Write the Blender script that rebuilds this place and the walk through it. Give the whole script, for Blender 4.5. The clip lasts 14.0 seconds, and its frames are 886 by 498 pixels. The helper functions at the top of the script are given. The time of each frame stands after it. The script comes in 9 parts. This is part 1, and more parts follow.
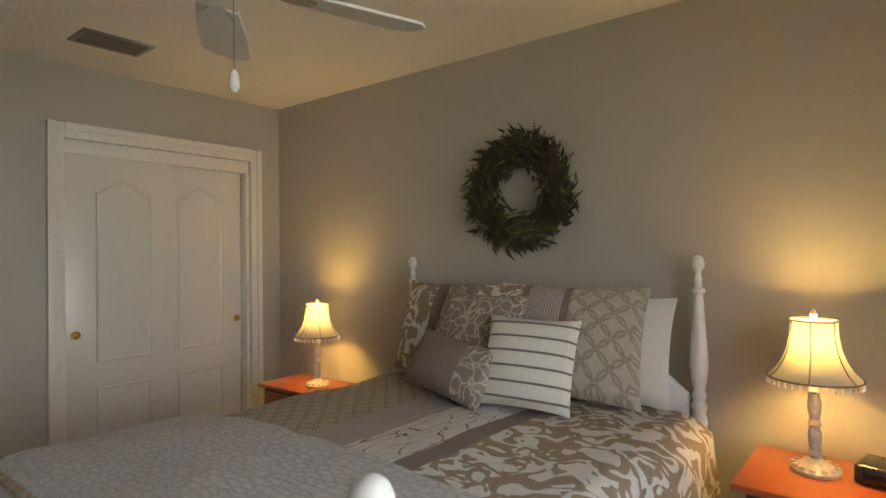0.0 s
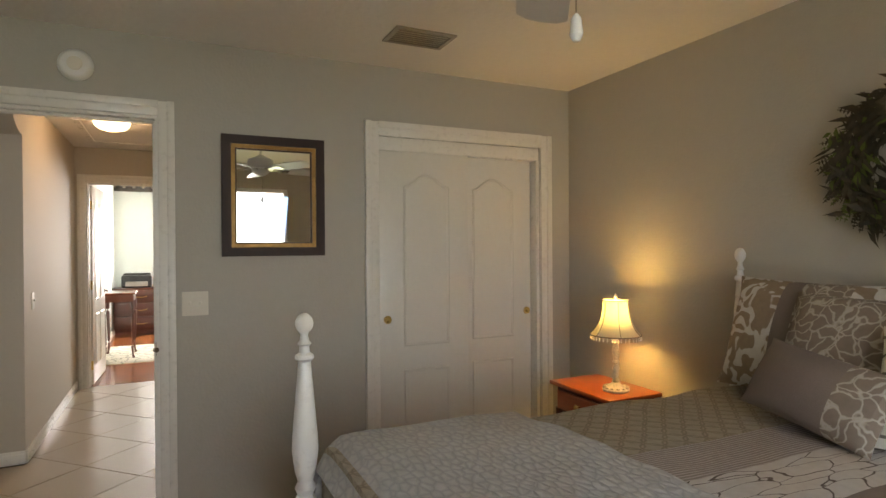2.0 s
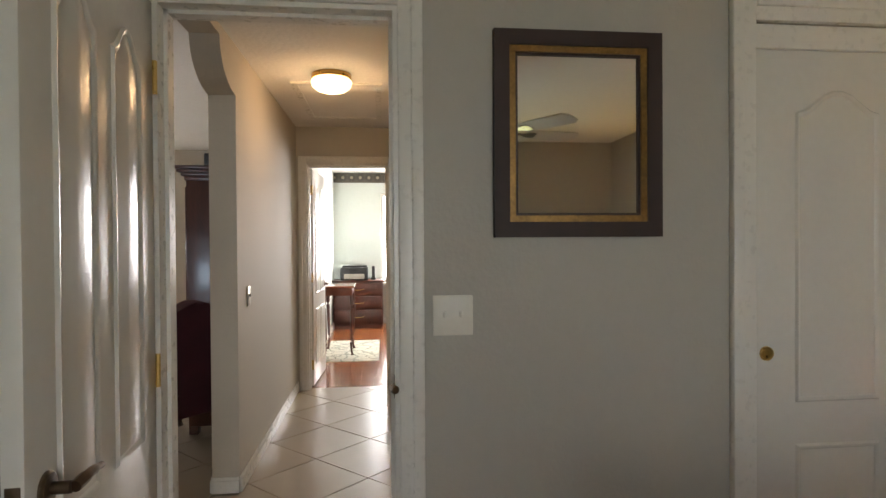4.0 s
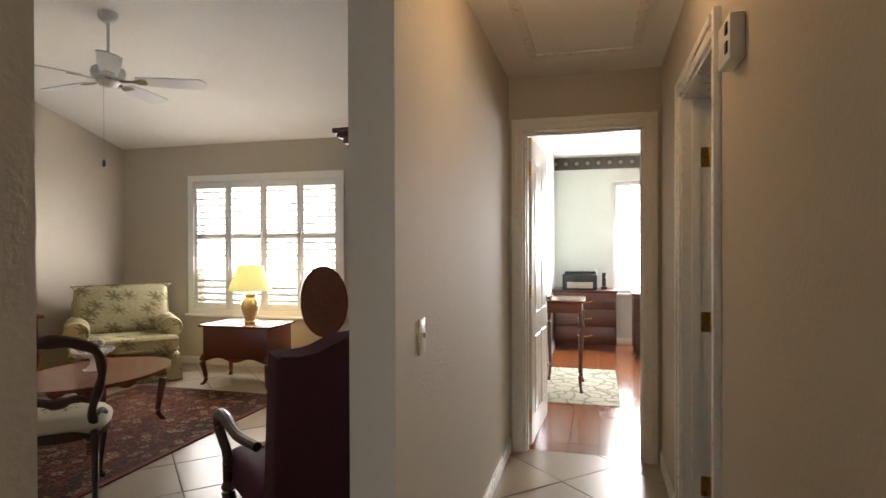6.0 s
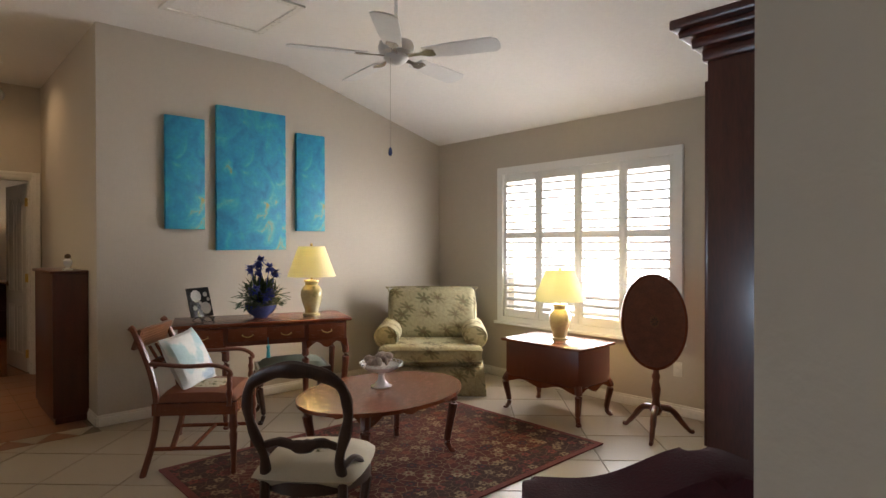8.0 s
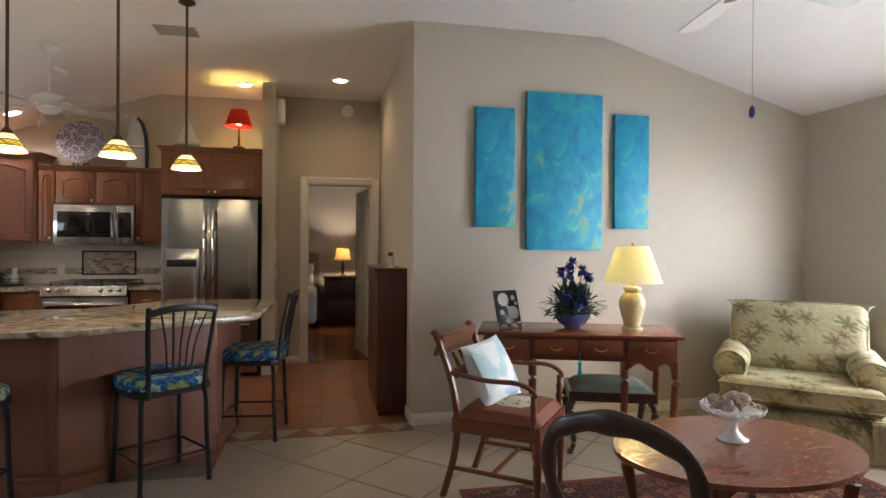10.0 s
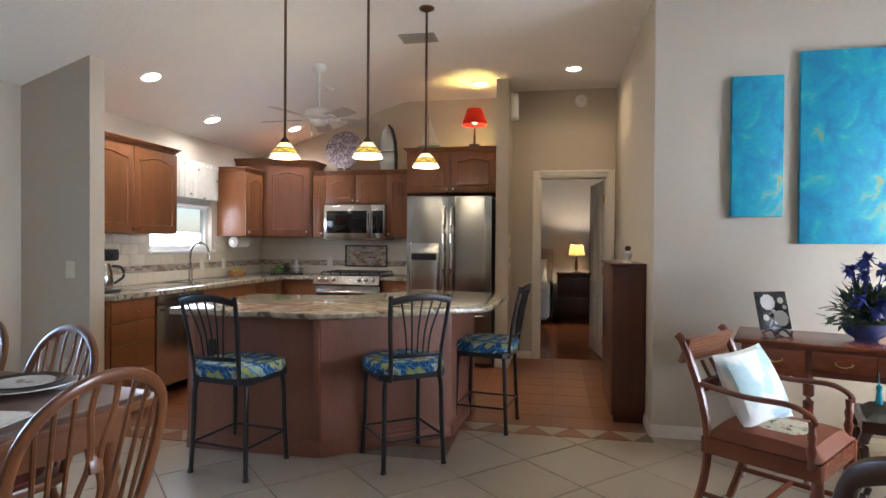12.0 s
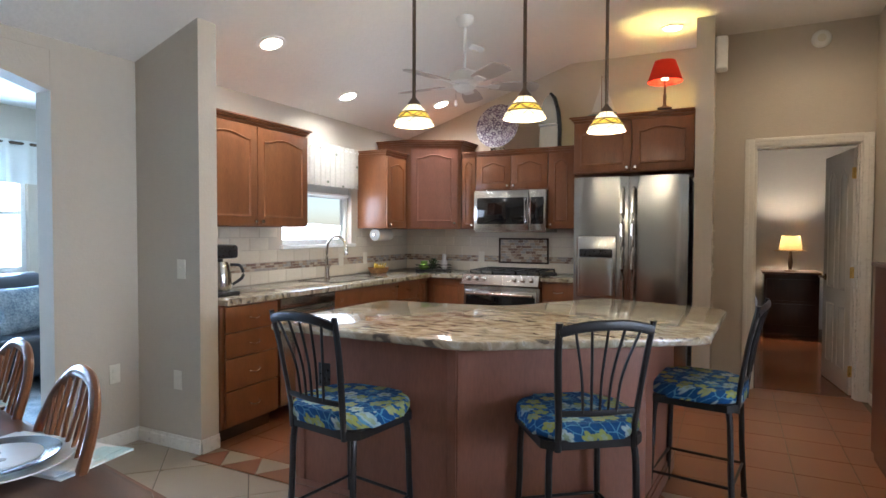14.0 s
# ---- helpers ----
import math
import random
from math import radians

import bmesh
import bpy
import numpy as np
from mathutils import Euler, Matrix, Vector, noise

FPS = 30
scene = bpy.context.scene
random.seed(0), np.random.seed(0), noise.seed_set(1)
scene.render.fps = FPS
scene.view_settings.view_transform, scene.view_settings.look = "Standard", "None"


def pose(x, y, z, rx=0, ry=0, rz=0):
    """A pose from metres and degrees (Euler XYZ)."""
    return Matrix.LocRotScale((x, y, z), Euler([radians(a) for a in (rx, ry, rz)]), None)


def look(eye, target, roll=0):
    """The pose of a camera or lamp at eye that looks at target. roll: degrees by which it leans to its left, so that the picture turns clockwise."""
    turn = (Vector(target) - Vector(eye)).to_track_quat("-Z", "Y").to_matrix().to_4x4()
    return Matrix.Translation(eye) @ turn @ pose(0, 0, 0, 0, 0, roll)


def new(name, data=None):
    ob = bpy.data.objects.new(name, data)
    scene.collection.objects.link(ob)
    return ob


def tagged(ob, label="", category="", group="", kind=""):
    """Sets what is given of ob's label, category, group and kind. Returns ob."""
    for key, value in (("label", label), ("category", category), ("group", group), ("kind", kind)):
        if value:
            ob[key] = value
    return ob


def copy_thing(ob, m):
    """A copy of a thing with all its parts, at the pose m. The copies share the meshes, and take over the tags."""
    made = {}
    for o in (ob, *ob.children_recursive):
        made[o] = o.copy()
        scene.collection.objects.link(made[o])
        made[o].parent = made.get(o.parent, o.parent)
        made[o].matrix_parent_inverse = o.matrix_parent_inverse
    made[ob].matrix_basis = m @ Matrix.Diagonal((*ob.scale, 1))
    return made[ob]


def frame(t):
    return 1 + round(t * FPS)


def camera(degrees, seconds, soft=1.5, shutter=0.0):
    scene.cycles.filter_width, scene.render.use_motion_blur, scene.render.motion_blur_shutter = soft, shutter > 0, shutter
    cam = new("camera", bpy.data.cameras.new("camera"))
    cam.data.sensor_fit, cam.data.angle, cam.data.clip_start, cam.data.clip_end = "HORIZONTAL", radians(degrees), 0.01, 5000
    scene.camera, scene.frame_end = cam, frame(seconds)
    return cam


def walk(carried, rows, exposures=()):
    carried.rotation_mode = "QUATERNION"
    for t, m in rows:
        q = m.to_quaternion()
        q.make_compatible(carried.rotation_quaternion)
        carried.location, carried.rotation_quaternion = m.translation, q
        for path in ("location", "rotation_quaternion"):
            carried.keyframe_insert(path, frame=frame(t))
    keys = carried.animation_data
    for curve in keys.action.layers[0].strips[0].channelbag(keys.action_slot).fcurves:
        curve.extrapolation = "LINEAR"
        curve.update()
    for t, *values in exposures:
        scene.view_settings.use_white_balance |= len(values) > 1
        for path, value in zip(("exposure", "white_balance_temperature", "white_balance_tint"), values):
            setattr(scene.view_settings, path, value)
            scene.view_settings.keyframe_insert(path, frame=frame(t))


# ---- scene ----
cam = camera(75.4, 14.0)
PATH = [
    (0, (-0.442, -0.003, 1.403), (-1.699, 1.552, 1.411), -0.5),
    (0.5, (-0.509, 0.023, 1.411), (-1.873, 1.486, 1.412), -0.6),
    (1, (-0.574, 0.066, 1.408), (-2.101, 1.357, 1.409), -0.7),
    (1.5, (-0.634, 0.084, 1.397), (-2.327, 1.148, 1.403), -0.6),
    (2, (-0.773, 0.036, 1.391), (-2.583, 0.885, 1.381), -0.4),
    (2.5, (-1.007, -0.021, 1.393), (-2.893, 0.644, 1.366), -0.2),
    (3, (-1.309, -0.054, 1.366), (-3.244, 0.453, 1.338), -0.3),
    (5.3, (-3.226, -0.139, 1.325), (-5.213, -0.37, 1.309), -0.3),
    (5.5, (-3.371, -0.178, 1.332), (-5.346, -0.489, 1.316), -0.3),
    (6, (-3.762, -0.295, 1.329), (-5.693, -0.817, 1.316), -0.2),
    (6.5, (-4.092, -0.402, 1.325), (-5.929, -1.193, 1.311), -0.0),
    (7, (-4.392, -0.546, 1.337), (-6.104, -1.58, 1.319), 0.0),
    (7.5, (-4.683, -0.687, 1.334), (-6.236, -1.947, 1.316), -0.1),
    (8, (-4.882, -0.852, 1.344), (-6.241, -2.319, 1.329), -0.1),
    (8.5, (-5.032, -1.078, 1.324), (-6.17, -2.722, 1.315), -0.0),
    (9, (-5.118, -1.269, 1.33), (-6.02, -3.054, 1.325), 0.1),
    (11.5, (-5.234, -1.617, 1.297), (-5.023, -3.606, 1.284), 0.5),
    (12, (-5.227, -1.655, 1.292), (-4.847, -3.618, 1.27), 0.4),
    (12.5, (-5.186, -1.785, 1.278), (-4.647, -3.71, 1.242), 0.4),
    (13, (-5.098, -2.035, 1.299), (-4.438, -3.922, 1.246), 0.4),
    (13.5, (-5.009, -2.351, 1.306), (-4.244, -4.197, 1.245), 0.4),
    (14, (-4.894, -2.679, 1.318), (-3.997, -4.465, 1.258), 0.2),
]
walk(cam, [(t, look(eye, target, roll)) for t, eye, target, roll in PATH],
     [(0.0, 0.0, 7300, 15), (1.5, 0.1, 7700, 15), (3.0, 0.0, 7200, 14), (5.5, -0.25, 7100, 14), (7.25, -0.35, 7000, 17), (9.0, -0.05, 6400, 15), (11.5, 0.6, 5700, 13), (14.0, 0.85, 5400, 11)])

# ---- world, sun and daylight ----
world = bpy.data.worlds.new("sky")
scene.world = world
world.use_nodes = True
_nt = world.node_tree
_sky = _nt.nodes.new("ShaderNodeTexSky")
_sky.sky_type, _sky.sun_disc = "NISHITA", False
_sky.sun_elevation, _sky.sun_rotation = radians(48), radians(200)
_bg = _nt.nodes["Background"]
_bg.inputs["Strength"].default_value = 0.12
_nt.links.new(_sky.outputs["Color"], _bg.inputs["Color"])
_sun = bpy.data.lights.new("sun", "SUN")
_sun.energy, _sun.angle, _sun.color = 3.0, radians(0.5), (1.0, 0.95, 0.86)
new("sun", _sun).matrix_world = look((0, 0, 20), (6, -15, 0))


def window_light(name, centre, target, w, h, power, colour, spread=180):
    """Sky light that comes in through a window opening."""
    d = bpy.data.lights.new(name, "AREA")
    d.shape, d.size, d.size_y, d.energy, d.color = "RECTANGLE", w, h, power, colour
    d.spread = radians(spread)
    ob = new(name, d)
    ob.matrix_world = look(centre, target)
    return ob


def bulb(name, at, power, colour, radius=0.03):
    d = bpy.data.lights.new(name, "POINT")
    d.energy, d.color, d.shadow_soft_size = power, colour, radius
    ob = new(name, d)
    ob.location = at
    return ob


def downlight(name, at, power, colour, cone=110):
    d = bpy.data.lights.new(name, "SPOT")
    d.energy, d.color, d.shadow_soft_size, d.spot_size, d.spot_blend = power, colour, 0.05, radians(cone), 0.9
    ob = new(name, d)
    ob.matrix_world = look(at, (at[0], at[1], at[2] - 1))
    return ob


DAY, WARM = (0.9, 0.95, 1.0), (1.0, 0.64, 0.19)
window_light("daylight_living", (-9.37, -3.81, 1.36), (-5, -3.7, 2.4), 1.75, 1.4, 175, DAY)
window_light("daylight_office", (-11.74, 0.45, 1.45), (-8, 0.0, 0.6), 1.1, 1.4, 230, DAY)
window_light("daylight_bedroom_sky", (0.46, 0.5, 1.35), (-4, 0.6, -0.8), 1.5, 1.4, 10, (0.34, 0.58, 1.0), 120)
window_light("daylight_bedroom_garden", (0.45, 0.5, 1.35), (-4, 0.0, 3.0), 1.5, 1.4, 4.5, (0.80, 0.88, 0.36), 120)
window_light("daylight_kitchen", (-1.50, -6.82, 1.42), (-4, -6.8, 0.9), 0.8, 0.5, 7, DAY)
window_light("daylight_den", (1.185, -4.62, 1.48), (-4, -4.4, 1.3), 2.3, 1.05, 120, (0.50, 0.73, 1.0))
bulb("bedroom_lamp_bulb", (-3.1, 2.12, 1.044), 12.5, WARM, 0.045)
bulb("bedroom_lamp_bulb", (-0.67, 2.12, 1.119), 12.5, WARM, 0.045)
bulb("hall_bulb", (-5.80, -0.385, 2.26), 6.5, (1.0, 0.66, 0.36), 0.08)
bulb("desk_lamp_bulb", (-7.33, -5.12, 1.18), 12, (1.0, 0.72, 0.28), 0.04)
bulb("side_table_lamp_bulb", (-8.74, -3.62, 0.98), 9, (1.0, 0.78, 0.35), 0.04)
bulb("master_lamp_bulb", (-5.6, -11.50, 1.20), 28, (1.0, 0.78, 0.5))
for _p in ((-2.158, -5.586, 2.53), (-1.925, -6.757, 2.45), (-2.272, -7.847, 2.565)):
    downlight("can_bulb", _p, 26, (1.0, 0.90, 0.76), 160)
downlight("corridor_can_bulb", (-5.40, -7.36, 2.95), 14, (1.0, 0.70, 0.38), 165)
downlight("over_cabinet_can_bulb", (-4.44, -7.742, 2.95), 28, (1.0, 0.78, 0.24), 150)
bulb("red_lamp_bulb", (-4.40, -7.62, 2.60), 9, (1.0, 0.74, 0.16), 0.02)
for _p in ((-3.497, -5.139), (-4.038, -5.211), (-4.309, -5.717)):
    bulb("pendant_bulb", (*_p, 1.87), 5, (1.0, 0.8, 0.5), 0.02)

# ---- materials ----
def mat(name, colour, rough=0.5, metal=0.0, vary=0.12, scale=6.0, fine=60.0, bump=0.0, bump_scale=120.0, spec=0.5,
        trans=0.0, emit=None, power=0.0, per_object=0.0, stretch=(1, 1, 1), second=None, coat=0.0, wear=0.1, space="Object"):
    """A painted, wooden, stone or cloth surface: two scales of noise in the colour, a little in the gloss, and fine relief."""
    m = bpy.data.materials.new(name)
    m.use_nodes = True
    nt, p = m.node_tree, m.node_tree.nodes["Principled BSDF"]
    n, l = nt.nodes.new, nt.links.new
    p.inputs["Roughness"].default_value, p.inputs["Metallic"].default_value = rough, metal
    p.inputs["Specular IOR Level"].default_value, p.inputs["Coat Weight"].default_value = spec, coat
    p.inputs["Coat Roughness"].default_value = 0.12
    p.inputs["Transmission Weight"].default_value = trans
    tc, mp = n("ShaderNodeTexCoord"), n("ShaderNodeMapping")
    mp.inputs["Scale"].default_value = stretch
    l(tc.outputs[space], mp.inputs["Vector"])
    big, small = n("ShaderNodeTexNoise"), n("ShaderNodeTexNoise")
    big.inputs["Scale"].default_value, small.inputs["Scale"].default_value = scale, fine
    big.inputs["Detail"].default_value = small.inputs["Detail"].default_value = 4
    l(mp.outputs["Vector"], big.inputs["Vector"]), l(mp.outputs["Vector"], small.inputs["Vector"])
    add = n("ShaderNodeMath")
    add.operation = "ADD"
    l(big.outputs["Fac"], add.inputs[0]), l(small.outputs["Fac"], add.inputs[1])
    value = add.outputs[0]
    if per_object:
        info, mul, plus = n("ShaderNodeObjectInfo"), n("ShaderNodeMath"), n("ShaderNodeMath")
        mul.operation, mul.inputs[1].default_value = "MULTIPLY", per_object
        l(info.outputs["Random"], mul.inputs[0]), l(mul.outputs[0], plus.inputs[0]), l(value, plus.inputs[1])
        value = plus.outputs[0]
    ramp = n("ShaderNodeMapRange")
    ramp.inputs["From Min"].default_value, ramp.inputs["From Max"].default_value = 0.6, 1.4 + per_object
    l(value, ramp.inputs["Value"])
    mix = n("ShaderNodeMix")
    mix.data_type = "RGBA"
    c = colour
    mix.inputs[6].default_value = (*[v * (1 - vary) for v in c], 1)
    mix.inputs[7].default_value = (*(second or [min(1, v * (1 + vary)) for v in c]), 1)
    l(ramp.outputs["Result"], mix.inputs["Factor"])
    l(mix.outputs[2], p.inputs["Base Color"])
    gl = n("ShaderNodeMapRange")
    gl.inputs["To Min"].default_value, gl.inputs["To Max"].default_value = max(0.02, rough * (1 - wear)), min(1, rough * (1 + wear))
    l(small.outputs["Fac"], gl.inputs["Value"]), l(gl.outputs["Result"], p.inputs["Roughness"])
    if bump:
        bn, b = n("ShaderNodeTexNoise"), n("ShaderNodeBump")
        bn.inputs["Scale"].default_value, bn.inputs["Detail"].default_value = bump_scale, 3
        b.inputs["Strength"].default_value, b.inputs["Distance"].default_value = min(1, bump), 0.004
        l(mp.outputs["Vector"], bn.inputs["Vector"]), l(bn.outputs["Fac"], b.inputs["Height"]), l(b.outputs["Normal"], p.inputs["Normal"])
    if emit:
        p.inputs["Emission Color"].default_value, p.inputs["Emission Strength"].default_value = (*emit, 1), power
    return m


def glow(name, colour, power):
    m = bpy.data.materials.new(name)
    m.use_nodes = True
    p = m.node_tree.nodes["Principled BSDF"]
    p.inputs["Base Color"].default_value = (*colour, 1)
    p.inputs["Emission Color"].default_value, p.inputs["Emission Strength"].default_value = (*colour, 1), power
    return m


def shade_mat(name, colour, passed):
    """Lampshade cloth: it scatters what falls on it, and passes a share of the bulb's light."""
    m = bpy.data.materials.new(name)
    m.use_nodes = True
    nt = m.node_tree
    n, l = nt.nodes.new, nt.links.new
    out = nt.nodes["Material Output"]
    nt.nodes.remove(nt.nodes["Principled BSDF"])
    d, t, add = n("ShaderNodeBsdfDiffuse"), n("ShaderNodeBsdfTranslucent"), n("ShaderNodeAddShader")
    tc, weave, mix = n("ShaderNodeTexCoord"), n("ShaderNodeTexNoise"), n("ShaderNodeMix")
    weave.inputs["Scale"].default_value = 160
    mix.data_type = "RGBA"
    mix.inputs[6].default_value, mix.inputs[7].default_value = (*[v * 0.8 for v in passed], 1), (*[v * 1.2 for v in passed], 1)
    l(tc.outputs["Object"], weave.inputs["Vector"]), l(weave.outputs["Fac"], mix.inputs["Factor"]), l(mix.outputs[2], t.inputs["Color"])
    d.inputs["Color"].default_value = (*colour, 1)
    l(d.outputs[0], add.inputs[0]), l(t.outputs[0], add.inputs[1]), l(add.outputs[0], out.inputs["Surface"])
    return m


WALL = mat("wall_paint", (0.52, 0.462, 0.375), 0.75, vary=0.03, scale=1.2, fine=25, bump=0.35, bump_scale=70)
BEDWALL = mat("bedroom_wall_paint", (0.45, 0.42, 0.355), 0.6, vary=0.03, scale=1.2, fine=25, bump=0.35, bump_scale=70)
OFFICEWALL = mat("office_wall_paint", (0.62, 0.66, 0.62), 0.75, vary=0.03, scale=1.2, fine=25, bump=0.3, bump_scale=70)
CEIL = mat("ceiling_knockdown", (0.82, 0.79, 0.74), 0.85, vary=0.03, scale=2, fine=30, bump=0.8, bump_scale=38)
TRIM = mat("white_trim_paint", (0.74, 0.71, 0.64), 0.28, vary=0.03, scale=3, fine=40, bump=0.05, bump_scale=30)
DOORP = mat("door_paint", (0.70, 0.67, 0.60), 0.25, vary=0.03, scale=3, fine=40, bump=0.1, bump_scale=25)
WHITE = mat("white_enamel", (0.8, 0.79, 0.75), 0.3, vary=0.03, scale=5, fine=60)
SHUTTER = mat("shutter_paint", (0.82, 0.81, 0.78), 0.35, vary=0.02, scale=4, fine=50)
TILE = mat("cream_tile", (0.36, 0.295, 0.215), 0.30, vary=0.07, scale=2.2, fine=400, per_object=0.6, wear=0.02)
GROUT = mat("grout", (0.20, 0.165, 0.13), 0.9, vary=0.15, scale=9, fine=120, bump=0.5, bump_scale=200)
REDTILE = mat("terracotta_tile", (0.23, 0.085, 0.038), 0.34, vary=0.13, scale=2.5, fine=400, per_object=0.8, wear=0.02)
REDGROUT = mat("dark_grout", (0.10, 0.055, 0.035), 0.9, vary=0.15, scale=9, fine=120)
LAMINATE = mat("cherry_laminate", (0.23, 0.072, 0.024), 0.16, vary=0.3, scale=2.5, fine=30, stretch=(1, 8, 1), per_object=0.6, wear=0.3)
CHERRY = mat("cherry_wood", (0.17, 0.047, 0.020), 0.27, vary=0.12, scale=2, fine=22, stretch=(1, 9, 9), coat=0.15, wear=0.05)
CHERRYV = mat("cherry_wood_upright", (0.15, 0.040, 0.018), 0.3, vary=0.12, scale=2, fine=22, stretch=(9, 9, 1), coat=0.15, wear=0.05)
MAHOG = mat("dark_mahogany", (0.075, 0.018, 0.010), 0.3, vary=0.35, scale=3, fine=30, stretch=(7, 7, 1), coat=0.3, bump=0.05)
WALNUT = mat("dark_walnut", (0.045, 0.018, 0.010), 0.33, vary=0.35, scale=4, fine=40, stretch=(6, 6, 1), coat=0.2, bump=0.06)
CABINET = mat("maple_cabinet_stain", (0.21, 0.080, 0.030), 0.33, vary=0.22, scale=2.5, fine=24, stretch=(6, 6, 1), coat=0.1)
ISLAND = mat("island_panel_stain", (0.235, 0.098, 0.062), 0.38, vary=0.18, scale=2, fine=22, stretch=(5, 5, 1), bump=0.05)
OAK = mat("golden_oak", (0.17, 0.062, 0.022), 0.3, vary=0.25, scale=4, fine=40, stretch=(5, 5, 1), coat=0.2, bump=0.05)
TABLETOP = mat("dark_table_top", (0.09, 0.045, 0.028), 0.32, vary=0.25, scale=3, fine=40, stretch=(1, 7, 1), coat=0.2)
ORANGE = mat("honey_nightstand", (0.36, 0.085, 0.025), 0.3, vary=0.2, scale=3, fine=30, stretch=(1, 7, 7), coat=0.2)
STEEL = mat("stainless_steel", (0.44, 0.43, 0.41), 0.2, metal=1.0, vary=0.05, scale=2, fine=240, stretch=(30, 30, 0.6), wear=0.25)
CHROME = mat("brushed_nickel", (0.6, 0.58, 0.54), 0.2, metal=1.0, vary=0.05, fine=80)
BRASS = mat("brass", (0.62, 0.42, 0.14), 0.28, metal=1.0, vary=0.12, fine=80)
BRONZE = mat("dark_bronze", (0.12, 0.085, 0.055), 0.35, metal=0.9, vary=0.2, fine=80)
IRON = mat("black_iron", (0.018, 0.017, 0.018), 0.38, metal=0.3, vary=0.2, fine=90, bump=0.1, bump_scale=150)
BLACK = mat("black_plastic", (0.014, 0.014, 0.016), 0.28, vary=0.2, fine=60)
DGLASS = mat("black_glass", (0.006, 0.006, 0.007), 0.06, vary=0.1, fine=20)
GOLD = mat("gilt_frame", (0.22, 0.12, 0.032), 0.38, metal=0.6, vary=0.4, scale=12, fine=90, bump=0.2)
DFRAME = mat("dark_frame", (0.030, 0.012, 0.008), 0.6, vary=0.3, fine=40)
MIRROR = mat("mirror_silver", (0.9, 0.9, 0.9), 0.015, metal=1.0, vary=0.0)
OUTSIDE = glow("bright_outside", (1.0, 1.0, 1.0), 4.5)
CANLAMP = glow("lit_lamp_lens", (1.0, 0.86, 0.62), 9)
DOME = glow("lit_glass_dome", (1.0, 0.80, 0.48), 4)


def ramp_mat(name, kind, scale, stops, rough=0.8, constant=False, warp=0.0, detail=3.0, bump=0.0, stretch=(1, 1, 1), metal=0.0, coat=0.0,
             randomness=1.0, weave=0.0, distort=0.0, relief=False):
    """A patterned surface: one texture, its coordinates bent by noise, through a colour ramp; weave adds a fine cloth relief."""
    m = bpy.data.materials.new(name)
    m.use_nodes = True
    nt, p = m.node_tree, m.node_tree.nodes["Principled BSDF"]
    n, l = nt.nodes.new, nt.links.new
    p.inputs["Roughness"].default_value, p.inputs["Metallic"].default_value, p.inputs["Coat Weight"].default_value = rough, metal, coat
    tc, mp = n("ShaderNodeTexCoord"), n("ShaderNodeMapping")
    mp.inputs["Scale"].default_value = stretch
    l(tc.outputs["Object"], mp.inputs["Vector"])
    vec = mp.outputs["Vector"]
    if warp:
        wn, sub, add = n("ShaderNodeTexNoise"), n("ShaderNodeVectorMath"), n("ShaderNodeVectorMath")
        wn.inputs["Scale"].default_value = scale * 0.6
        sub.operation, sub.inputs[3].default_value = "SCALE", warp
        l(vec, wn.inputs["Vector"]), l(wn.outputs["Color"], sub.inputs[0]), l(vec, add.inputs[0]), l(sub.outputs[0], add.inputs[1])
        vec = add.outputs[0]
    if kind in ("noise", "wave"):
        t = n("ShaderNodeTexNoise" if kind == "noise" else "ShaderNodeTexWave")
        t.inputs["Scale"].default_value, t.inputs["Detail"].default_value = scale, detail
        t.inputs["Distortion"].default_value = distort
        out = t.outputs["Fac"]
    else:
        t = n("ShaderNodeTexVoronoi")
        t.inputs["Scale"].default_value, t.inputs["Randomness"].default_value = scale, randomness
        if kind == "edge":
            t.feature = "DISTANCE_TO_EDGE"
        if kind == "cell":
            sep = n("ShaderNodeSeparateColor")
            l(t.outputs["Color"], sep.inputs[0])
            out = sep.outputs[0]
        else:
            out = t.outputs["Distance"]
    l(vec, t.inputs["Vector"])
    r = n("ShaderNodeValToRGB")
    r.color_ramp.interpolation = "CONSTANT" if constant else "LINEAR"
    e = r.color_ramp.elements
    while len(e) < len(stops):
        e.new(0.5)
    for k, (pos, c) in zip(e, stops):
        k.position, k.color = pos, (*c, 1)
    l(out, r.inputs["Fac"])
    fine, mix = n("ShaderNodeTexNoise"), n("ShaderNodeMix")
    fine.inputs["Scale"].default_value = 45
    mix.data_type, mix.blend_type = "RGBA", "OVERLAY"
    mix.inputs["Factor"].default_value = 0.18
    l(tc.outputs["Object"], fine.inputs["Vector"]), l(r.outputs["Color"], mix.inputs[6]), l(fine.outputs["Fac"], mix.inputs[7])
    l(mix.outputs[2], p.inputs["Base Color"])
    if bump or weave:
        b = n("ShaderNodeBump")
        b.inputs["Distance"].default_value = 0.01 if relief else 0.003
        b.inputs["Strength"].default_value = bump or weave
        if weave:
            wv = n("ShaderNodeTexNoise")
            wv.inputs["Scale"].default_value = 260
            l(tc.outputs["Object"], wv.inputs["Vector"]), l(wv.outputs["Fac"], b.inputs["Height"])
        else:
            l(out, b.inputs["Height"])
        l(b.outputs["Normal"], p.inputs["Normal"])
    return m


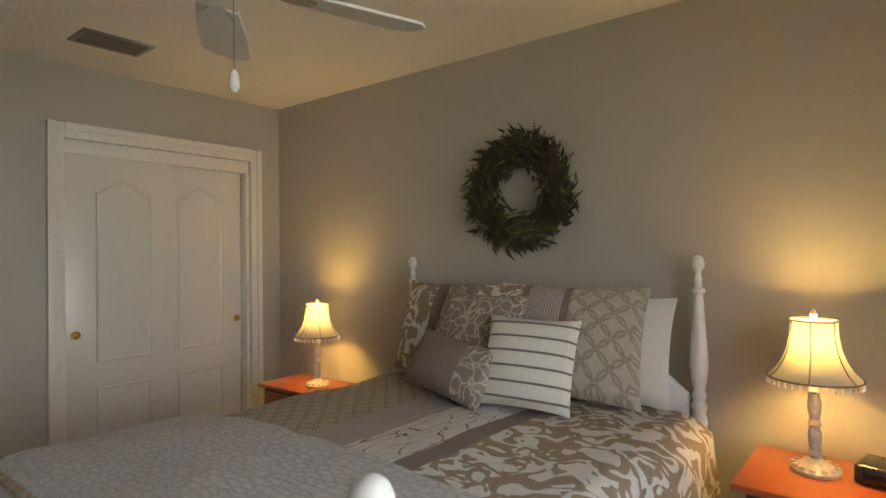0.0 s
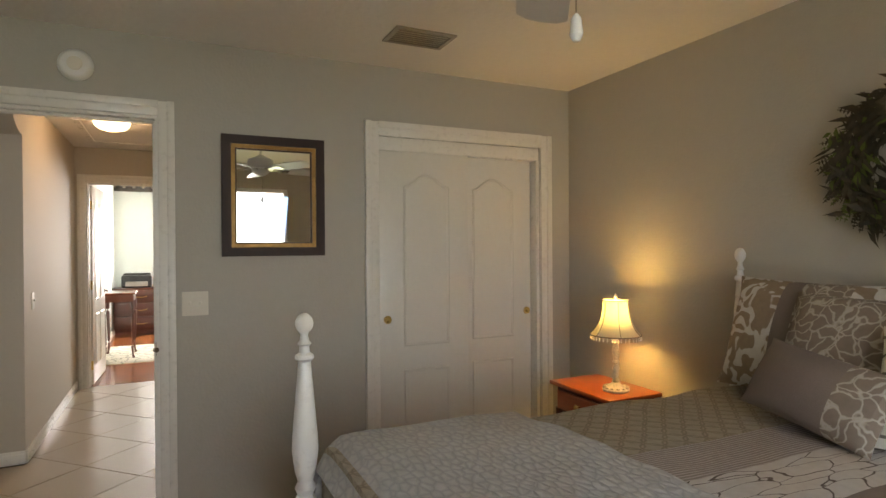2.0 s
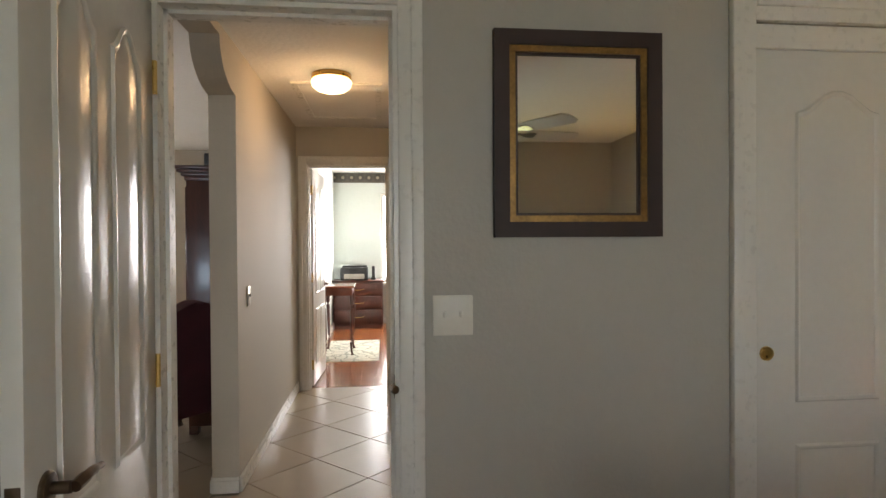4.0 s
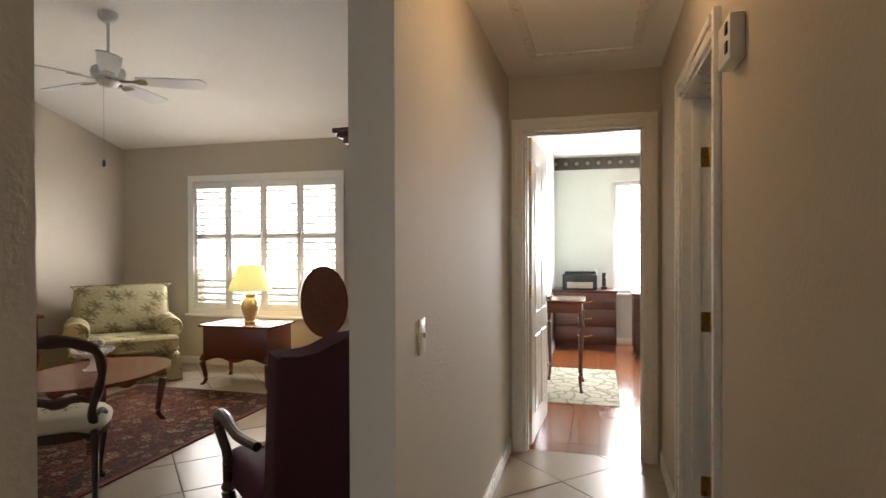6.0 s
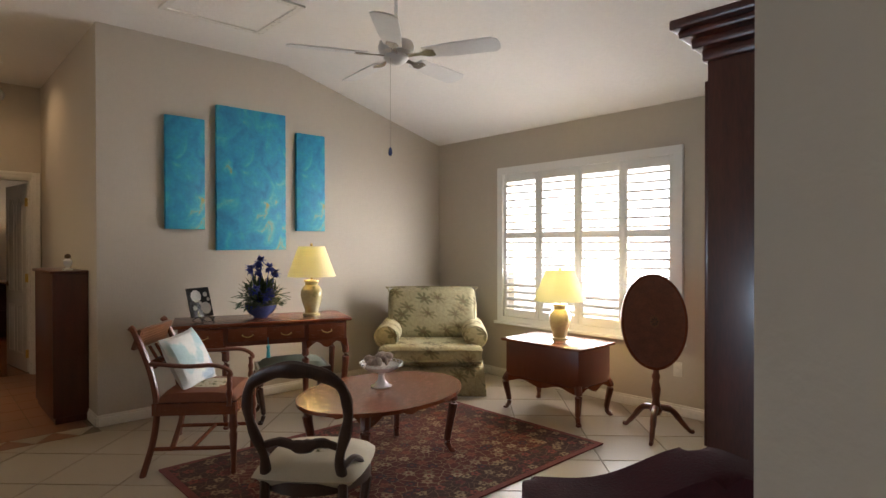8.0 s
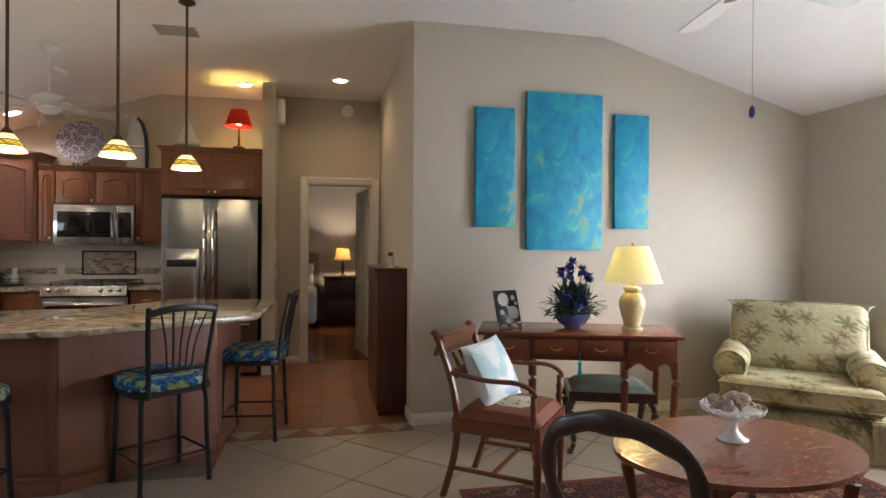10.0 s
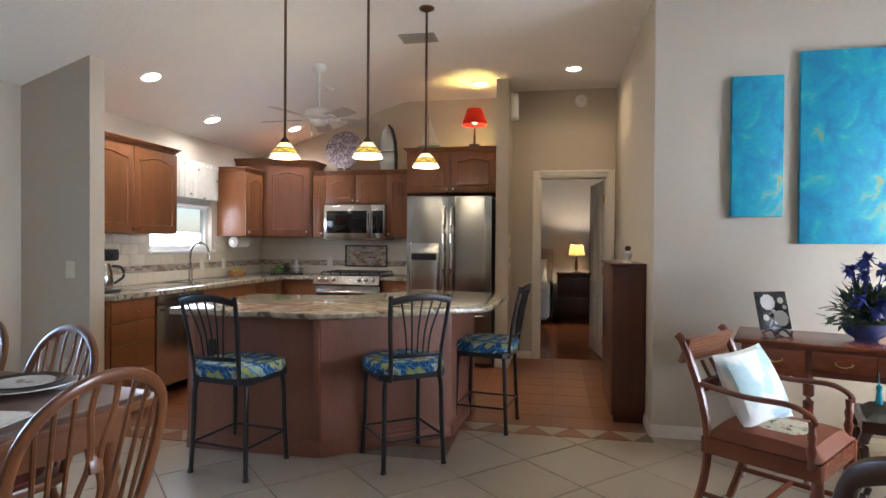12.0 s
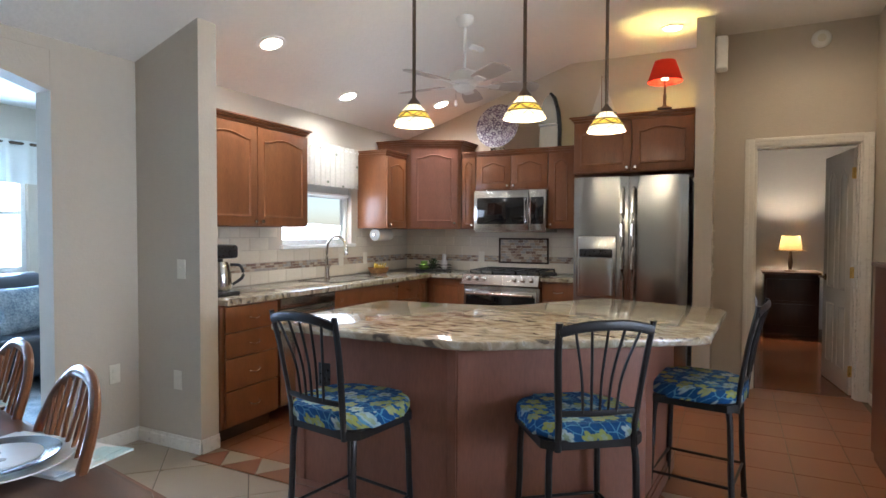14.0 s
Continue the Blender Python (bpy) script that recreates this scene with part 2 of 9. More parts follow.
def print_mat(name, ground, petals, centre, scale, lobes, size, depth=0.45, rough=0.85, vein=None, vein_width=0.03, jitter=0.8):
    """A cloth strewn with lobed motifs, one to a cell, each turned and coloured at random; vein adds thin stems between them."""
    m = bpy.data.materials.new(name)
    m.use_nodes = True
    nt, p = m.node_tree, m.node_tree.nodes["Principled BSDF"]
    n, l = nt.nodes.new, nt.links.new
    p.inputs["Roughness"].default_value = rough
    p.inputs["Specular IOR Level"].default_value = 0.25

    def calc(op, a, b=None):
        q = n("ShaderNodeMath")
        q.operation = op
        for k, v in enumerate((a, b)):
            if isinstance(v, (int, float)):
                q.inputs[k].default_value = v
            elif v is not None:
                l(v, q.inputs[k])
        return q.outputs[0]

    def blend(f, a, b):
        q = n("ShaderNodeMix")
        q.data_type = "RGBA"
        l(f, q.inputs["Factor"])
        for k, v in ((6, a), (7, b)):
            if isinstance(v, tuple):
                q.inputs[k].default_value = (*v, 1)
            else:
                l(v, q.inputs[k])
        return q.outputs[2]

    def below(v, edge, soft):
        q = n("ShaderNodeMapRange")
        l(calc("SUBTRACT", v, edge), q.inputs["Value"])
        q.inputs["From Min"].default_value, q.inputs["From Max"].default_value = soft, -soft
        return q.outputs["Result"]

    tc, sep, com = n("ShaderNodeTexCoord"), n("ShaderNodeSeparateXYZ"), n("ShaderNodeCombineXYZ")
    l(tc.outputs["Object"], sep.inputs[0])
    wob = n("ShaderNodeTexNoise")
    wob.inputs["Scale"].default_value = scale * 1.5
    l(tc.outputs["Object"], wob.inputs["Vector"])
    shift = calc("MULTIPLY", wob.outputs["Fac"], 0.25)
    l(calc("ADD", calc("MULTIPLY", calc("ADD", sep.outputs[0], calc("MULTIPLY", sep.outputs[2], 0.6)), scale), shift), com.inputs[0])
    l(calc("ADD", calc("MULTIPLY", calc("ADD", sep.outputs[1], sep.outputs[2]), scale), shift), com.inputs[1])
    vor = n("ShaderNodeTexVoronoi")
    vor.voronoi_dimensions = "2D"
    vor.inputs["Scale"].default_value, vor.inputs["Randomness"].default_value = 1, jitter
    l(com.outputs[0], vor.inputs["Vector"])
    away, parts, pick = n("ShaderNodeVectorMath"), n("ShaderNodeSeparateXYZ"), n("ShaderNodeSeparateColor")
    away.operation = "SUBTRACT"
    l(com.outputs[0], away.inputs[0]), l(vor.outputs["Position"], away.inputs[1])
    l(away.outputs[0], parts.inputs[0]), l(vor.outputs["Color"], pick.inputs[0])
    angle = calc("ADD", calc("ARCTAN2", parts.outputs[1], parts.outputs[0]), calc("MULTIPLY", pick.outputs[0], 6.28))
    lobe = calc("ABSOLUTE", calc("COSINE", calc("MULTIPLY", angle, lobes / 2)))
    reach = calc("MULTIPLY", calc("ADD", calc("MULTIPLY", lobe, depth), 1 - depth), size)
    far = vor.outputs["Distance"]
    r = n("ShaderNodeValToRGB")
    r.color_ramp.interpolation = "CONSTANT"
    e = r.color_ramp.elements
    while len(e) < len(petals):
        e.new(0.5)
    for k, c in enumerate(petals):
        e[k].position, e[k].color = k / len(petals), (*c, 1)
    l(pick.outputs[1], r.inputs["Fac"])
    colour = ground
    if vein:
        ed = n("ShaderNodeTexVoronoi")
        ed.voronoi_dimensions, ed.feature = "2D", "DISTANCE_TO_EDGE"
        ed.inputs["Scale"].default_value = 1.7
        l(com.outputs[0], ed.inputs["Vector"])
        colour = blend(below(ed.outputs["Distance"], vein_width, 0.015), ground, vein)
    colour = blend(below(far, reach, 0.03), colour, r.outputs["Color"])
    colour = blend(below(far, calc("MULTIPLY", reach, 0.42), 0.03), colour, centre)
    fine, over = n("ShaderNodeTexNoise"), n("ShaderNodeMix")
    fine.inputs["Scale"].default_value = 38
    over.data_type, over.blend_type = "RGBA", "OVERLAY"
    over.inputs["Factor"].default_value = 0.3
    l(tc.outputs["Object"], fine.inputs["Vector"]), l(colour, over.inputs[6]), l(fine.outputs["Fac"], over.inputs[7])
    l(over.outputs[2], p.inputs["Base Color"])
    wv, b = n("ShaderNodeTexNoise"), n("ShaderNodeBump")
    wv.inputs["Scale"].default_value = 240
    b.inputs["Strength"].default_value, b.inputs["Distance"].default_value = 0.5, 0.003
    l(tc.outputs["Object"], wv.inputs["Vector"]), l(wv.outputs["Fac"], b.inputs["Height"]), l(b.outputs["Normal"], p.inputs["Normal"])
    return m


def trellis_mat(name, ground, line, scale, width=0.06, rough=0.75):
    """A cloth woven with a net of interlocking circles."""
    m = bpy.data.materials.new(name)
    m.use_nodes = True
    nt, p = m.node_tree, m.node_tree.nodes["Principled BSDF"]
    n, l = nt.nodes.new, nt.links.new
    p.inputs["Roughness"].default_value = rough
    tc, sep, add, com = n("ShaderNodeTexCoord"), n("ShaderNodeSeparateXYZ"), n("ShaderNodeMath"), n("ShaderNodeCombineXYZ")
    l(tc.outputs["Object"], sep.inputs[0]), l(sep.outputs[0], com.inputs[0])
    l(sep.outputs[1], add.inputs[0]), l(sep.outputs[2], add.inputs[1]), l(add.outputs[0], com.inputs[1])
    rings = []
    for off in (0.0, 0.5):
        mp, v, sub, ab, rg = n("ShaderNodeMapping"), n("ShaderNodeTexVoronoi"), n("ShaderNodeMath"), n("ShaderNodeMath"), n("ShaderNodeMapRange")
        mp.inputs["Scale"].default_value, mp.inputs["Location"].default_value = (scale, scale, 1), (off, off, 0)
        v.voronoi_dimensions = "2D"
        v.inputs["Scale"].default_value, v.inputs["Randomness"].default_value = 1, 0
        sub.operation, ab.operation = "SUBTRACT", "ABSOLUTE"
        sub.inputs[1].default_value = 0.43
        rg.inputs["From Min"].default_value, rg.inputs["From Max"].default_value = width + 0.02, width - 0.02
        l(com.outputs[0], mp.inputs["Vector"]), l(mp.outputs["Vector"], v.inputs["Vector"]), l(v.outputs["Distance"], sub.inputs[0])
        l(sub.outputs[0], ab.inputs[0]), l(ab.outputs[0], rg.inputs["Value"])
        rings.append(rg.outputs["Result"])
    top, fine, mix, over = n("ShaderNodeMath"), n("ShaderNodeTexNoise"), n("ShaderNodeMix"), n("ShaderNodeMix")
    top.operation = "MAXIMUM"
    l(rings[0], top.inputs[0]), l(rings[1], top.inputs[1])
    mix.data_type = over.data_type = "RGBA"
    over.blend_type, over.inputs["Factor"].default_value = "OVERLAY", 0.25
    mix.inputs[6].default_value, mix.inputs[7].default_value = (*ground, 1), (*line, 1)
    fine.inputs["Scale"].default_value = 45
    l(tc.outputs["Object"], fine.inputs["Vector"]), l(top.outputs[0], mix.inputs["Factor"]), l(mix.outputs[2], over.inputs[6]), l(fine.outputs["Fac"], over.inputs[7])
    l(over.outputs[2], p.inputs["Base Color"])
    wv, b = n("ShaderNodeTexNoise"), n("ShaderNodeBump")
    wv.inputs["Scale"].default_value = 260
    b.inputs["Strength"].default_value, b.inputs["Distance"].default_value = 0.4, 0.003
    l(tc.outputs["Object"], wv.inputs["Vector"]), l(wv.outputs["Fac"], b.inputs["Height"]), l(b.outputs["Normal"], p.inputs["Normal"])
    return m


LATTICE = trellis_mat("lattice_cloth", (0.36, 0.315, 0.245), (0.25, 0.205, 0.15), 12, 0.035)
SHAMLATTICE = trellis_mat("sham_lattice_cloth", (0.42, 0.38, 0.31), (0.29, 0.245, 0.19), 9.5, 0.045)
DAMASK = ramp_mat("damask_cloth", "noise", 9.5, [(0, (0.27, 0.205, 0.14)), (0.505, (0.29, 0.22, 0.15)), (0.535, (0.60, 0.58, 0.54))], 0.7, warp=0.12, weave=0.4, distort=2.6, detail=0.3)
LILAC = ramp_mat("pinstripe_cloth", "wave", 26, [(0, (0.27, 0.225, 0.215)), (0.7, (0.29, 0.24, 0.23)), (0.85, (0.5, 0.46, 0.43))], 0.7, weave=0.4)
TWIG = ramp_mat("twig_cloth", "edge", 9, [(0, (0.10, 0.07, 0.065)), (0.014, (0.12, 0.09, 0.08)), (0.022, (0.58, 0.55, 0.53))], 0.7, stretch=(2.2, 0.6, 1), warp=0.12, weave=0.4)
TAUPE = mat("taupe_cloth", (0.20, 0.16, 0.14), 0.75, vary=0.15, scale=9, fine=260, bump=0.4, bump_scale=300)
TAUPELACE = ramp_mat("taupe_lace_cloth", "edge", 22, [(0, (0.45, 0.41, 0.36)), (0.05, (0.4, 0.36, 0.3)), (0.09, (0.225, 0.18, 0.145))], 0.7, warp=0.1, weave=0.3)
# one white cloth; shade in the seams between puffs is put into the colour
QUILT = ramp_mat("quilted_coverlet", "edge", 34, [(0, (0.40, 0.41, 0.43)), (0.06, (0.45, 0.45, 0.46)), (0.25, (0.52, 0.52, 0.52))], 0.8, bump=1.0, randomness=0.75, stretch=(0.72, 1.2, 1), relief=True)
for _n in QUILT.node_tree.nodes:
    if _n.type == "BUMP":
        _n.invert = False
STRIPE = ramp_mat("striped_cloth", "wave", 5.6, [(0, (0.66, 0.65, 0.59)), (0.93, (0.64, 0.63, 0.57)), (0.955, (0.16, 0.15, 0.13))], 0.85, weave=0.6)
for _n in STRIPE.node_tree.nodes:
    if _n.type == "TEX_WAVE":
        _n.bands_direction = "Z"
PILLOW = mat("white_pillowcase", (0.66, 0.64, 0.58), 0.85, vary=0.05, scale=5, fine=200, bump=0.3, bump_scale=200)
GREENSOFA = print_mat("palm_print_cloth", (0.40, 0.355, 0.215), [(0.20, 0.19, 0.10), (0.27, 0.24, 0.13), (0.32, 0.27, 0.15), (0.23, 0.21, 0.115)], (0.17, 0.13, 0.07), 5.5, 7, 0.42, 0.75, vein=(0.32, 0.27, 0.15), vein_width=0.02)
RUG = print_mat("persian_rug_pile", (0.088, 0.019, 0.012), [(0.30, 0.215, 0.13), (0.035, 0.02, 0.026), (0.20, 0.06, 0.035), (0.26, 0.17, 0.10), (0.16, 0.10, 0.06)], (0.14, 0.03, 0.02), 10, 6, 0.36, 0.5, 0.95, vein=(0.24, 0.165, 0.095), vein_width=0.035)
RUGBORDER = print_mat("rug_border_pile", (0.050, 0.020, 0.014), [(0.26, 0.18, 0.10), (0.20, 0.05, 0.035), (0.12, 0.03, 0.022), (0.22, 0.15, 0.09)], (0.06, 0.02, 0.02), 11, 5, 0.36, 0.5, 0.95, vein=(0.16, 0.09, 0.05), vein_width=0.03)
RUGRED = mat("rug_red_pile", (0.15, 0.03, 0.022), 0.95, vary=0.3, scale=14, fine=160, bump=0.5, bump_scale=260)
PAINTING = ramp_mat("turquoise_canvas", "noise", 7.0, [(0, (0.010, 0.13, 0.30)), (0.36, (0.012, 0.23, 0.42)), (0.47, (0.015, 0.29, 0.48)), (0.57, (0.02, 0.34, 0.46)), (0.64, (0.06, 0.40, 0.44)), (0.73, (0.34, 0.33, 0.10))], 0.55, warp=0.10, detail=11, bump=0.25, stretch=(1, 1, 0.8), distort=0.8)
GRANITE = ramp_mat("granite", "noise", 13, [(0, (0.04, 0.032, 0.026)), (0.36, (0.11, 0.09, 0.07)), (0.43, (0.30, 0.24, 0.16)), (0.55, (0.40, 0.34, 0.245)), (0.63, (0.52, 0.47, 0.38)), (0.70, (0.17, 0.14, 0.115))], 0.1, warp=0.12, detail=12, distort=0.9, stretch=(0.7, 1.6, 1), coat=0.3)
FLORAL = print_mat("floral_seat_cloth", (0.012, 0.075, 0.22), [(0.30, 0.33, 0.09), (0.40, 0.48, 0.47), (0.09, 0.24, 0.38), (0.36, 0.36, 0.15), (0.30, 0.40, 0.42)], (0.28, 0.34, 0.22), 14, 5, 0.46, 0.4, 0.8, vein=(0.10, 0.26, 0.40), vein_width=0.05)
NEEDLE = ramp_mat("needlepoint_cloth", "noise", 22, [(0, (0.16, 0.05, 0.035)), (0.38, (0.10, 0.10, 0.04)), (0.46, (0.48, 0.42, 0.30)), (0.6, (0.50, 0.44, 0.32)), (0.72, (0.34, 0.14, 0.08))], 0.9, weave=0.6)
CREAMSEAT = mat("cream_seat_cloth", (0.50, 0.44, 0.32), 0.9, vary=0.08, scale=6, fine=200, bump=0.5, bump_scale=260)
VELVET = mat("plum_velvet", (0.060, 0.010, 0.017), 0.85, vary=0.3, scale=5, fine=140, bump=0.4, bump_scale=200)
PURPLE = mat("purple_velvet", (0.075, 0.008, 0.030), 0.8, vary=0.3, scale=5, fine=140, bump=0.4, bump_scale=200)
SEACUSH = ramp_mat("sea_print_cloth", "noise", 4.5, [(0, (0.34, 0.54, 0.56)), (0.42, (0.46, 0.62, 0.62)), (0.47, (0.74, 0.75, 0.72)), (0.60, (0.76, 0.76, 0.73)), (0.66, (0.42, 0.52, 0.62))], 0.9, weave=0.4)
LEATHER = mat("rust_seat_leather", (0.17, 0.052, 0.024), 0.65, spec=0.3, vary=0.2, scale=6, fine=60, bump=0.3, bump_scale=160)
CERAMIC = ramp_mat("painted_jar_glaze", "noise", 8, [(0, (0.10, 0.14, 0.06)), (0.30, (0.22, 0.22, 0.08)), (0.38, (0.56, 0.47, 0.22)), (0.62, (0.60, 0.52, 0.27)), (0.74, (0.36, 0.12, 0.07))], 0.18, coat=0.4)
PLATE = print_mat("transferware_glaze", (0.50, 0.48, 0.50), [(0.10, 0.07, 0.12), (0.18, 0.14, 0.20), (0.13, 0.09, 0.14)], (0.45, 0.42, 0.45), 17, 7, 0.5, 0.5, 0.2, vein=(0.14, 0.10, 0.16), vein_width=0.07)
BACKSPLASH = mat("travertine_tile", (0.64, 0.575, 0.46), 0.4, vary=0.1, scale=6, fine=50, bump=0.1, per_object=0.6)
LEAF = mat("wreath_leaf", (0.035, 0.042, 0.018), 0.7, vary=0.5, scale=9, fine=40, second=(0.075, 0.05, 0.025))
LEAFBRIGHT = mat("bright_fern_leaf", (0.09, 0.13, 0.02), 0.65, vary=0.35, scale=9, fine=40)
FOLIAGE = mat("dark_leaf", (0.03, 0.055, 0.02), 0.6, vary=0.4, scale=20, fine=60)
IRIS = mat("iris_petal", (0.03, 0.045, 0.26), 0.7, vary=0.4, scale=20, fine=60)
BLUEPOT = mat("blue_glaze", (0.05, 0.08, 0.22), 0.2, vary=0.3, scale=10, fine=40, coat=0.3)
PORCELAIN = mat("white_porcelain", (0.74, 0.73, 0.70), 0.15, vary=0.03, scale=8, fine=50, coat=0.4)
SHELL = mat("seashell", (0.22, 0.13, 0.09), 0.45, vary=0.45, scale=25, fine=90, second=(0.52, 0.42, 0.34), per_object=0.8)
SHADE_BED = shade_mat("cream_shade_cloth", (0.5, 0.44, 0.34), (0.085, 0.085, 0.06))
SHADE_LIV = shade_mat("yellow_shade_cloth", (0.6, 0.54, 0.36), (0.10, 0.105, 0.06))
SHADE_RED = shade_mat("red_shade_cloth", (0.30, 0.02, 0.014), (0.006, 0.0004, 0.00025))
SHADE_MASTER = shade_mat("amber_shade_cloth", (0.4, 0.28, 0.14), (0.030, 0.020, 0.007))
ANTIQUE = mat("antique_white_paint", (0.55, 0.50, 0.41), 0.5, vary=0.35, scale=25, fine=120, bump=0.3, bump_scale=80)
BEDPAINT = mat("white_bed_lacquer", (0.74, 0.73, 0.70), 0.28, vary=0.03, scale=6, fine=40)
FANWHITE = mat("fan_white", (0.66, 0.65, 0.62), 0.35, vary=0.05, scale=6, fine=40)
VENTGREY = mat("vent_metal", (0.30, 0.27, 0.23), 0.5, vary=0.15, scale=6, fine=60)
CARD = mat("plate_plastic", (0.72, 0.68, 0.58), 0.35, vary=0.04, scale=9, fine=60)
BORDERP = ramp_mat("wallpaper_border", "voronoi", 7, [(0, (0.42, 0.38, 0.30)), (0.25, (0.30, 0.26, 0.20)), (0.3, (0.05, 0.045, 0.04)), (0.6, (0.09, 0.08, 0.065))], 0.8, randomness=0.0)
OFFRUG = ramp_mat("cream_scroll_rug", "edge", 7, [(0, (0.30, 0.30, 0.24)), (0.05, (0.28, 0.28, 0.22)), (0.09, (0.56, 0.53, 0.43))], 0.95, warp=0.2, weave=0.5)

# ---- shapes ----
I4 = Matrix.Identity(4)


def box(bm, x0, y0, z0, x1, y1, z1, bev=0.0, m=I4, seg=2):
    c = [(x, y, z) for z in (z0, z1) for y in (y0, y1) for x in (x0, x1)]
    v = [bm.verts.new(m @ Vector(p)) for p in c]
    f = [bm.faces.new([v[i] for i in q]) for q in ((0, 2, 3, 1), (4, 5, 7, 6), (0, 1, 5, 4), (2, 6, 7, 3), (0, 4, 6, 2), (1, 3, 7, 5))]
    if bev:
        e = list({e for q in f for e in q.edges})
        bmesh.ops.bevel(bm, geom=e, offset=bev, segments=seg, affect="EDGES", profile=0.5, clamp_overlap=True)
    return bm


def lathe(bm, prof, n=20, m=I4, ends=True):
    """Turns (radius, height) pairs round the z axis."""
    rings = [[bm.verts.new(m @ Vector((max(r, 1e-4) * math.cos(2 * math.pi * i / n), max(r, 1e-4) * math.sin(2 * math.pi * i / n), z))) for i in range(n)] for r, z in prof]
    for a, b in zip(rings, rings[1:]):
        for i in range(n):
            bm.faces.new((a[i], a[(i + 1) % n], b[(i + 1) % n], b[i]))
    if ends:
        bm.faces.new(rings[0][::-1]), bm.faces.new(rings[-1])
    return bm


def smooth_path(pts, k=6):
    """A Catmull-Rom curve through the points."""
    p = [Vector(q) for q in pts]
    p = [2 * p[0] - p[1]] + p + [2 * p[-1] - p[-2]]
    out = []
    for a, b, c, d in zip(p, p[1:], p[2:], p[3:]):
        for i in range(k):
            t = i / k
            out.append(0.5 * (2 * b + (c - a) * t + (2 * a - 5 * b + 4 * c - d) * t * t + (3 * b - a - 3 * c + d) * t ** 3))
    return out + [p[-2]]


def tube(bm, pts, r, n=8, m=I4, flat=1.0, up=(0, 0, 1), closed=False):
    """A rod along a path; r one radius or one for each point; flat squeezes it along up."""
    p = [Vector(q) for q in pts]
    k = len(p)
    rs = [r] * k if isinstance(r, (int, float)) else [r[min(int(i * len(r) / k), len(r) - 1)] if len(r) != k else r[i] for i in range(k)]
    rings = []
    for i in range(k):
        t = (p[(i + 1) % k] - p[i - 1]) if closed else (p[min(i + 1, k - 1)] - p[max(i - 1, 0)])
        t.normalize()
        u = Vector(up) - t * t.dot(Vector(up))
        if u.length < 1e-3:
            u = Vector((1, 0.01, 0)) - t * t.x
        u.normalize()
        s = t.cross(u)
        rings.append([bm.verts.new(m @ (p[i] + s * rs[i] * math.cos(2 * math.pi * j / n) + u * rs[i] * flat * math.sin(2 * math.pi * j / n))) for j in range(n)])
    pairs = list(zip(rings, rings[1:])) + ([(rings[-1], rings[0])] if closed else [])
    for a, b in pairs:
        for j in range(n):
            bm.faces.new((a[j], b[j], b[(j + 1) % n], a[(j + 1) % n]))
    if not closed:
        bm.faces.new(rings[0]), bm.faces.new(rings[-1][::-1])
    return bm


def prism(bm, poly, z0, z1, m=I4, bev=0.0, seg=2):
    """A flat outline (x, y), drawn up from z0 to z1."""
    a = [bm.verts.new(m @ Vector((x, y, z0))) for x, y in poly]
    b = [bm.verts.new(m @ Vector((x, y, z1))) for x, y in poly]
    f = [bm.faces.new(a[::-1]), bm.faces.new(b)]
    for i in range(len(a)):
        j = (i + 1) % len(a)
        f.append(bm.faces.new((a[i], a[j], b[j], b[i])))
    if bev:
        e = list({e for q in f[:2] for e in q.edges})
        bmesh.ops.bevel(bm, geom=e, offset=bev, segments=seg, affect="EDGES", profile=0.5, clamp_overlap=True)
    return bm


def ring_prism(bm, outer, inner, z0, z1, m=I4):
    """A frame between two outlines with as many points."""
    k = len(outer)
    v = [[bm.verts.new(m @ Vector((x, y, z))) for x, y in loop] for loop, z in ((outer, z0), (inner, z0), (outer, z1), (inner, z1))]
    for i in range(k):
        j = (i + 1) % k
        bm.faces.new((v[0][i], v[1][i], v[1][j], v[0][j])), bm.faces.new((v[2][i], v[2][j], v[3][j], v[3][i]))
        bm.faces.new((v[0][i], v[0][j], v[2][j], v[2][i])), bm.faces.new((v[1][i], v[3][i], v[3][j], v[1][j]))
    return bm


def cushion(bm, w, h, d, m=I4, n=14, pinch=0.06, puff=0.45):
    """A stuffed cushion in its own xz plane, w wide, h high, d thick, with ears at the corners."""
    def at(u, v, s):
        k = 1 - pinch * (1 - abs(u) ** 2.5) * abs(v) ** 6
        q = 1 - pinch * (1 - abs(v) ** 2.5) * abs(u) ** 6
        t = max(0.0, (1 - u * u) * (1 - v * v)) ** puff
        return m @ Vector((u * w / 2 * q, s * d / 2 * t, v * h / 2 * k))
    g = {}
    for s in (1, -1):
        for i in range(n + 1):
            for j in range(n + 1):
                edge = i in (0, n) or j in (0, n)
                key = (i, j, 0 if edge else s)
                if key not in g:
                    g[key] = bm.verts.new(at(2 * i / n - 1, 2 * j / n - 1, s))
    for s in (1, -1):
        for i in range(n):
            for j in range(n):
                q = [g[(a, b, 0 if a in (0, n) or b in (0, n) else s)] for a, b in ((i, j), (i + 1, j), (i + 1, j + 1), (i, j + 1))]
                bm.faces.new(q if s < 0 else q[::-1])
    return bm


def rect(w, h):
    return [(-w / 2, -h / 2), (w / 2, -h / 2), (w / 2, h / 2), (-w / 2, h / 2)]


def ellipse(a, b, n=40):
    return [(a * math.cos(2 * math.pi * i / n), b * math.sin(2 * math.pi * i / n)) for i in range(n)]


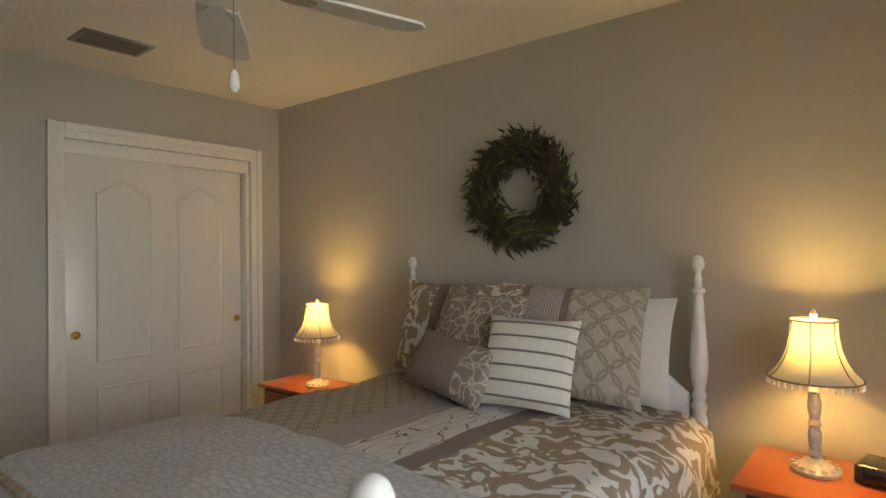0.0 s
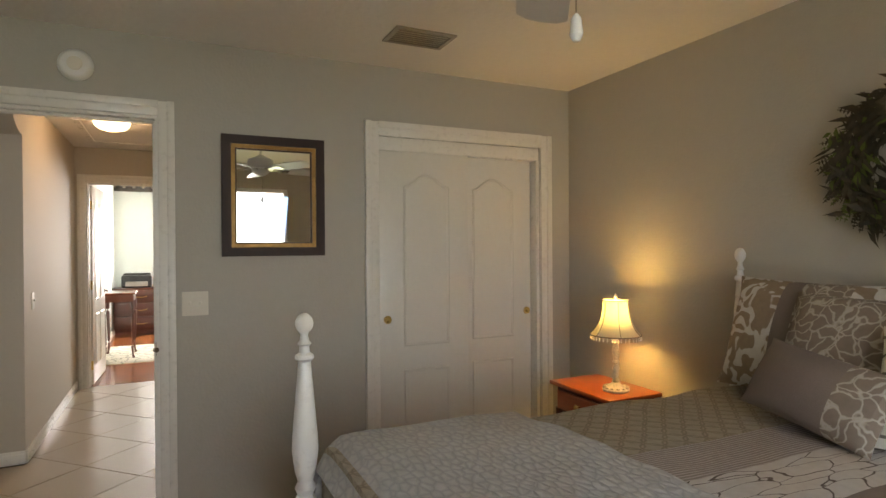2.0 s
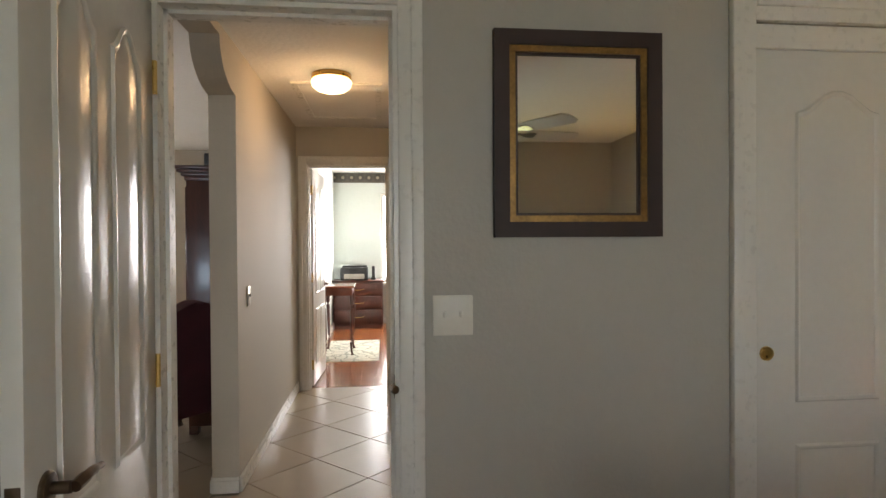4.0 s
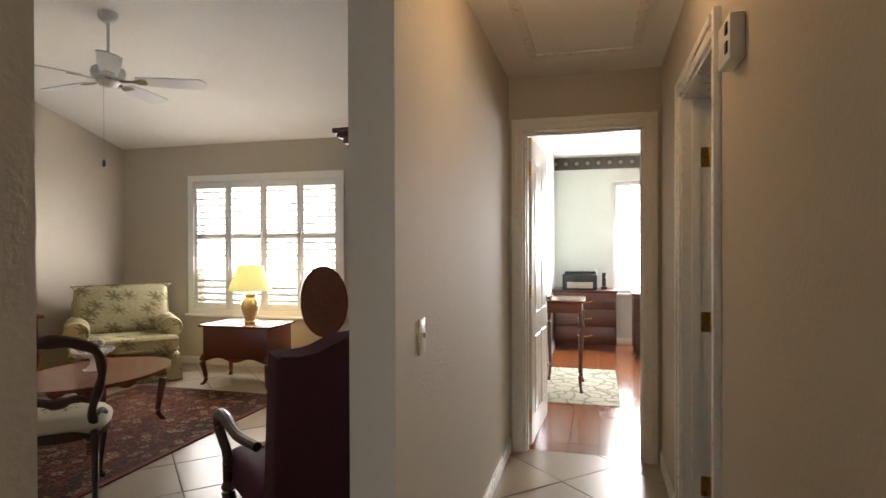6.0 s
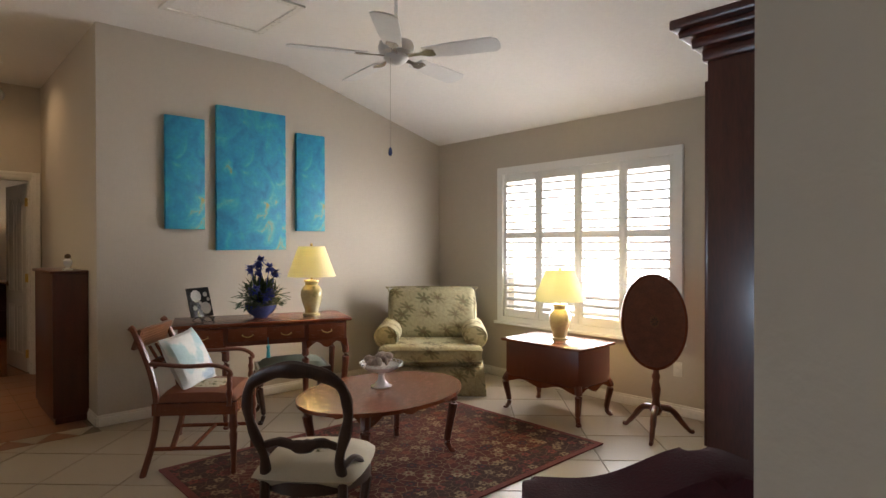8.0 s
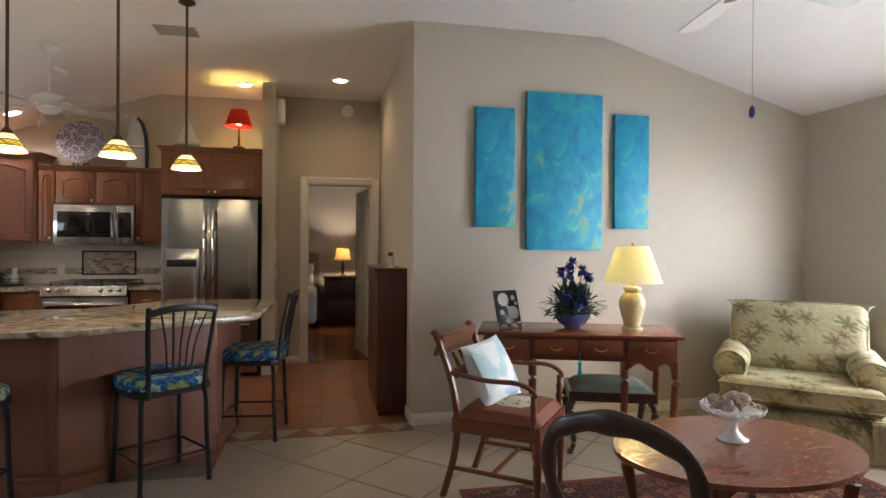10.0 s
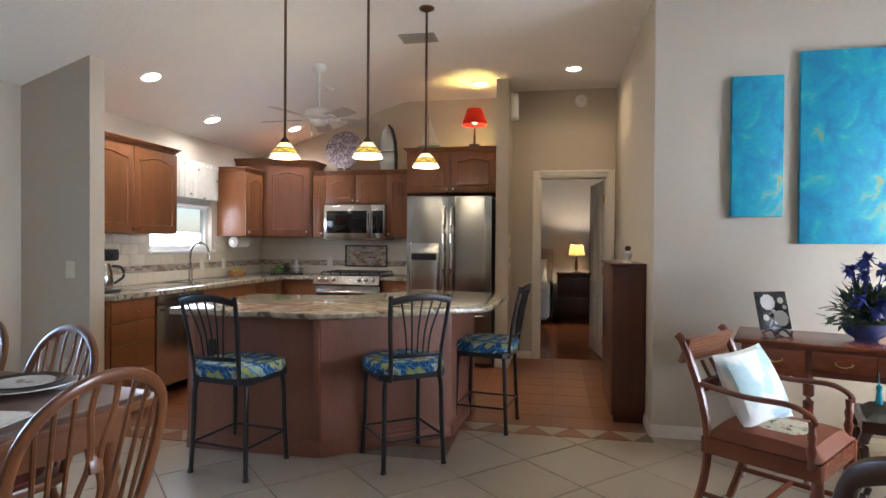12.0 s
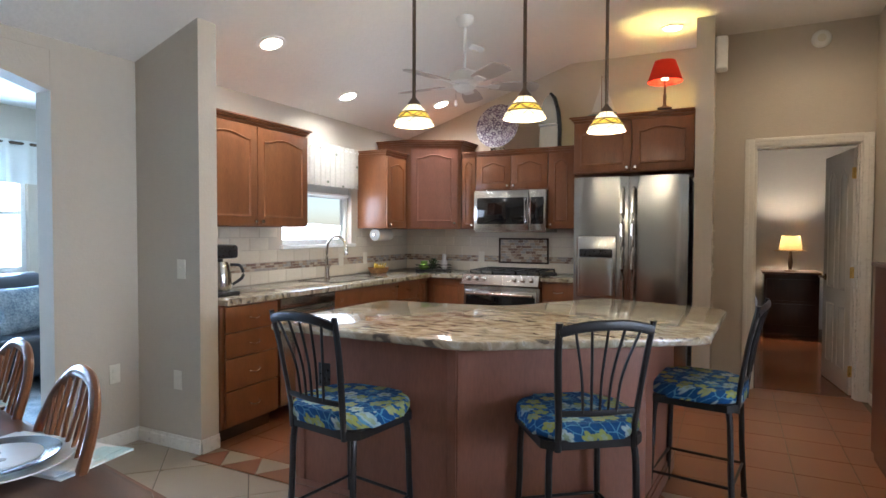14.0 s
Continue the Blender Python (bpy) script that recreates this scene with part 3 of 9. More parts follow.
def rounded(w, d, r, n=5):
    pts = []
    for cx, cy, a0 in ((w / 2 - r, d / 2 - r, 0), (-w / 2 + r, d / 2 - r, 90), (-w / 2 + r, -d / 2 + r, 180), (w / 2 - r, -d / 2 + r, 270)):
        pts += [(cx + r * math.cos(radians(a0 + 90 * i / n)), cy + r * math.sin(radians(a0 + 90 * i / n))) for i in range(n + 1)]
    return pts


def finish(bm, name, material, angle=0.6):
    me = bpy.data.meshes.new(name)
    bmesh.ops.recalc_face_normals(bm, faces=bm.faces)
    for f in bm.faces:
        f.smooth = True
    for e in bm.edges:
        e.smooth = len(e.link_faces) == 2 and e.calc_face_angle(0) < angle
    bm.to_mesh(me)
    bm.free()
    me.materials.append(material)
    return me


def part(name, bm, material, parent=None, label="", at=None):
    """One mesh object, under a thing or under a part."""
    ob = new(name, finish(bm, name, material))
    if at is not None:
        ob.matrix_basis = at
    if parent is not None:
        ob.parent = parent
    return tagged(ob, label)


def thing(name, label, category, m=I4, group=""):
    """An Empty at the base of a thing; its parts hang on it."""
    ob = new(name)
    ob.empty_display_size = 0.1
    ob.matrix_basis = m
    return tagged(ob, label, category, group)


def structure(name, bm, material, label="", category=""):
    return tagged(part(name, bm, material), label, category, kind="structure")


B = bmesh.new

# ---- the shell of the house ----
BW, BN, BS, BE = -3.753, 2.326, -0.86, 0.45        # bedroom faces
LW, PW, GN, GE = -9.296, -5.684, -0.99, -1.567     # great room: west, painting wall, north, east
KB, CW, FLAT = -8.38, -5.88, 2.99                  # kitchen back, corridor west, flat ceiling
H1, H2 = 2.375, 2.40                               # bedroom, hall ceilings


def wall_x(name, x0, x1, y0, y1, z1, material, holes=(), label=""):
    """A wall that runs along y between two x faces, with openings (y0, y1, z0, z1)."""
    bm = B()
    ys = sorted({y0, y1, *[h[0] for h in holes], *[h[1] for h in holes]})
    for a, b in zip(ys, ys[1:]):
        cut = [(h[2], h[3]) for h in holes if h[0] <= a and b <= h[1]]
        if not cut:
            box(bm, x0, a, 0, x1, b, z1)
        else:
            if cut[0][0] > 0:
                box(bm, x0, a, 0, x1, b, cut[0][0])
            if cut[0][1] < z1:
                box(bm, x0, a, cut[0][1], x1, b, z1)
    return structure(name, bm, material, label or "painted plaster wall", "wall")


def wall_y(name, y0, y1, x0, x1, z1, material, holes=(), label=""):
    bm = B()
    xs = sorted({x0, x1, *[h[0] for h in holes], *[h[1] for h in holes]})
    for a, b in zip(xs, xs[1:]):
        cut = [(h[2], h[3]) for h in holes if h[0] <= a and b <= h[1]]
        if not cut:
            box(bm, a, y0, 0, b, y1, z1)
        else:
            if cut[0][0] > 0:
                box(bm, a, y0, 0, b, y1, cut[0][0])
            if cut[0][1] < z1:
                box(bm, a, y0, cut[0][1], b, y1, z1)
    return structure(name, bm, material, label or "painted plaster wall", "wall")


CL0, CL1, CLT = 1.045, 2.10, 1.995    # closet opening
wall_x("wall_bedroom_west", BW - 0.12, BW, BS, BN, 3.1, BEDWALL, [(-0.692, -0.028, 0, 2.005), (CL0, CL1, 0, CLT)], "greige painted bedroom wall with door and closet")
wall_y("wall_bedroom_north", BN, BN + 0.12, BW - 0.9, BE + 0.12, 3.1, BEDWALL, label="greige painted wall behind the bed")
wall_x("wall_bedroom_east", BE, BE + 0.14, BS - 0.13, BN, 3.1, BEDWALL, [(-0.25, 1.30, 0.62, 2.1)], "greige painted bedroom wall with a window")
wall_y("wall_bedroom_south", GN, BS, BW - 0.12, BE, 3.1, BEDWALL, label="greige painted wall between bedroom and great room")
bm = B()
box(bm, BW - 0.9, CL0 - 0.3, 0, BW - 0.86, BN, 2.5)
box(bm, BW - 0.86, CL0 - 0.3, 0, BW - 0.121, CL0 - 0.26, 2.5)
structure("wall_closet_back", bm, BEDWALL, "dim plaster walls inside the closet", "wall")
bm = B()
box(bm, BW - 0.12, BS, H1, BE, BN, H1 + 0.1)
structure("ceiling_bedroom", bm, CEIL, "white textured bedroom ceiling", "ceiling")
# hall
wall_y("wall_hall_stub", GN - 0.003, -0.845, -4.215, BW - 0.121, 3.1, WALL, label="beige end of wall beside the bedroom door")
wall_y("wall_hall_south", GN, -0.848, LW, -5.29, 3.1, WALL, label="beige partition between hall and living room")
wall_y("wall_hall_north", 0.075, 0.195, -7.445, BW - 0.12, 3.1, WALL, [(-6.57, -5.77, 0, 2.0)], "beige hall wall with a doorway")
wall_x("wall_hall_end", -7.565, -7.445, -0.848, 0.075, 3.1, WALL, [(-0.758, -0.017, 0, 2.06)], "beige wall with the office doorway")
bm = B()
box(bm, -7.445, -0.848, H2, BW - 0.12, 0.075, H2 + 0.1)
structure("ceiling_hall", bm, CEIL, "white textured hall ceiling", "ceiling")
bm = B()    # header over the way from hall to living room, with a rounded corner
prof = [(-5.29, 2.13)] + [(-5.29 + 0.30 * math.sin(a), 2.13 + 0.22 * (1 - math.cos(a))) for a in [radians(10 * i) for i in range(1, 10)]]
prof += [(BW - 0.12, 2.35), (BW - 0.12, 3.1), (-5.29, 3.1)]
prism(bm, prof, -GN - 0.142, -GN, Matrix(((1, 0, 0, 0), (0, 0, -1, 0), (0, 1, 0, 0), (0, 0, 0, 1))))
structure("wall_header", bm, WALL, "beige header with a rounded corner", "wall")
# room off the hall (dim bathroom)
bm = B()
box(bm, -7.445, 1.6, 0, BW - 0.9, 1.7, 2.5)
box(bm, -5.3, 0.195, 0, -5.2, 1.6, 2.5)
box(bm, -7.445, 0.195, 2.4, -5.3, 1.6, 2.5)
structure("wall_bathroom", bm, WALL, "plain walls of the side room", "wall")
# living room and kitchen
WIN = (-4.70, -2.925, 0.62, 2.05)
wall_x("wall_living_west", LW - 0.16, LW, PW - 0.12, -0.90, 3.1, WALL, [WIN], "beige living room wall with a shuttered window")
wall_y("wall_paintings", PW - 0.12, PW, LW, CW, 3.1, WALL, label="beige wall hung with three canvases")
wall_x("wall_corridor_west", CW - 0.12, CW, -8.14, PW - 0.12, 3.1, WALL, label="beige corridor wall")
MD0, MD1 = -5.80, -5.06
wall_y("wall_corridor_end", -8.26, -8.14, CW - 0.12, -4.63, 3.1, WALL, [(MD0, MD1, 0, 2.03)], "beige wall with the master bedroom doorway")
bm = B()
box(bm, -4.76, -8.14, 0, -4.63, -7.60, 3.1)
structure("wall_fridge_stub", bm, WALL, "beige stub wall beside the refrigerator", "wall")
KW = (-7.30, -6.33, 1.2, 2.1)
wall_x("wall_east", GE, GE + 0.14, KB - 0.12, GN, 3.1, WALL, [KW, (-4.53, -3.0, 0, 2.30)], "beige wall with kitchen window and arched opening")
wall_y("wall_kitchen_back", KB - 0.12, KB, -4.63, GE, 3.1, WALL, label="pale kitchen wall behind the stove")
wall_y("wall_pillar", -5.16, -5.03, -2.123, GE, 3.1, WALL, label="grey-beige wing wall at the kitchen")
bm = B()    # chamfered head of the arched opening
for y, s in ((-4.53, 1), (-3.0, -1)):
    prism(bm, [(y, 2.08), (y + s * 0.30, 2.16), (y + s * 0.45, 2.24), (y + s * 0.45, 2.30), (y, 2.30)], GE + 0.003, GE + 0.137,
          Matrix(((0, 0, 1, 0), (1, 0, 0, 0), (0, 1, 0, 0), (0, 0, 0, 1))))
structure("arch_head", bm, WALL, "beige chamfered corners of the opening", "wall")
bm = B()    # great room ceiling: slope, flat, slope
prof = [(LW - 0.16, 2.425), (-7.398, FLAT), (-3.45, FLAT), (GE + 0.14, 2.32), (GE + 0.14, 3.2), (LW - 0.16, 3.2)]
prism(bm, prof, -GN - 0.13, -KB + 0.12, Matrix(((1, 0, 0, 0), (0, 0, -1, 0), (0, 1, 0, 0), (0, 0, 0, 1))))
structure("ceiling_great_room", bm, CEIL, "white textured vaulted ceiling", "ceiling")
# office
wall_y("wall_office_south", -0.99, -0.87, -11.87, LW - 0.16, 2.6, OFFICEWALL, label="pale office wall")
OW = (-0.10, 1.0, 0.68, 2.17)
wall_x("wall_office_west", -11.87, -11.75, -0.87, 2.6, 2.6, OFFICEWALL, [OW], "pale green-white office wall with a window")
wall_y("wall_office_north", 2.6, 2.72, -11.87, -7.445, 2.6, OFFICEWALL, label="pale office wall")
wall_x("wall_office_east", -7.62, -7.566, 0.0, 2.6, 2.6, OFFICEWALL, label="pale office wall")
bm = B()
box(bm, -11.87, -0.99, 2.51, -7.566, 2.72, 2.6)
structure("ceiling_office", bm, CEIL, "white office ceiling", "ceiling")
bm = B()
box(bm, LW - 0.1, -0.87, 0, -7.566, -0.849, 2.51)
structure("wall_office_lining", bm, OFFICEWALL, "pale office wall", "wall")
# master bedroom
MASTER = mat("master_wall_paint", (0.40, 0.37, 0.34), 0.75, vary=0.03, scale=1.2, fine=25, bump=0.3, bump_scale=70)
wall_y("wall_master_back", -12.1, -11.98, -8.5, -2.0, 2.6, MASTER, label="grey-beige master bedroom wall")
wall_x("wall_master_west", -8.5, -8.38, -11.98, -8.26, 2.6, MASTER)
wall_x("wall_master_east", -2.12, -2.0, -11.98, -8.5, 2.6, MASTER)
bm = B()
box(bm, -8.5, -12.1, 2.55, -2.0, -8.5, 2.65)
box(bm, -8.5, -8.5, 2.55, -4.64, -8.26, 2.65)
structure("ceiling_master", bm, CEIL, "white master bedroom ceiling", "ceiling")
# den beyond the arch
wall_x("wall_den_east", 1.2, 1.32, -6.2, -0.99, 2.6, WALL, [(-5.85, -3.4, 0.92, 2.05)], "beige den wall with a window")
wall_y("wall_den_south", -6.2, -6.08, GE + 0.14, 1.2, 2.6, WALL)
wall_y("wall_den_north", -2.0, -1.9, GE + 0.14, 1.2, 2.6, WALL)
bm = B()
box(bm, GE + 0.14, -6.2, 2.5, 1.32, -0.99, 2.6)
structure("ceiling_den", bm, CEIL, "white den ceiling", "ceiling")


# floors: a sheet under each covering, its pieces laid on top at the end of the file
def slab(name, x0, y0, x1, y1, z, material, label):
    bm = B()
    box(bm, x0, y0, z - 0.15, x1, y1, z)
    return structure(name, bm, material, label, "floor")


floor_main = slab("floor_great_room", LW, -8.5, GE, 0.2, -0.006, GROUT, "cream tiles laid on the diagonal, dark grout")
floor_bed = slab("floor_bedroom", BW - 0.06, BS, BE, BN, 0.0, LAMINATE, "red-brown wooden bedroom floor")
floor_office = slab("floor_office", -11.87, -0.87, -7.50, 2.6, -0.004, REDGROUT, "glossy cherry laminate floor")
floor_master = slab("floor_master", -8.5, -12.1, -2.0, -8.52, 0.0, LAMINATE, "dark glossy wooden floor")
floor_master2 = slab("floor_master_threshold", -8.5, -8.52, -4.64, -8.20, 0.0, LAMINATE, "dark glossy wooden floor")
DENRUG = mat("blue_den_rug", (0.10, 0.16, 0.24), 0.95, vary=0.5, scale=9, fine=70, bump=0.4, second=(0.4, 0.42, 0.42))
floor_den = slab("floor_den", GE, -6.2, 1.32, -0.99, 0.0, DENRUG, "blue and grey patterned den floor rug")
bm = B()
box(bm, -40, -40, -0.5, 40, 40, -0.3)
structure("ground", bm, mat("garden_ground", (0.12, 0.14, 0.07), 0.95, vary=0.3, scale=0.5, fine=8), "ground round the house", "ground")
# bright daylight beyond the windows
for nm, q in (("backdrop_west", (-14.0, -14, 0, -13.9, 8, 5)), ("backdrop_east", (5.0, -9, 0, 5.1, 5, 4))):
    bm = B()
    box(bm, *q)
    structure(nm, bm, OUTSIDE, "overexposed daylight outside the windows", "backdrop")


# trim
def casing_x(name, x, side, y0, y1, z1, w=0.068, t=0.016, label="white moulded door casing"):
    """Casing round an opening in a wall that runs along y, on the face at x that looks to side."""
    bm = B()
    for k, (ww, tt) in enumerate(((w, t), (w * 0.45, t + 0.008))):
        a, b = (x, x + side * tt) if side > 0 else (x + side * tt, x)
        off = w - ww
        box(bm, a, y0 - w, 0, b, y0 - w + ww if k else y0, z1 + w, 0.003) if k == 0 else box(bm, a, y0 - w - 0.002, 0, b, y0 - w + ww, z1 + w + 0.002, 0.004)
        box(bm, a, y1, 0, b, y1 + w, z1 + w, 0.003) if k == 0 else box(bm, a, y1 + off, 0, b, y1 + w + 0.002, z1 + w + 0.002, 0.004)
        box(bm, a, y0 - 0.001, z1 + (0 if k == 0 else off), b + side * 0.001 if side > 0 else b, y1 + 0.001, z1 + w + (0.002 if k else 0), 0.003)
    return structure(name, bm, TRIM, label, "trim")


def casing_y(name, y, side, x0, x1, z1, w=0.068, t=0.016, label="white moulded door casing"):
    bm = B()
    for k, (ww, tt) in enumerate(((w, t), (w * 0.45, t + 0.008))):
        a, b = (y, y + side * tt) if side > 0 else (y + side * tt, y)
        off = w - ww
        box(bm, x0 - w - (0.002 if k else 0), a, 0, x0 - off * k, b, z1 + w, 0.003)
        box(bm, x1 + off * k, a, 0, x1 + w + (0.002 if k else 0), b, z1 + w, 0.003)
        box(bm, x0 - 0.001, a, z1 + off * k, x1 + 0.001, b, z1 + w + (0.002 if k else 0), 0.003)
    return structure(name, bm, TRIM, label, "trim")


def jamb_x(name, x0, x1, y0, y1, z1, t=0.014):
    bm = B()
    box(bm, x0 - 0.002, y0, 0, x1 + 0.002, y0 + t, z1)
    box(bm, x0 - 0.002, y1 - t, 0, x1 + 0.002, y1, z1)
    box(bm, x0 - 0.002, y0 + t, z1 - t, x1 + 0.002, y1 - t, z1)
    mid = (x0 + x1) / 2
    box(bm, mid - 0.02, y0 + t, 0, mid + 0.015, y0 + t + 0.011, z1 - t)
    box(bm, mid - 0.02, y1 - t - 0.011, 0, mid + 0.015, y1 - t, z1 - t)
    box(bm, mid - 0.02, y0 + t, z1 - t - 0.011, mid + 0.015, y1 - t, z1 - t)
    return structure(name, bm, TRIM, "white door jamb", "trim")


def jamb_y(name, y0, y1, x0, x1, z1, t=0.014):
    bm = B()
    box(bm, x0, y0 - 0.002, 0, x0 + t, y1 + 0.002, z1)
    box(bm, x1 - t, y0 - 0.002, 0, x1, y1 + 0.002, z1)
    box(bm, x0 + t, y0 - 0.002, z1 - t, x1 - t, y1 + 0.002, z1)
    mid = (y0 + y1) / 2
    box(bm, x0 + t, mid - 0.02, 0, x0 + t + 0.011, mid + 0.015, z1 - t)
    box(bm, x1 - t - 0.011, mid - 0.02, 0, x1 - t, mid + 0.015, z1 - t)
    return structure(name, bm, TRIM, "white door jamb", "trim")


casing_x("trim_bedroom_door", BW, 1, -0.692, -0.028, 2.005)
jamb_x("trim_bedroom_jamb", BW - 0.12, BW, -0.692, -0.028, 2.005)
casing_x("trim_bedroom_door_hall", BW - 0.12, -1, -0.692, -0.028, 2.005)
casing_x("trim_closet", BW, 1, CL0, CL1, CLT, 0.075, 0.02, "white moulded closet casing")
casing_x("trim_office_door", -7.445, 1, -0.758, -0.017, 2.06)
jamb_x("trim_office_jamb", -7.565, -7.445, -0.758, -0.017, 2.06)
casing_y("trim_side_door", 0.075, -1, -6.57, -5.77, 2.0)
jamb_y("trim_side_jamb", 0.075, 0.195, -6.57, -5.77, 2.0)
casing_y("trim_master_door", -8.14, 1, MD0, MD1, 2.03)
jamb_y("trim_master_jamb", -8.26, -8.14, MD0, MD1, 2.03)


def base_run(bm, x0, y0, x1, y1, nx, ny, h=0.085, t=0.014):
    """A baseboard from one point to another on a wall whose face looks along (nx, ny)."""
    for hh, tt in ((h * 0.78, t), (h, t * 0.6)):
        a, b = min(x0, x1, x0 + nx * tt, x1 + nx * tt), max(x0, x1, x0 + nx * tt, x1 + nx * tt)
        c, d = min(y0, y1, y0 + ny * tt, y1 + ny * tt), max(y0, y1, y0 + ny * tt, y1 + ny * tt)
        box(bm, a, c, 0.0, b, d, hh, 0.003)


BASES = (("bedroom", [(BW, BS, BW, -0.765, 1, 0), (BW, 0.045, BW, CL0 - 0.08, 1, 0), (BW, CL1 + 0.08, BW, BN, 1, 0), (BW, BN, BE, BN, 0, -1), (BW, BS, BE, BS, 0, 1)]),
         ("hall", [(-5.29, -0.848, -7.445, -0.848, 0, 1), (-5.29, -0.848, -5.29, GN, 1, 0), (-7.445, 0.075, -6.65, 0.075, 0, -1), (-5.69, 0.075, BW - 0.12, 0.075, 0, -1)]),
         ("living", [(-5.29, GN, LW, GN, 0, -1), (LW, GN, LW, PW, 1, 0), (LW, PW, CW, PW, 0, 1), (CW, PW, CW, -8.14, 1, 0),
                     (-4.985, -8.14, -4.76, -8.14, 0, 1), (-4.76, -7.60, -4.76, -8.14, -1, 0), (-4.76, -7.60, -4.63, -7.60, 0, 1)]),
         ("dining", [(GE, GN, GE, -3.0, -1, 0), (GE, -4.53, GE, -5.03, -1, 0), (GE, -5.03, -2.123, -5.03, 0, 1), (-2.123, -5.03, -2.123, -5.16, -1, 0), (BE, GN, BW, GN, 0, -1)]),
         ("office", [(-11.75, -0.87, -11.75, 2.6, 1, 0), (-11.75, -0.87, -7.57, -0.849, 0, 1)]))
for nm, runs in BASES:
    bm = B()
    for q in runs:
        base_run(bm, *q)
    structure("baseboard_" + nm, bm, TRIM, "white moulded baseboard", "trim")

# ---- doors, windows and fixtures ----
def arch_outline(x0, x1, z0, z1, rise, n=9):
    """A panel outline with a cathedral top."""
    pts = [(x0, z0), (x1, z0)]
    for i in range(n + 1):
        t = i / n
        pts.append((x1 + (x0 - x1) * t, z1 - rise * (0.5 + 0.5 * math.cos(2 * math.pi * t)) ** 1.2))
    return pts


def grow(pts, d):
    cx = (min(p[0] for p in pts) + max(p[0] for p in pts)) / 2
    cz = (min(p[1] for p in pts) + max(p[1] for p in pts)) / 2
    w = max(p[0] for p in pts) - cx
    h = max(p[1] for p in pts) - cz
    return [(cx + (x - cx) * (1 - d / w), cz + (z - cz) * (1 - d / h)) for x, z in pts]


UPRIGHT = Matrix(((1, 0, 0, 0), (0, 0, -1, 0), (0, 1, 0, 0), (0, 0, 0, 1)))    # flat outlines stand up, drawn towards -y


def mould(bm, pts, y, out, w=0.03, m=I4):
    """A moulded panel: a proud bead and a raised field, on the face at y that looks along out (1 or -1)."""
    flip = m @ Matrix.Translation((0, y, 0)) @ Matrix.Diagonal((1, -out, 1, 1)) @ UPRIGHT
    a, b, c, d = pts, grow(pts, w * 0.4), grow(pts, w), grow(pts, w * 2.0)
    k = len(pts)
    rows = [(a, 0.0), (grow(pts, w * 0.2), 0.007), (b, 0.006), (grow(pts, w * 0.6), -0.0015 + 0.002), (c, 0.002), (d, 0.008)]
    rings = [[bm.verts.new(flip @ Vector((x, z, h))) for x, z in pp] for pp, h in rows]
    for r, s in zip(rings, rings[1:]):
        for i in range(k):
            j = (i + 1) % k
            bm.faces.new((r[i], r[j], s[j], s[i]))
    bm.faces.new(rings[-1])


def door_slab(w, h, t=0.035, cols=2):
    """A moulded four-panel door: two arched panels over two square ones, both faces; hinge edge at x = 0."""
    bm = B()
    box(bm, 0, -t / 2, 0.006, w, t / 2, h, 0.002)
    sx = w * 0.16 if cols == 2 else w * 0.15
    mid = w * 0.13
    pw = (w - 2 * sx - mid) / 2
    for side in (1, -1):
        for k in range(2):
            x0 = sx + k * (pw + mid)
            mould(bm, arch_outline(x0, x0 + pw, h * 0.42, h * 0.93, h * 0.035), side * t / 2, side)
            mould(bm, [(x0, h * 0.09), (x0 + pw, h * 0.09), (x0 + pw, h * 0.35), (x0, h * 0.35)], side * t / 2, side)
    return bm


def knob_set(parent, x, z, t=0.035, lever=True, sign=1):
    for s in (1, -1):
        bm = B()
        r = Matrix.Translation((x, s * t / 2, z)) @ Matrix.Rotation(radians(-90 * s), 4, "X")
        lathe(bm, [(0.03, 0), (0.03, 0.004), (0.026, 0.008), (0.011, 0.010), (0.011, 0.04)], 16, r)
        tube(bm, smooth_path([(x, s * (t / 2 + 0.045), z), (x - sign * 0.05, s * (t / 2 + 0.05), z + 0.005), (x - sign * 0.11, s * (t / 2 + 0.045), z - 0.004)]), [0.011, 0.009, 0.007], 8)
        part("door_handle", bm, BRONZE, parent, "dark bronze lever handle")
    bm = B()
    box(bm, x + sign * 0.062, -0.012, z - 0.03, x + sign * 0.0665, 0.012, z + 0.03, 0.001)
    part("latch_plate", bm, BRONZE, parent, "dark bronze latch plate")


def hinges(parent, h, t=0.035, material=None):
    for z in (0.2, h * 0.5, h - 0.2):
        bm = B()
        lathe(bm, [(0.007, z - 0.045), (0.007, z + 0.045)], 10, Matrix.Translation((-0.004, t / 2 + 0.004, 0)))
        box(bm, -0.003, -t / 2, z - 0.045, 0.0005, t / 2, z + 0.045)
        part("hinge", bm, material or BRASS, parent, "brass hinge")


def swing_door(name, label, w, h, m, sign=1, handle=0.92):
    ob = tagged(thing(name, label, "door", m), kind="structure")
    part("door_leaf", door_slab(w, h), DOORP, ob)
    knob_set(ob, w - 0.066, handle, sign=1)
    hinges(ob, h)
    return ob


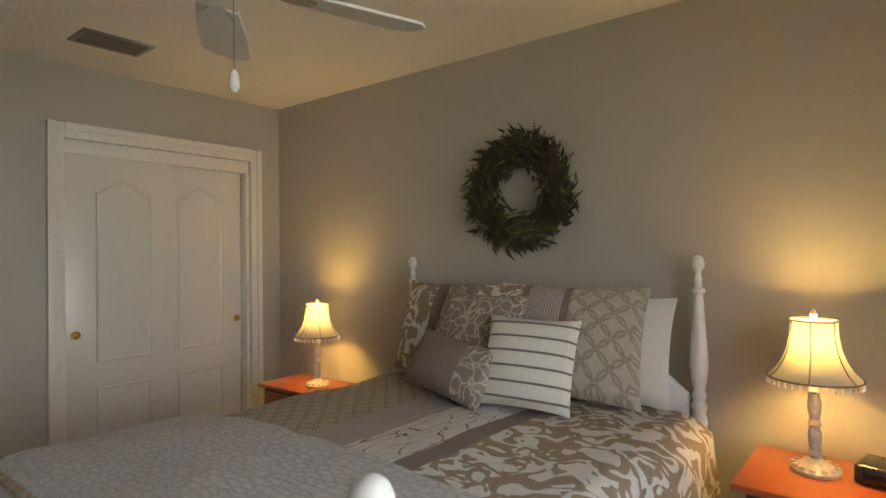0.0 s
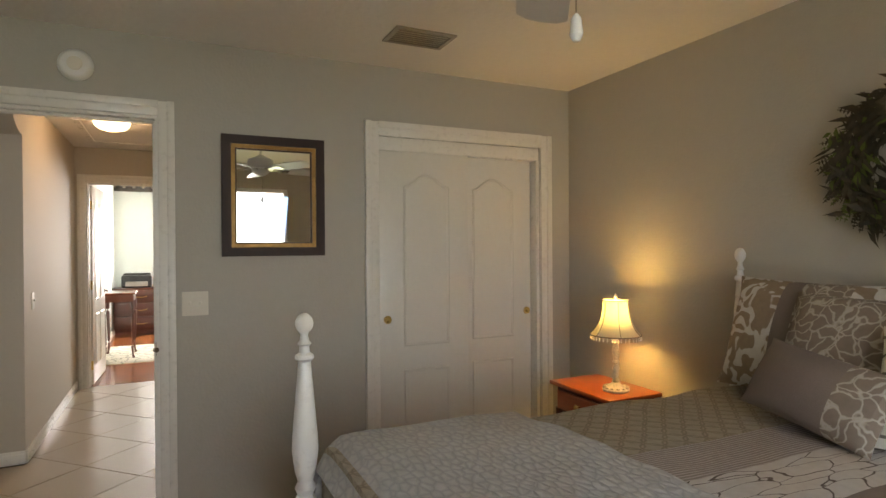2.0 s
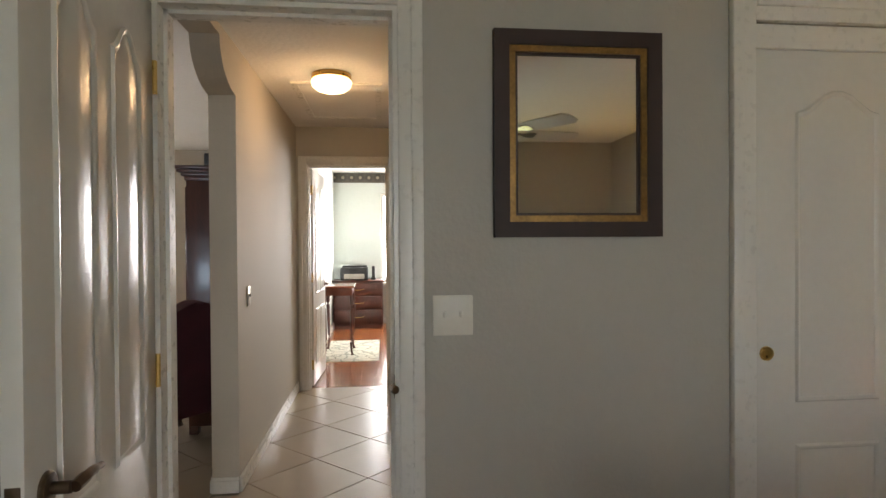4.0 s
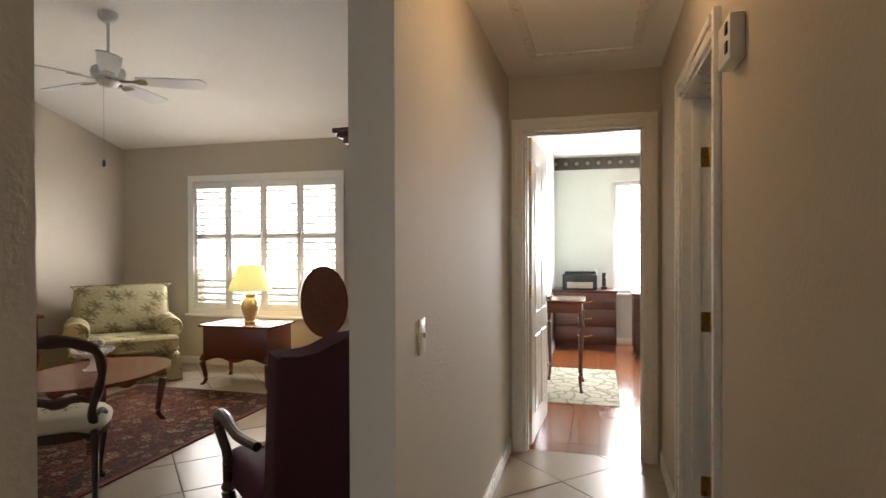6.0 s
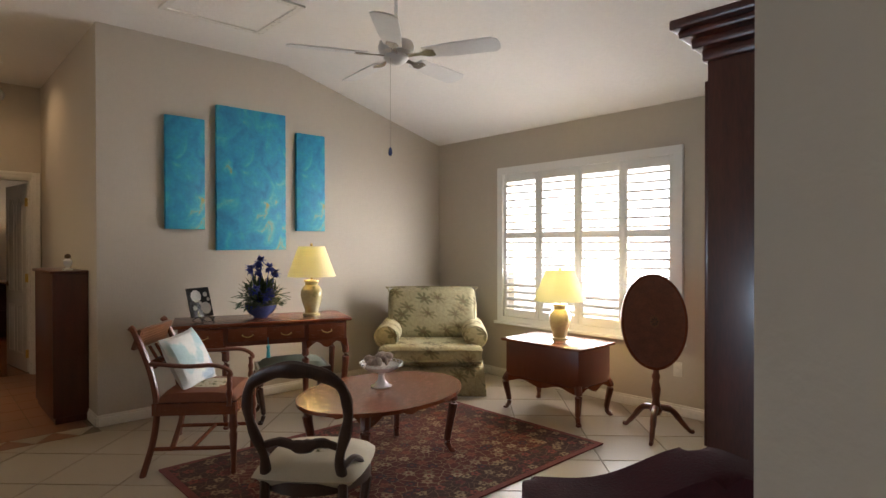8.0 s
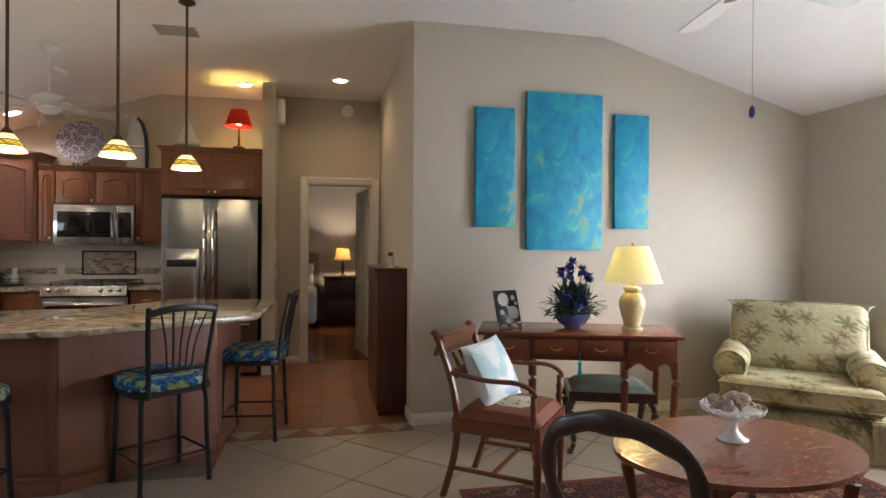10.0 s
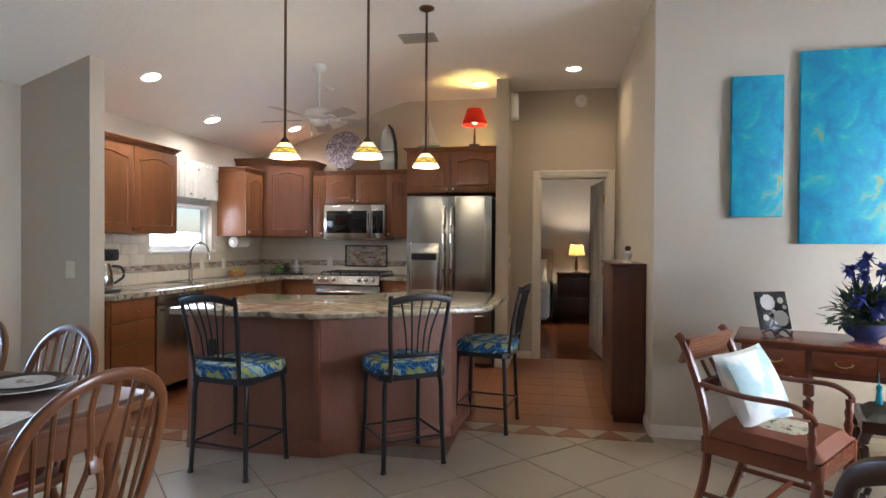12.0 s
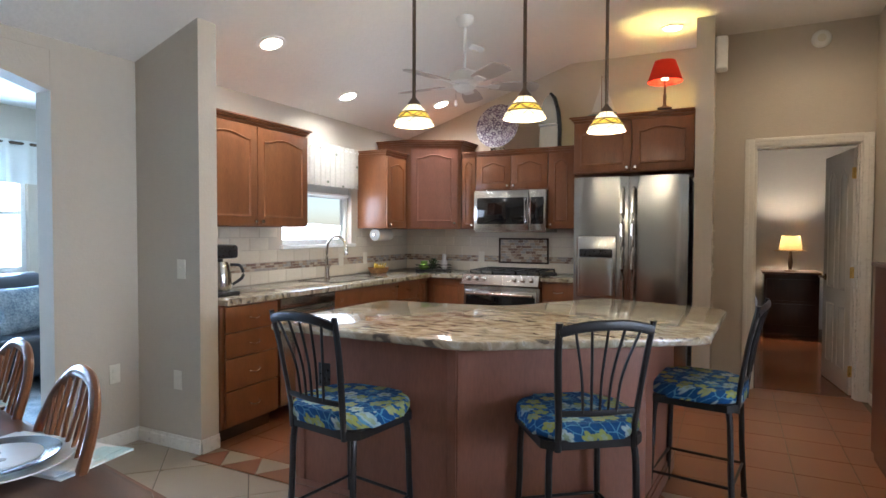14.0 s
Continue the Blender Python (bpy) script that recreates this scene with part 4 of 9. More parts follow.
swing_door("door_bedroom", "white moulded panel door, open into the bedroom", 0.655, 1.985, pose(BW + 0.012, -0.705, 0, 0, 0, 4))
swing_door("door_office", "white moulded panel door, open into the office", 0.735, 2.035, pose(-7.572, -0.735, 0, 0, 0, 177))
swing_door("door_side_room", "white panel door, open into the side room", 0.76, 1.975, pose(-6.55, 0.20, 0, 0, 0, 82))
swing_door("door_master", "white panel door, open into the master bedroom", 0.72, 2.0, pose(MD0 + 0.02, -8.27, 0, 0, 0, -82))
for z in (0.24, 0.98, 1.72):
    bm = B()
    box(bm, -6.5565, 0.135, z - 0.045, -6.5535, 0.192, z + 0.045, 0.001)
    lathe(bm, [(0.007, z - 0.047), (0.007, z + 0.047)], 10, Matrix.Translation((-6.549, 0.197, 0)))
    tagged(part("door_hinge", bm, BRASS), "polished brass hinge on the door jamb", "hinge", kind="structure")
# strike plate of the bedroom door
bm = B()
box(bm, BW - 0.05, -0.0445, 0.89, BW - 0.004, -0.0425, 0.95)
tube(bm, [(BW - 0.01, -0.046, 0.92), (BW + 0.012, -0.046, 0.92), (BW + 0.022, -0.04, 0.92)], 0.012, 8)
tagged(part("strike_plate", bm, BRONZE), "dark bronze strike plate on the door jamb", "strike plate")

# sliding closet doors
for nm, y0, y1, x in (("door_closet_front", CL0 + 0.002, CL0 + 0.56, BW - 0.035), ("door_closet_rear", CL1 - 0.60, CL1 - 0.03, BW - 0.078)):
    ob = tagged(thing(nm, "white moulded sliding closet door, closed", "door", pose(x, y0, 0, 0, 0, 90)), kind="structure")
    w = y1 - y0
    bm = B()
    box(bm, 0, -0.017, 0.012, w, 0.017, CLT - 0.07, 0.002)
    sx = w * 0.27
    mould(bm, arch_outline(sx, w - w * 0.22, 0.83, 1.80, 0.07), -0.017, -1)
    mould(bm, [(sx, 0.18), (w - w * 0.22, 0.18), (w - w * 0.22, 0.70), (sx, 0.70)], -0.017, -1)
    part("door_leaf", bm, DOORP, ob)
    bm = B()
    lathe(bm, [(0.0, 0.004), (0.017, 0.003), (0.021, 0.006), (0.023, 0.0)], 18, Matrix.Translation((0.055 if "front" in nm else w - 0.03, -0.017, 0.985)) @ Matrix.Rotation(radians(90), 4, "X"), False)
    part("finger_pull", bm, BRASS, ob, "round brass finger pull")
bm = B()
box(bm, BW - 0.10, CL0 + 0.001, CLT - 0.075, BW - 0.004, CL1 - 0.001, CLT - 0.001, 0.003)
structure("trim_closet_track", bm, TRIM, "white closet track fascia", "trim")
bm = B()
box(bm, BW - 0.119, CL1 - 0.022, 0, BW - 0.004, CL1, CLT - 0.076)
box(bm, BW - 0.119, CL0, 0, BW - 0.016, CL0 + 0.0015, CLT - 0.076)
structure("trim_closet_jamb", bm, TRIM, "white closet jamb", "trim")


def wall_plate(name, label, m, kind="switch", gangs=1):
    """A switch or socket plate that stands in its own xz plane and looks along -y."""
    ob = thing(name, label, "switch" if kind == "switch" else "outlet", m)
    w = 0.07 + 0.046 * (gangs - 1)
    bm = B()
    box(bm, -w / 2, -0.006, -0.0575, w / 2, 0, 0.0575, 0.004)
    part("plate", bm, CARD, ob)
    for g in range(gangs):
        x = (g - (gangs - 1) / 2) * 0.046
        bm = B()
        if kind == "switch":
            box(bm, x - 0.005, -0.018, -0.004, x + 0.005, -0.006, 0.012, 0.002)
            part("toggle", bm, CARD, ob)
        else:
            for z in (-0.02, 0.02):
                box(bm, x - 0.016, -0.009, z - 0.013, x + 0.016, -0.006, z + 0.013, 0.003)
            part("socket", bm, CARD, ob)
    return ob


wall_plate("light_switch", "cream double switch plate beside the bedroom door", pose(BW, 0.125, 1.125, 0, 0, 90), gangs=2)
wall_plate("power_outlet", "cream outlet low on the bedroom wall", pose(BW, 0.62, 0.30, 0, 0, 90), "outlet")
wall_plate("light_switch", "cream switch plate on the hall partition", pose(-5.53, -0.848, 1.035, 0, 0, 180))
wall_plate("light_switch", "white switch plate on the wing wall", pose(-1.97, -5.03, 1.09, 0, 0, 180))
wall_plate("power_outlet", "white outlet on the wing wall", pose(-1.93, -5.03, 0.42, 0, 0, 180), "outlet")
wall_plate("power_outlet", "white outlet on the dining wall", pose(GE, -4.87, 0.45, 0, 0, -90), "outlet")
wall_plate("power_outlet", "white outlet behind the tilt-top table", pose(LW, -2.90, 0.36, 0, 0, 90), "outlet")
wall_plate("light_switch", "white plate on the living room wall", pose(LW, -2.32, 1.22, 0, 0, 90), gangs=2)
for y, z in ((-7.72, 1.33), (-7.72, 1.2), (-7.74, 1.02)):
    wall_plate("light_switch", "cream plate on the stub wall", pose(-4.76, y, z, 0, 0, -90))


def smoke_detector(m):
    ob = thing("smoke_detector", "round white smoke detector on the wall", "smoke detector", m)
    bm = B()
    lathe(bm, [(0.07, 0), (0.07, 0.012), (0.06, 0.03), (0.05, 0.036), (0.0, 0.036)], 28)
    part("housing", bm, WHITE, ob)
    bm = B()
    lathe(bm, [(0.03, 0.036), (0.03, 0.040), (0.0, 0.041)], 20)
    part("grille", bm, CARD, ob)
    return ob


smoke_detector(pose(BW, -0.35, 2.20, 0, 90, 0))
smoke_detector(pose(-5.51, -8.14, 2.86, -90, 0, 0))
smoke_detector(pose(-3.0, -7.05, FLAT - 0.45 * (FLAT - 2.32) / (GE + 0.14 + 3.45) - 0.002, 180, -18, 0))


def ceiling_vent(label, m, w, d, slats=7):
    ob = thing("ceiling_vent", label, "vent", m)
    bm = B()
    ring_prism(bm, rect(w, d), rect(w - 0.04, d - 0.04), -0.008, 0.0)
    part("frame", bm, VENTGREY, ob)
    for i in range(slats):
        y = -d / 2 + 0.02 + (d - 0.04) * (i + 0.5) / slats
        bm = B()
        box(bm, -w / 2 + 0.02, -0.009, -0.001, w / 2 - 0.02, 0.009, 0.001, m=Matrix.Translation((0, y, -0.008)) @ Matrix.Rotation(radians(35), 4, "X"))
        part("slat", bm, VENTGREY, ob)
    return ob


ceiling_vent("grey-brown louvred vent in the bedroom ceiling", pose(-3.265, 1.09, H1 - 0.001, 0, 0, 90), 0.30, 0.20)
ceiling_vent("white louvred vent in the kitchen ceiling", pose(-4.11, -6.30, FLAT - 0.001), 0.3, 0.2)


def hatch(label, x0, y0, x1, y1, z):
    ob = thing("attic_hatch", label, "hatch", pose((x0 + x1) / 2, (y0 + y1) / 2, z))
    w, d = x1 - x0, y1 - y0
    bm = B()
    ring_prism(bm, rect(w, d), rect(w - 0.09, d - 0.09), -0.014, -0.0)
    part("frame", bm, TRIM, ob)
    bm = B()
    box(bm, -w / 2 + 0.045, -d / 2 + 0.045, -0.005, w / 2 - 0.045, d / 2 - 0.045, -0.001)
    part("panel", bm, CEIL, ob)


hatch("white framed attic hatch in the hall ceiling", -7.05, -0.67, -5.97, -0.07, H2)
hatch("white access panel in the living room ceiling", -6.88, -5.10, -6.14, -4.40, FLAT)

# hall ceiling lamp and chime
ob = thing("ceiling_lamp", "lit white glass dome lamp with a brass rim", "lamp", pose(-5.80, -0.385, H2))
bm = B()
lathe(bm, [(0.0, 0), (0.12, 0), (0.125, -0.02), (0.12, -0.03), (0.1, -0.03)], 30, I4, False)
part("rim", bm, BRASS, ob, "brass rim")
bm = B()
lathe(bm, [(0.11, -0.03), (0.128, -0.045), (0.12, -0.075), (0.09, -0.10), (0.045, -0.113), (0.0, -0.116)], 30, I4, False)
dome = part("glass_dome", bm, DOME, ob, "glowing white glass dome")
dome.visible_shadow = False
ob = thing("door_chime", "small white door chime box on the hall wall", "chime", pose(-5.47, 0.075, 1.875))
bm = B()
box(bm, -0.07, -0.04, -0.06, 0.07, 0, 0.06, 0.006)
part("housing", bm, WHITE, ob)
bm = B()
box(bm, 0.03, -0.044, -0.04, 0.055, -0.039, -0.01, 0.001), box(bm, 0.03, -0.044, 0.01, 0.055, -0.039, 0.04, 0.001)
part("grille", bm, BLACK, ob)


# plantation shutters in the living room window
def shutters():
    y0, y1, z0, z1 = WIN
    ob = tagged(thing("window_living", "white plantation shutters with tilted louvres, over a bright window", "window", pose(LW, (y0 + y1) / 2, 0)), kind="structure")
    W = y1 - y0
    bm = B()
    ring_prism(bm, [(-W / 2 - 0.07, z0 - 0.05), (W / 2 + 0.07, z0 - 0.05), (W / 2 + 0.07, z1 + 0.07), (-W / 2 - 0.07, z1 + 0.07)],
               [(-W / 2, z0), (W / 2, z0), (W / 2, z1), (-W / 2, z1)], -0.05, 0.03, Matrix(((0, 0, 1, 0), (1, 0, 0, 0), (0, 1, 0, 0), (0, 0, 0, 1))))
    part("window_frame", bm, SHUTTER, ob)
    bm = B()
    box(bm, -0.03, -W / 2 - 0.09, z0 - 0.075, 0.065, W / 2 + 0.09, z0 - 0.05, 0.004)
    part("window_sill", bm, SHUTTER, ob)
    pw = W / 4
    mid = z0 + 0.62 * (z1 - z0) * 0.92
    slat = None
    for k in range(4):
        a = -W / 2 + k * pw
        bm = B()
        st = 0.042
        box(bm, -0.018, a + 0.002, z0 + 0.002, 0.012, a + st, z1 - 0.002, 0.002), box(bm, -0.018, a + pw - st, z0 + 0.002, 0.012, a + pw - 0.002, z1 - 0.002, 0.002)
        for q0, q1 in ((z0 + 0.002, z0 + 0.075), (mid - 0.03, mid + 0.03), (z1 - 0.08, z1 - 0.002)):
            box(bm, -0.018, a + st, q0, 0.012, a + pw - st, q1, 0.002)
        panel = part("shutter_panel", bm, SHUTTER, ob)
        for q0, q1 in ((z0 + 0.075, mid - 0.03), (mid + 0.03, z1 - 0.08)):
            num = max(3, round((q1 - q0) / 0.068))
            for i in range(num):
                z = q0 + (q1 - q0) * (i + 0.5) / num
                if slat is None:
                    bm = B()
                    prism(bm, [(-0.036, 0.003), (0.0, 0.007), (0.033, 0.0078), (0.036, 0.006), (0.036, -0.006), (0.033, -0.0078), (0.0, -0.007), (-0.036, -0.003)], -pw / 2 + st, pw / 2 - st,
                          Matrix(((1, 0, 0, 0), (0, 0, 1, 0), (0, 1, 0, 0), (0, 0, 0, 1))))
                    slat = finish(bm, "slat", SHUTTER)
                s = new("slat", slat)
                s.parent = panel
                s.matrix_basis = pose(-0.004, a + pw / 2, z, 0, 17, 0)
    return ob


shutters()


def sash_window(name, label, m, w, z0, z1, trim=True, mid=True):
    """A white sash window; its own x runs along the wall, y looks into the room."""
    ob = tagged(thing(name, label, "window", m), kind="structure")
    M = Matrix(((1, 0, 0, 0), (0, 0, 1, 0), (0, 1, 0, 0), (0, 0, 0, 1)))
    out = [(-w / 2, z0), (w / 2, z0), (w / 2, z1), (-w / 2, z1)]
    ins = [(-w / 2 + 0.045, z0 + 0.045), (w / 2 - 0.045, z0 + 0.045), (w / 2 - 0.045, z1 - 0.045), (-w / 2 + 0.045, z1 - 0.045)]
    bm = B()
    ring_prism(bm, out, ins, -0.10, -0.05, M)
    if mid:
        box(bm, -w / 2 + 0.045, -0.095, (z0 + z1) / 2 - 0.02, w / 2 - 0.045, -0.055, (z0 + z1) / 2 + 0.02, 0.003)
    part("window_frame", bm, WHITE, ob)
    bm = B()
    box(bm, -w / 2 - 0.03, -0.05, z0 - 0.03, w / 2 + 0.03, 0.04, z0, 0.005)
    part("window_sill", bm, WHITE, ob)
    bm = B()
    box(bm, -w / 2 + 0.045, -0.078, z0 + 0.045, w / 2 - 0.045, -0.074, z1 - 0.045)
    g = part("pane", bm, GLASS, ob)
    g.visible_shadow = False
    return ob


GLASS = bpy.data.materials.new("window_glass")
GLASS.use_nodes = True
_p = GLASS.node_tree.nodes["Principled BSDF"]
_p.inputs["Transmission Weight"].default_value, _p.inputs["Roughness"].default_value, _p.inputs["IOR"].default_value = 1.0, 0.0, 1.1
sash_window("window_bedroom", "white sash window with bright daylight", pose(BE, 0.525, 0, 0, 0, 90), 1.55, 0.62, 2.1)
sash_window("window_office", "white sash window with bright daylight", pose(-11.75, 0.45, 0, 0, 0, -90), 1.10, 0.68, 2.17)
sash_window("window_kitchen", "white sash window above the sink", pose(GE, -6.815, 0, 0, 0, 90), 0.97, 1.2, 2.1)
sash_window("window_den", "white sash window with bright daylight", pose(1.2, -4.625, 0, 0, 0, 90), 2.45, 0.92, 2.05)
# office blinds, drawn right up to the meeting rail
ob = thing("window_blind", "white slatted blind in the office window", "blind", pose(-11.745, 0.45, 0))
slat = None
for i in range(24):
    if slat is None:
        bm = B()
        box(bm, -0.012, -0.5, -0.001, 0.012, 0.5, 0.001)
        slat = finish(bm, "slat", SHUTTER)
    s = new("slat", slat)
    s.parent = ob
    s.matrix_basis = pose(-0.03, 0, 0.76 + i * 0.056, 0, 20, 0)

# framed mirror
ob = thing("wall_mirror", "mirror in a dark wood frame with a gilt inner band", "mirror", pose(BW, 0.495, 1.645, 0, 0, 90))
w, h = 0.50, 0.595
M = Matrix.Rotation(radians(90), 4, "X")
bm = B()
ring_prism(bm, rect(w, h), rect(w - 0.088, h - 0.088), 0.0, 0.028, M)
part("outer_frame", bm, DFRAME, ob, "dark brown outer frame")
bm = B()
ring_prism(bm, rect(w - 0.088, h - 0.088), rect(w - 0.125, h - 0.125), 0.0, 0.021, M)
part("inner_frame", bm, GOLD, ob, "worn gilt inner frame")
bm = B()
ring_prism(bm, rect(w - 0.125, h - 0.125), rect(w - 0.14, h - 0.14), 0.0, 0.015, M)
part("slip", bm, DFRAME, ob, "dark slip")
bm = B()
box(bm, -(w - 0.14) / 2, -0.009, -(h - 0.14) / 2, (w - 0.14) / 2, -0.003, (h - 0.14) / 2)
part("glass", bm, MIRROR, ob, "silvered mirror glass")


def recessed_can(m):
    ob = thing("recessed_light", "lit recessed ceiling light with a white rim", "lamp", m, "recessed ceiling lights")
    bm = B()
    ring_prism(bm, ellipse(0.095, 0.095, 28), ellipse(0.07, 0.07, 28), -0.008, 0.0)
    part("rim", bm, WHITE, ob)
    bm = B()
    lathe(bm, [(0.07, -0.001), (0.05, -0.012), (0.0, -0.016)], 24, I4, False)
    part("lens", bm, CANLAMP, ob, "glowing lens").visible_shadow = False
    return ob


def east_slope(x):
    return FLAT - (x + 3.45) * (FLAT - 2.32) / (GE + 0.14 + 3.45)


TILT_E = -math.degrees(math.atan((FLAT - 2.32) / (GE + 0.14 + 3.45)))
for x, y in ((-2.158, -5.586), (-1.925, -6.757), (-2.272, -7.847)):
    recessed_can(pose(x, y, east_slope(x) - 0.002, 0, -TILT_E, 0))
recessed_can(pose(-5.40, -7.36, FLAT - 0.001))
recessed_can(pose(-4.44, -7.742, FLAT - 0.001))

# ---- bedroom ----
BX, HW = -1.76, 0.76        # middle of the bed and half its width


def bed_profile(s, lift=0.0):
    """Across the bed at s metres from its middle line: x and z over the top and down the sides."""
    a = abs(s)
    r = 0.10
    flat = HW - r
    if a <= flat:
        x, z = a, 0.80 + 0.012 * (1 - (a / flat) ** 2)
    elif a <= flat + r * math.pi / 2:
        t = (a - flat) / r
        x, z = flat + r * math.sin(t), 0.80 - r * (1 - math.cos(t))
    else:
        d = a - flat - r * math.pi / 2
        x, z = HW + 0.04 * math.sin(min(1.0, d / 0.25) * 1.5), 0.80 - r - d
    return math.copysign(x + (lift if a > flat else 0), s), z + (lift if a <= flat + 0.1 else 0)


def cover(name, s0, s1, y0, y1, material, parent, label, lift=0.0, rough=0.012, foot=False):
    """A piece of bed cover between two lines along the bed, with soft folds."""
    bm = B()
    nu, nv = max(3, int((s1 - s0) / 0.035)), int((y1 - y0) / 0.04)
    rows = []
    for j in range(nv + 1):
        y = y0 + (y1 - y0) * j / nv
        row = []
        for i in range(nu + 1):
            s = s0 + (s1 - s0) * i / nu
            x, z = bed_profile(s, lift)
            k = 1 + (2.5 if abs(s) > HW else 0)
            nz = noise.noise(Vector((s * 3.1, y * 3.1, 4.0))) + 0.5 * noise.noise(Vector((s * 8, y * 8, 1.0)))
            x += nz * rough * (k if abs(s) > HW else 0.2) * math.copysign(1, s)
            z += nz * rough * (1 if abs(s) <= HW else 0.5)
            if foot:
                z -= 0.5 * max(0.0, (y0 + 0.10 - y) / 0.10) ** 2 * 0.2
            row.append(bm.verts.new((BX + x, y, z)))
        rows.append(row)
    for a, b in zip(rows, rows[1:]):
        for i in range(nu):
            bm.faces.new((a[i], a[i + 1], b[i + 1], b[i]))
    ob = part(name, bm, material, parent, label)
    so = ob.modifiers.new("thickness", "SOLIDIFY")
    so.thickness, so.offset = 0.02, -1
    return ob


POST = [(0.030, 0.0), (0.034, 0.10), (0.034, 0.40), (0.040, 0.42), (0.040, 0.46)]
TOPS = [(0.034, 0.72), (0.028, 0.70), (0.036, 0.68), (0.028, 0.65), (0.042, 0.62), (0.029, 0.585), (0.040, 0.56), (0.027, 0.54), (0.036, 0.52), (0.026, 0.50), (0.036, 0.47), (0.046, 0.41), (0.043, 0.36),
        (0.033, 0.26), (0.024, 0.17), (0.021, 0.145), (0.033, 0.135), (0.031, 0.125), (0.018, 0.118), (0.017, 0.098), (0.024, 0.092), (0.016, 0.082), (0.013, 0.066)]


def bed_post(parent, x, y, top):
    """A turned post; the lower part is given from the floor, the upper part from the top down."""
    bm = B()
    k = 0.72 if top > 1.3 else 0.86      # the head posts are slimmer
    pr = POST + [(r * k, top - d) for r, d in TOPS if top - d > 0.47]
    pr += [(0.031 * k * math.cos(radians(a)), top - 0.031 + 0.031 * math.sin(radians(a))) for a in range(-60, 91, 15)]
    lathe(bm, pr, 24, pose(x, y, 0))
    part("bed_post", bm, BEDPAINT, parent, "white turned post with a ball finial")


bed = thing("bed", "white four-post bed with turned posts, made up with tan covers", "bed")
bed_post(bed, -2.47, 2.25, 1.375), bed_post(bed, -1.045, 2.25, 1.38), bed_post(bed, -2.495, 0.385, 1.195), bed_post(bed, -0.885, 0.42, 1.168)
bm = B()
prof = [(-0.72, 0.30), (0.72, 0.30), (0.72, 0.86), (0.62, 0.94), (0.56, 0.88), (0.45, 0.97), (0.2, 1.03), (0, 1.05), (-0.2, 1.03), (-0.45, 0.97), (-0.56, 0.88), (-0.62, 0.94), (-0.72, 0.86)]
prism(bm, prof, -0.013, 0.013, pose(-1.805, 2.26, 0) @ Matrix.Rotation(radians(90), 4, "X"), 0.004)
part("headboard", bm, BEDPAINT, bed, "white shaped headboard")
bm = B()
box(bm, -2.45, 0.385, 0.25, -0.95, 0.42, 0.42, 0.006)
part("footboard", bm, BEDPAINT, bed)
for x in (-2.52, -1.03):
    bm = B()
    box(bm, x - 0.012, 0.42, 0.25, x + 0.012, 2.25, 0.42, 0.005)
    part("side_rail", bm, BEDPAINT, bed)
mattress = thing("mattress", "white mattress under the bed covers", "mattress")
bm = B()
box(bm, BX - 0.70, 0.46, 0.38, BX + 0.70, 2.22, 0.755, 0.06, seg=3)
part("body", bm, PILLOW, mattress)
duvet = thing("duvet", "tan and cream comforter with lattice, striped and scroll panels", "bedding")
cover("lattice_panel", -1.22, -0.22, 0.44, 2.2, LATTICE, duvet, "tan panel with a fine lattice")
cover("pinstripe_band", -0.22, -0.02, 0.44, 2.2, LILAC, duvet, "mauve pinstriped band")
cover("twig_band", -0.02, 0.20, 0.44, 2.2, TWIG, duvet, "pale band with dark twig lines")
cover("plain_band", 0.20, 0.28, 0.44, 2.2, TAUPE, duvet, "plain mauve-grey band")
cover("scroll_panel", 0.28, 1.20, 0.44, 2.2, DAMASK, duvet, "tan panel with white scrolls")
quilt = thing("folded_quilt", "white quilted coverlet folded over the foot of the bed", "quilt")
cover("cloth", -1.10, 1.10, 0.41, 1.10, QUILT, quilt, "", lift=0.026, rough=0.016, foot=True)


def pillow(label, w, h, d, x, y, z, lean, turn, material, roll=0, bands=()):
    ob = thing("pillow", label, "pillow", pose(x, y, z, lean, roll, turn))
    if not bands:
        part("case", cushion(B(), w, h, d), material, ob)
    else:
        bm = cushion(B(), w, h, d, n=20)
        me = finish(bm, "case", bands[0][1])
        for _, q in bands[1:]:
            me.materials.append(q)
        for f in me.polygons:
            u = f.center.x / w + 0.5
            f.material_index = max(k for k, (edge, q) in enumerate(bands) if u >= edge - 1e-6 or k == 0)
        c = new("case", me)
        c.parent = ob
    return ob


pillow("white pillow standing against the headboard", 0.62, 0.42, 0.16, -1.425, 2.19, 1.015, -14, 0, PILLOW)
pillow("white pillow standing against the headboard", 0.62, 0.42, 0.16, -2.15, 2.19, 1.015, -14, 0, PILLOW)
pillow("tan scroll sham with a brown band", 0.70, 0.45, 0.16, -2.06, 2.08, 1.045, -18, -4, None, 0, ((0, DAMASK), (0.33, TAUPE), (0.46, TAUPELACE), (0.7, DAMASK)))
pillow("grey pleated sham with lattice end panel", 0.64, 0.46, 0.17, -1.50, 2.07, 1.045, -18, 3, None, 0, ((0, DAMASK), (0.2, TAUPE), (0.26, LILAC), (0.5, TAUPE), (0.56, SHAMLATTICE)))
pillow("tan square pillow with embroidered scrolls", 0.46, 0.42, 0.15, -1.87, 1.965, 1.03, -24, -4, TAUPELACE)
pillow("small taupe lumbar pillow with lace corner", 0.46, 0.245, 0.13, -1.87, 1.80, 0.94, -30, -10, None, 6, ((0, TAUPE), (0.72, TAUPELACE)))
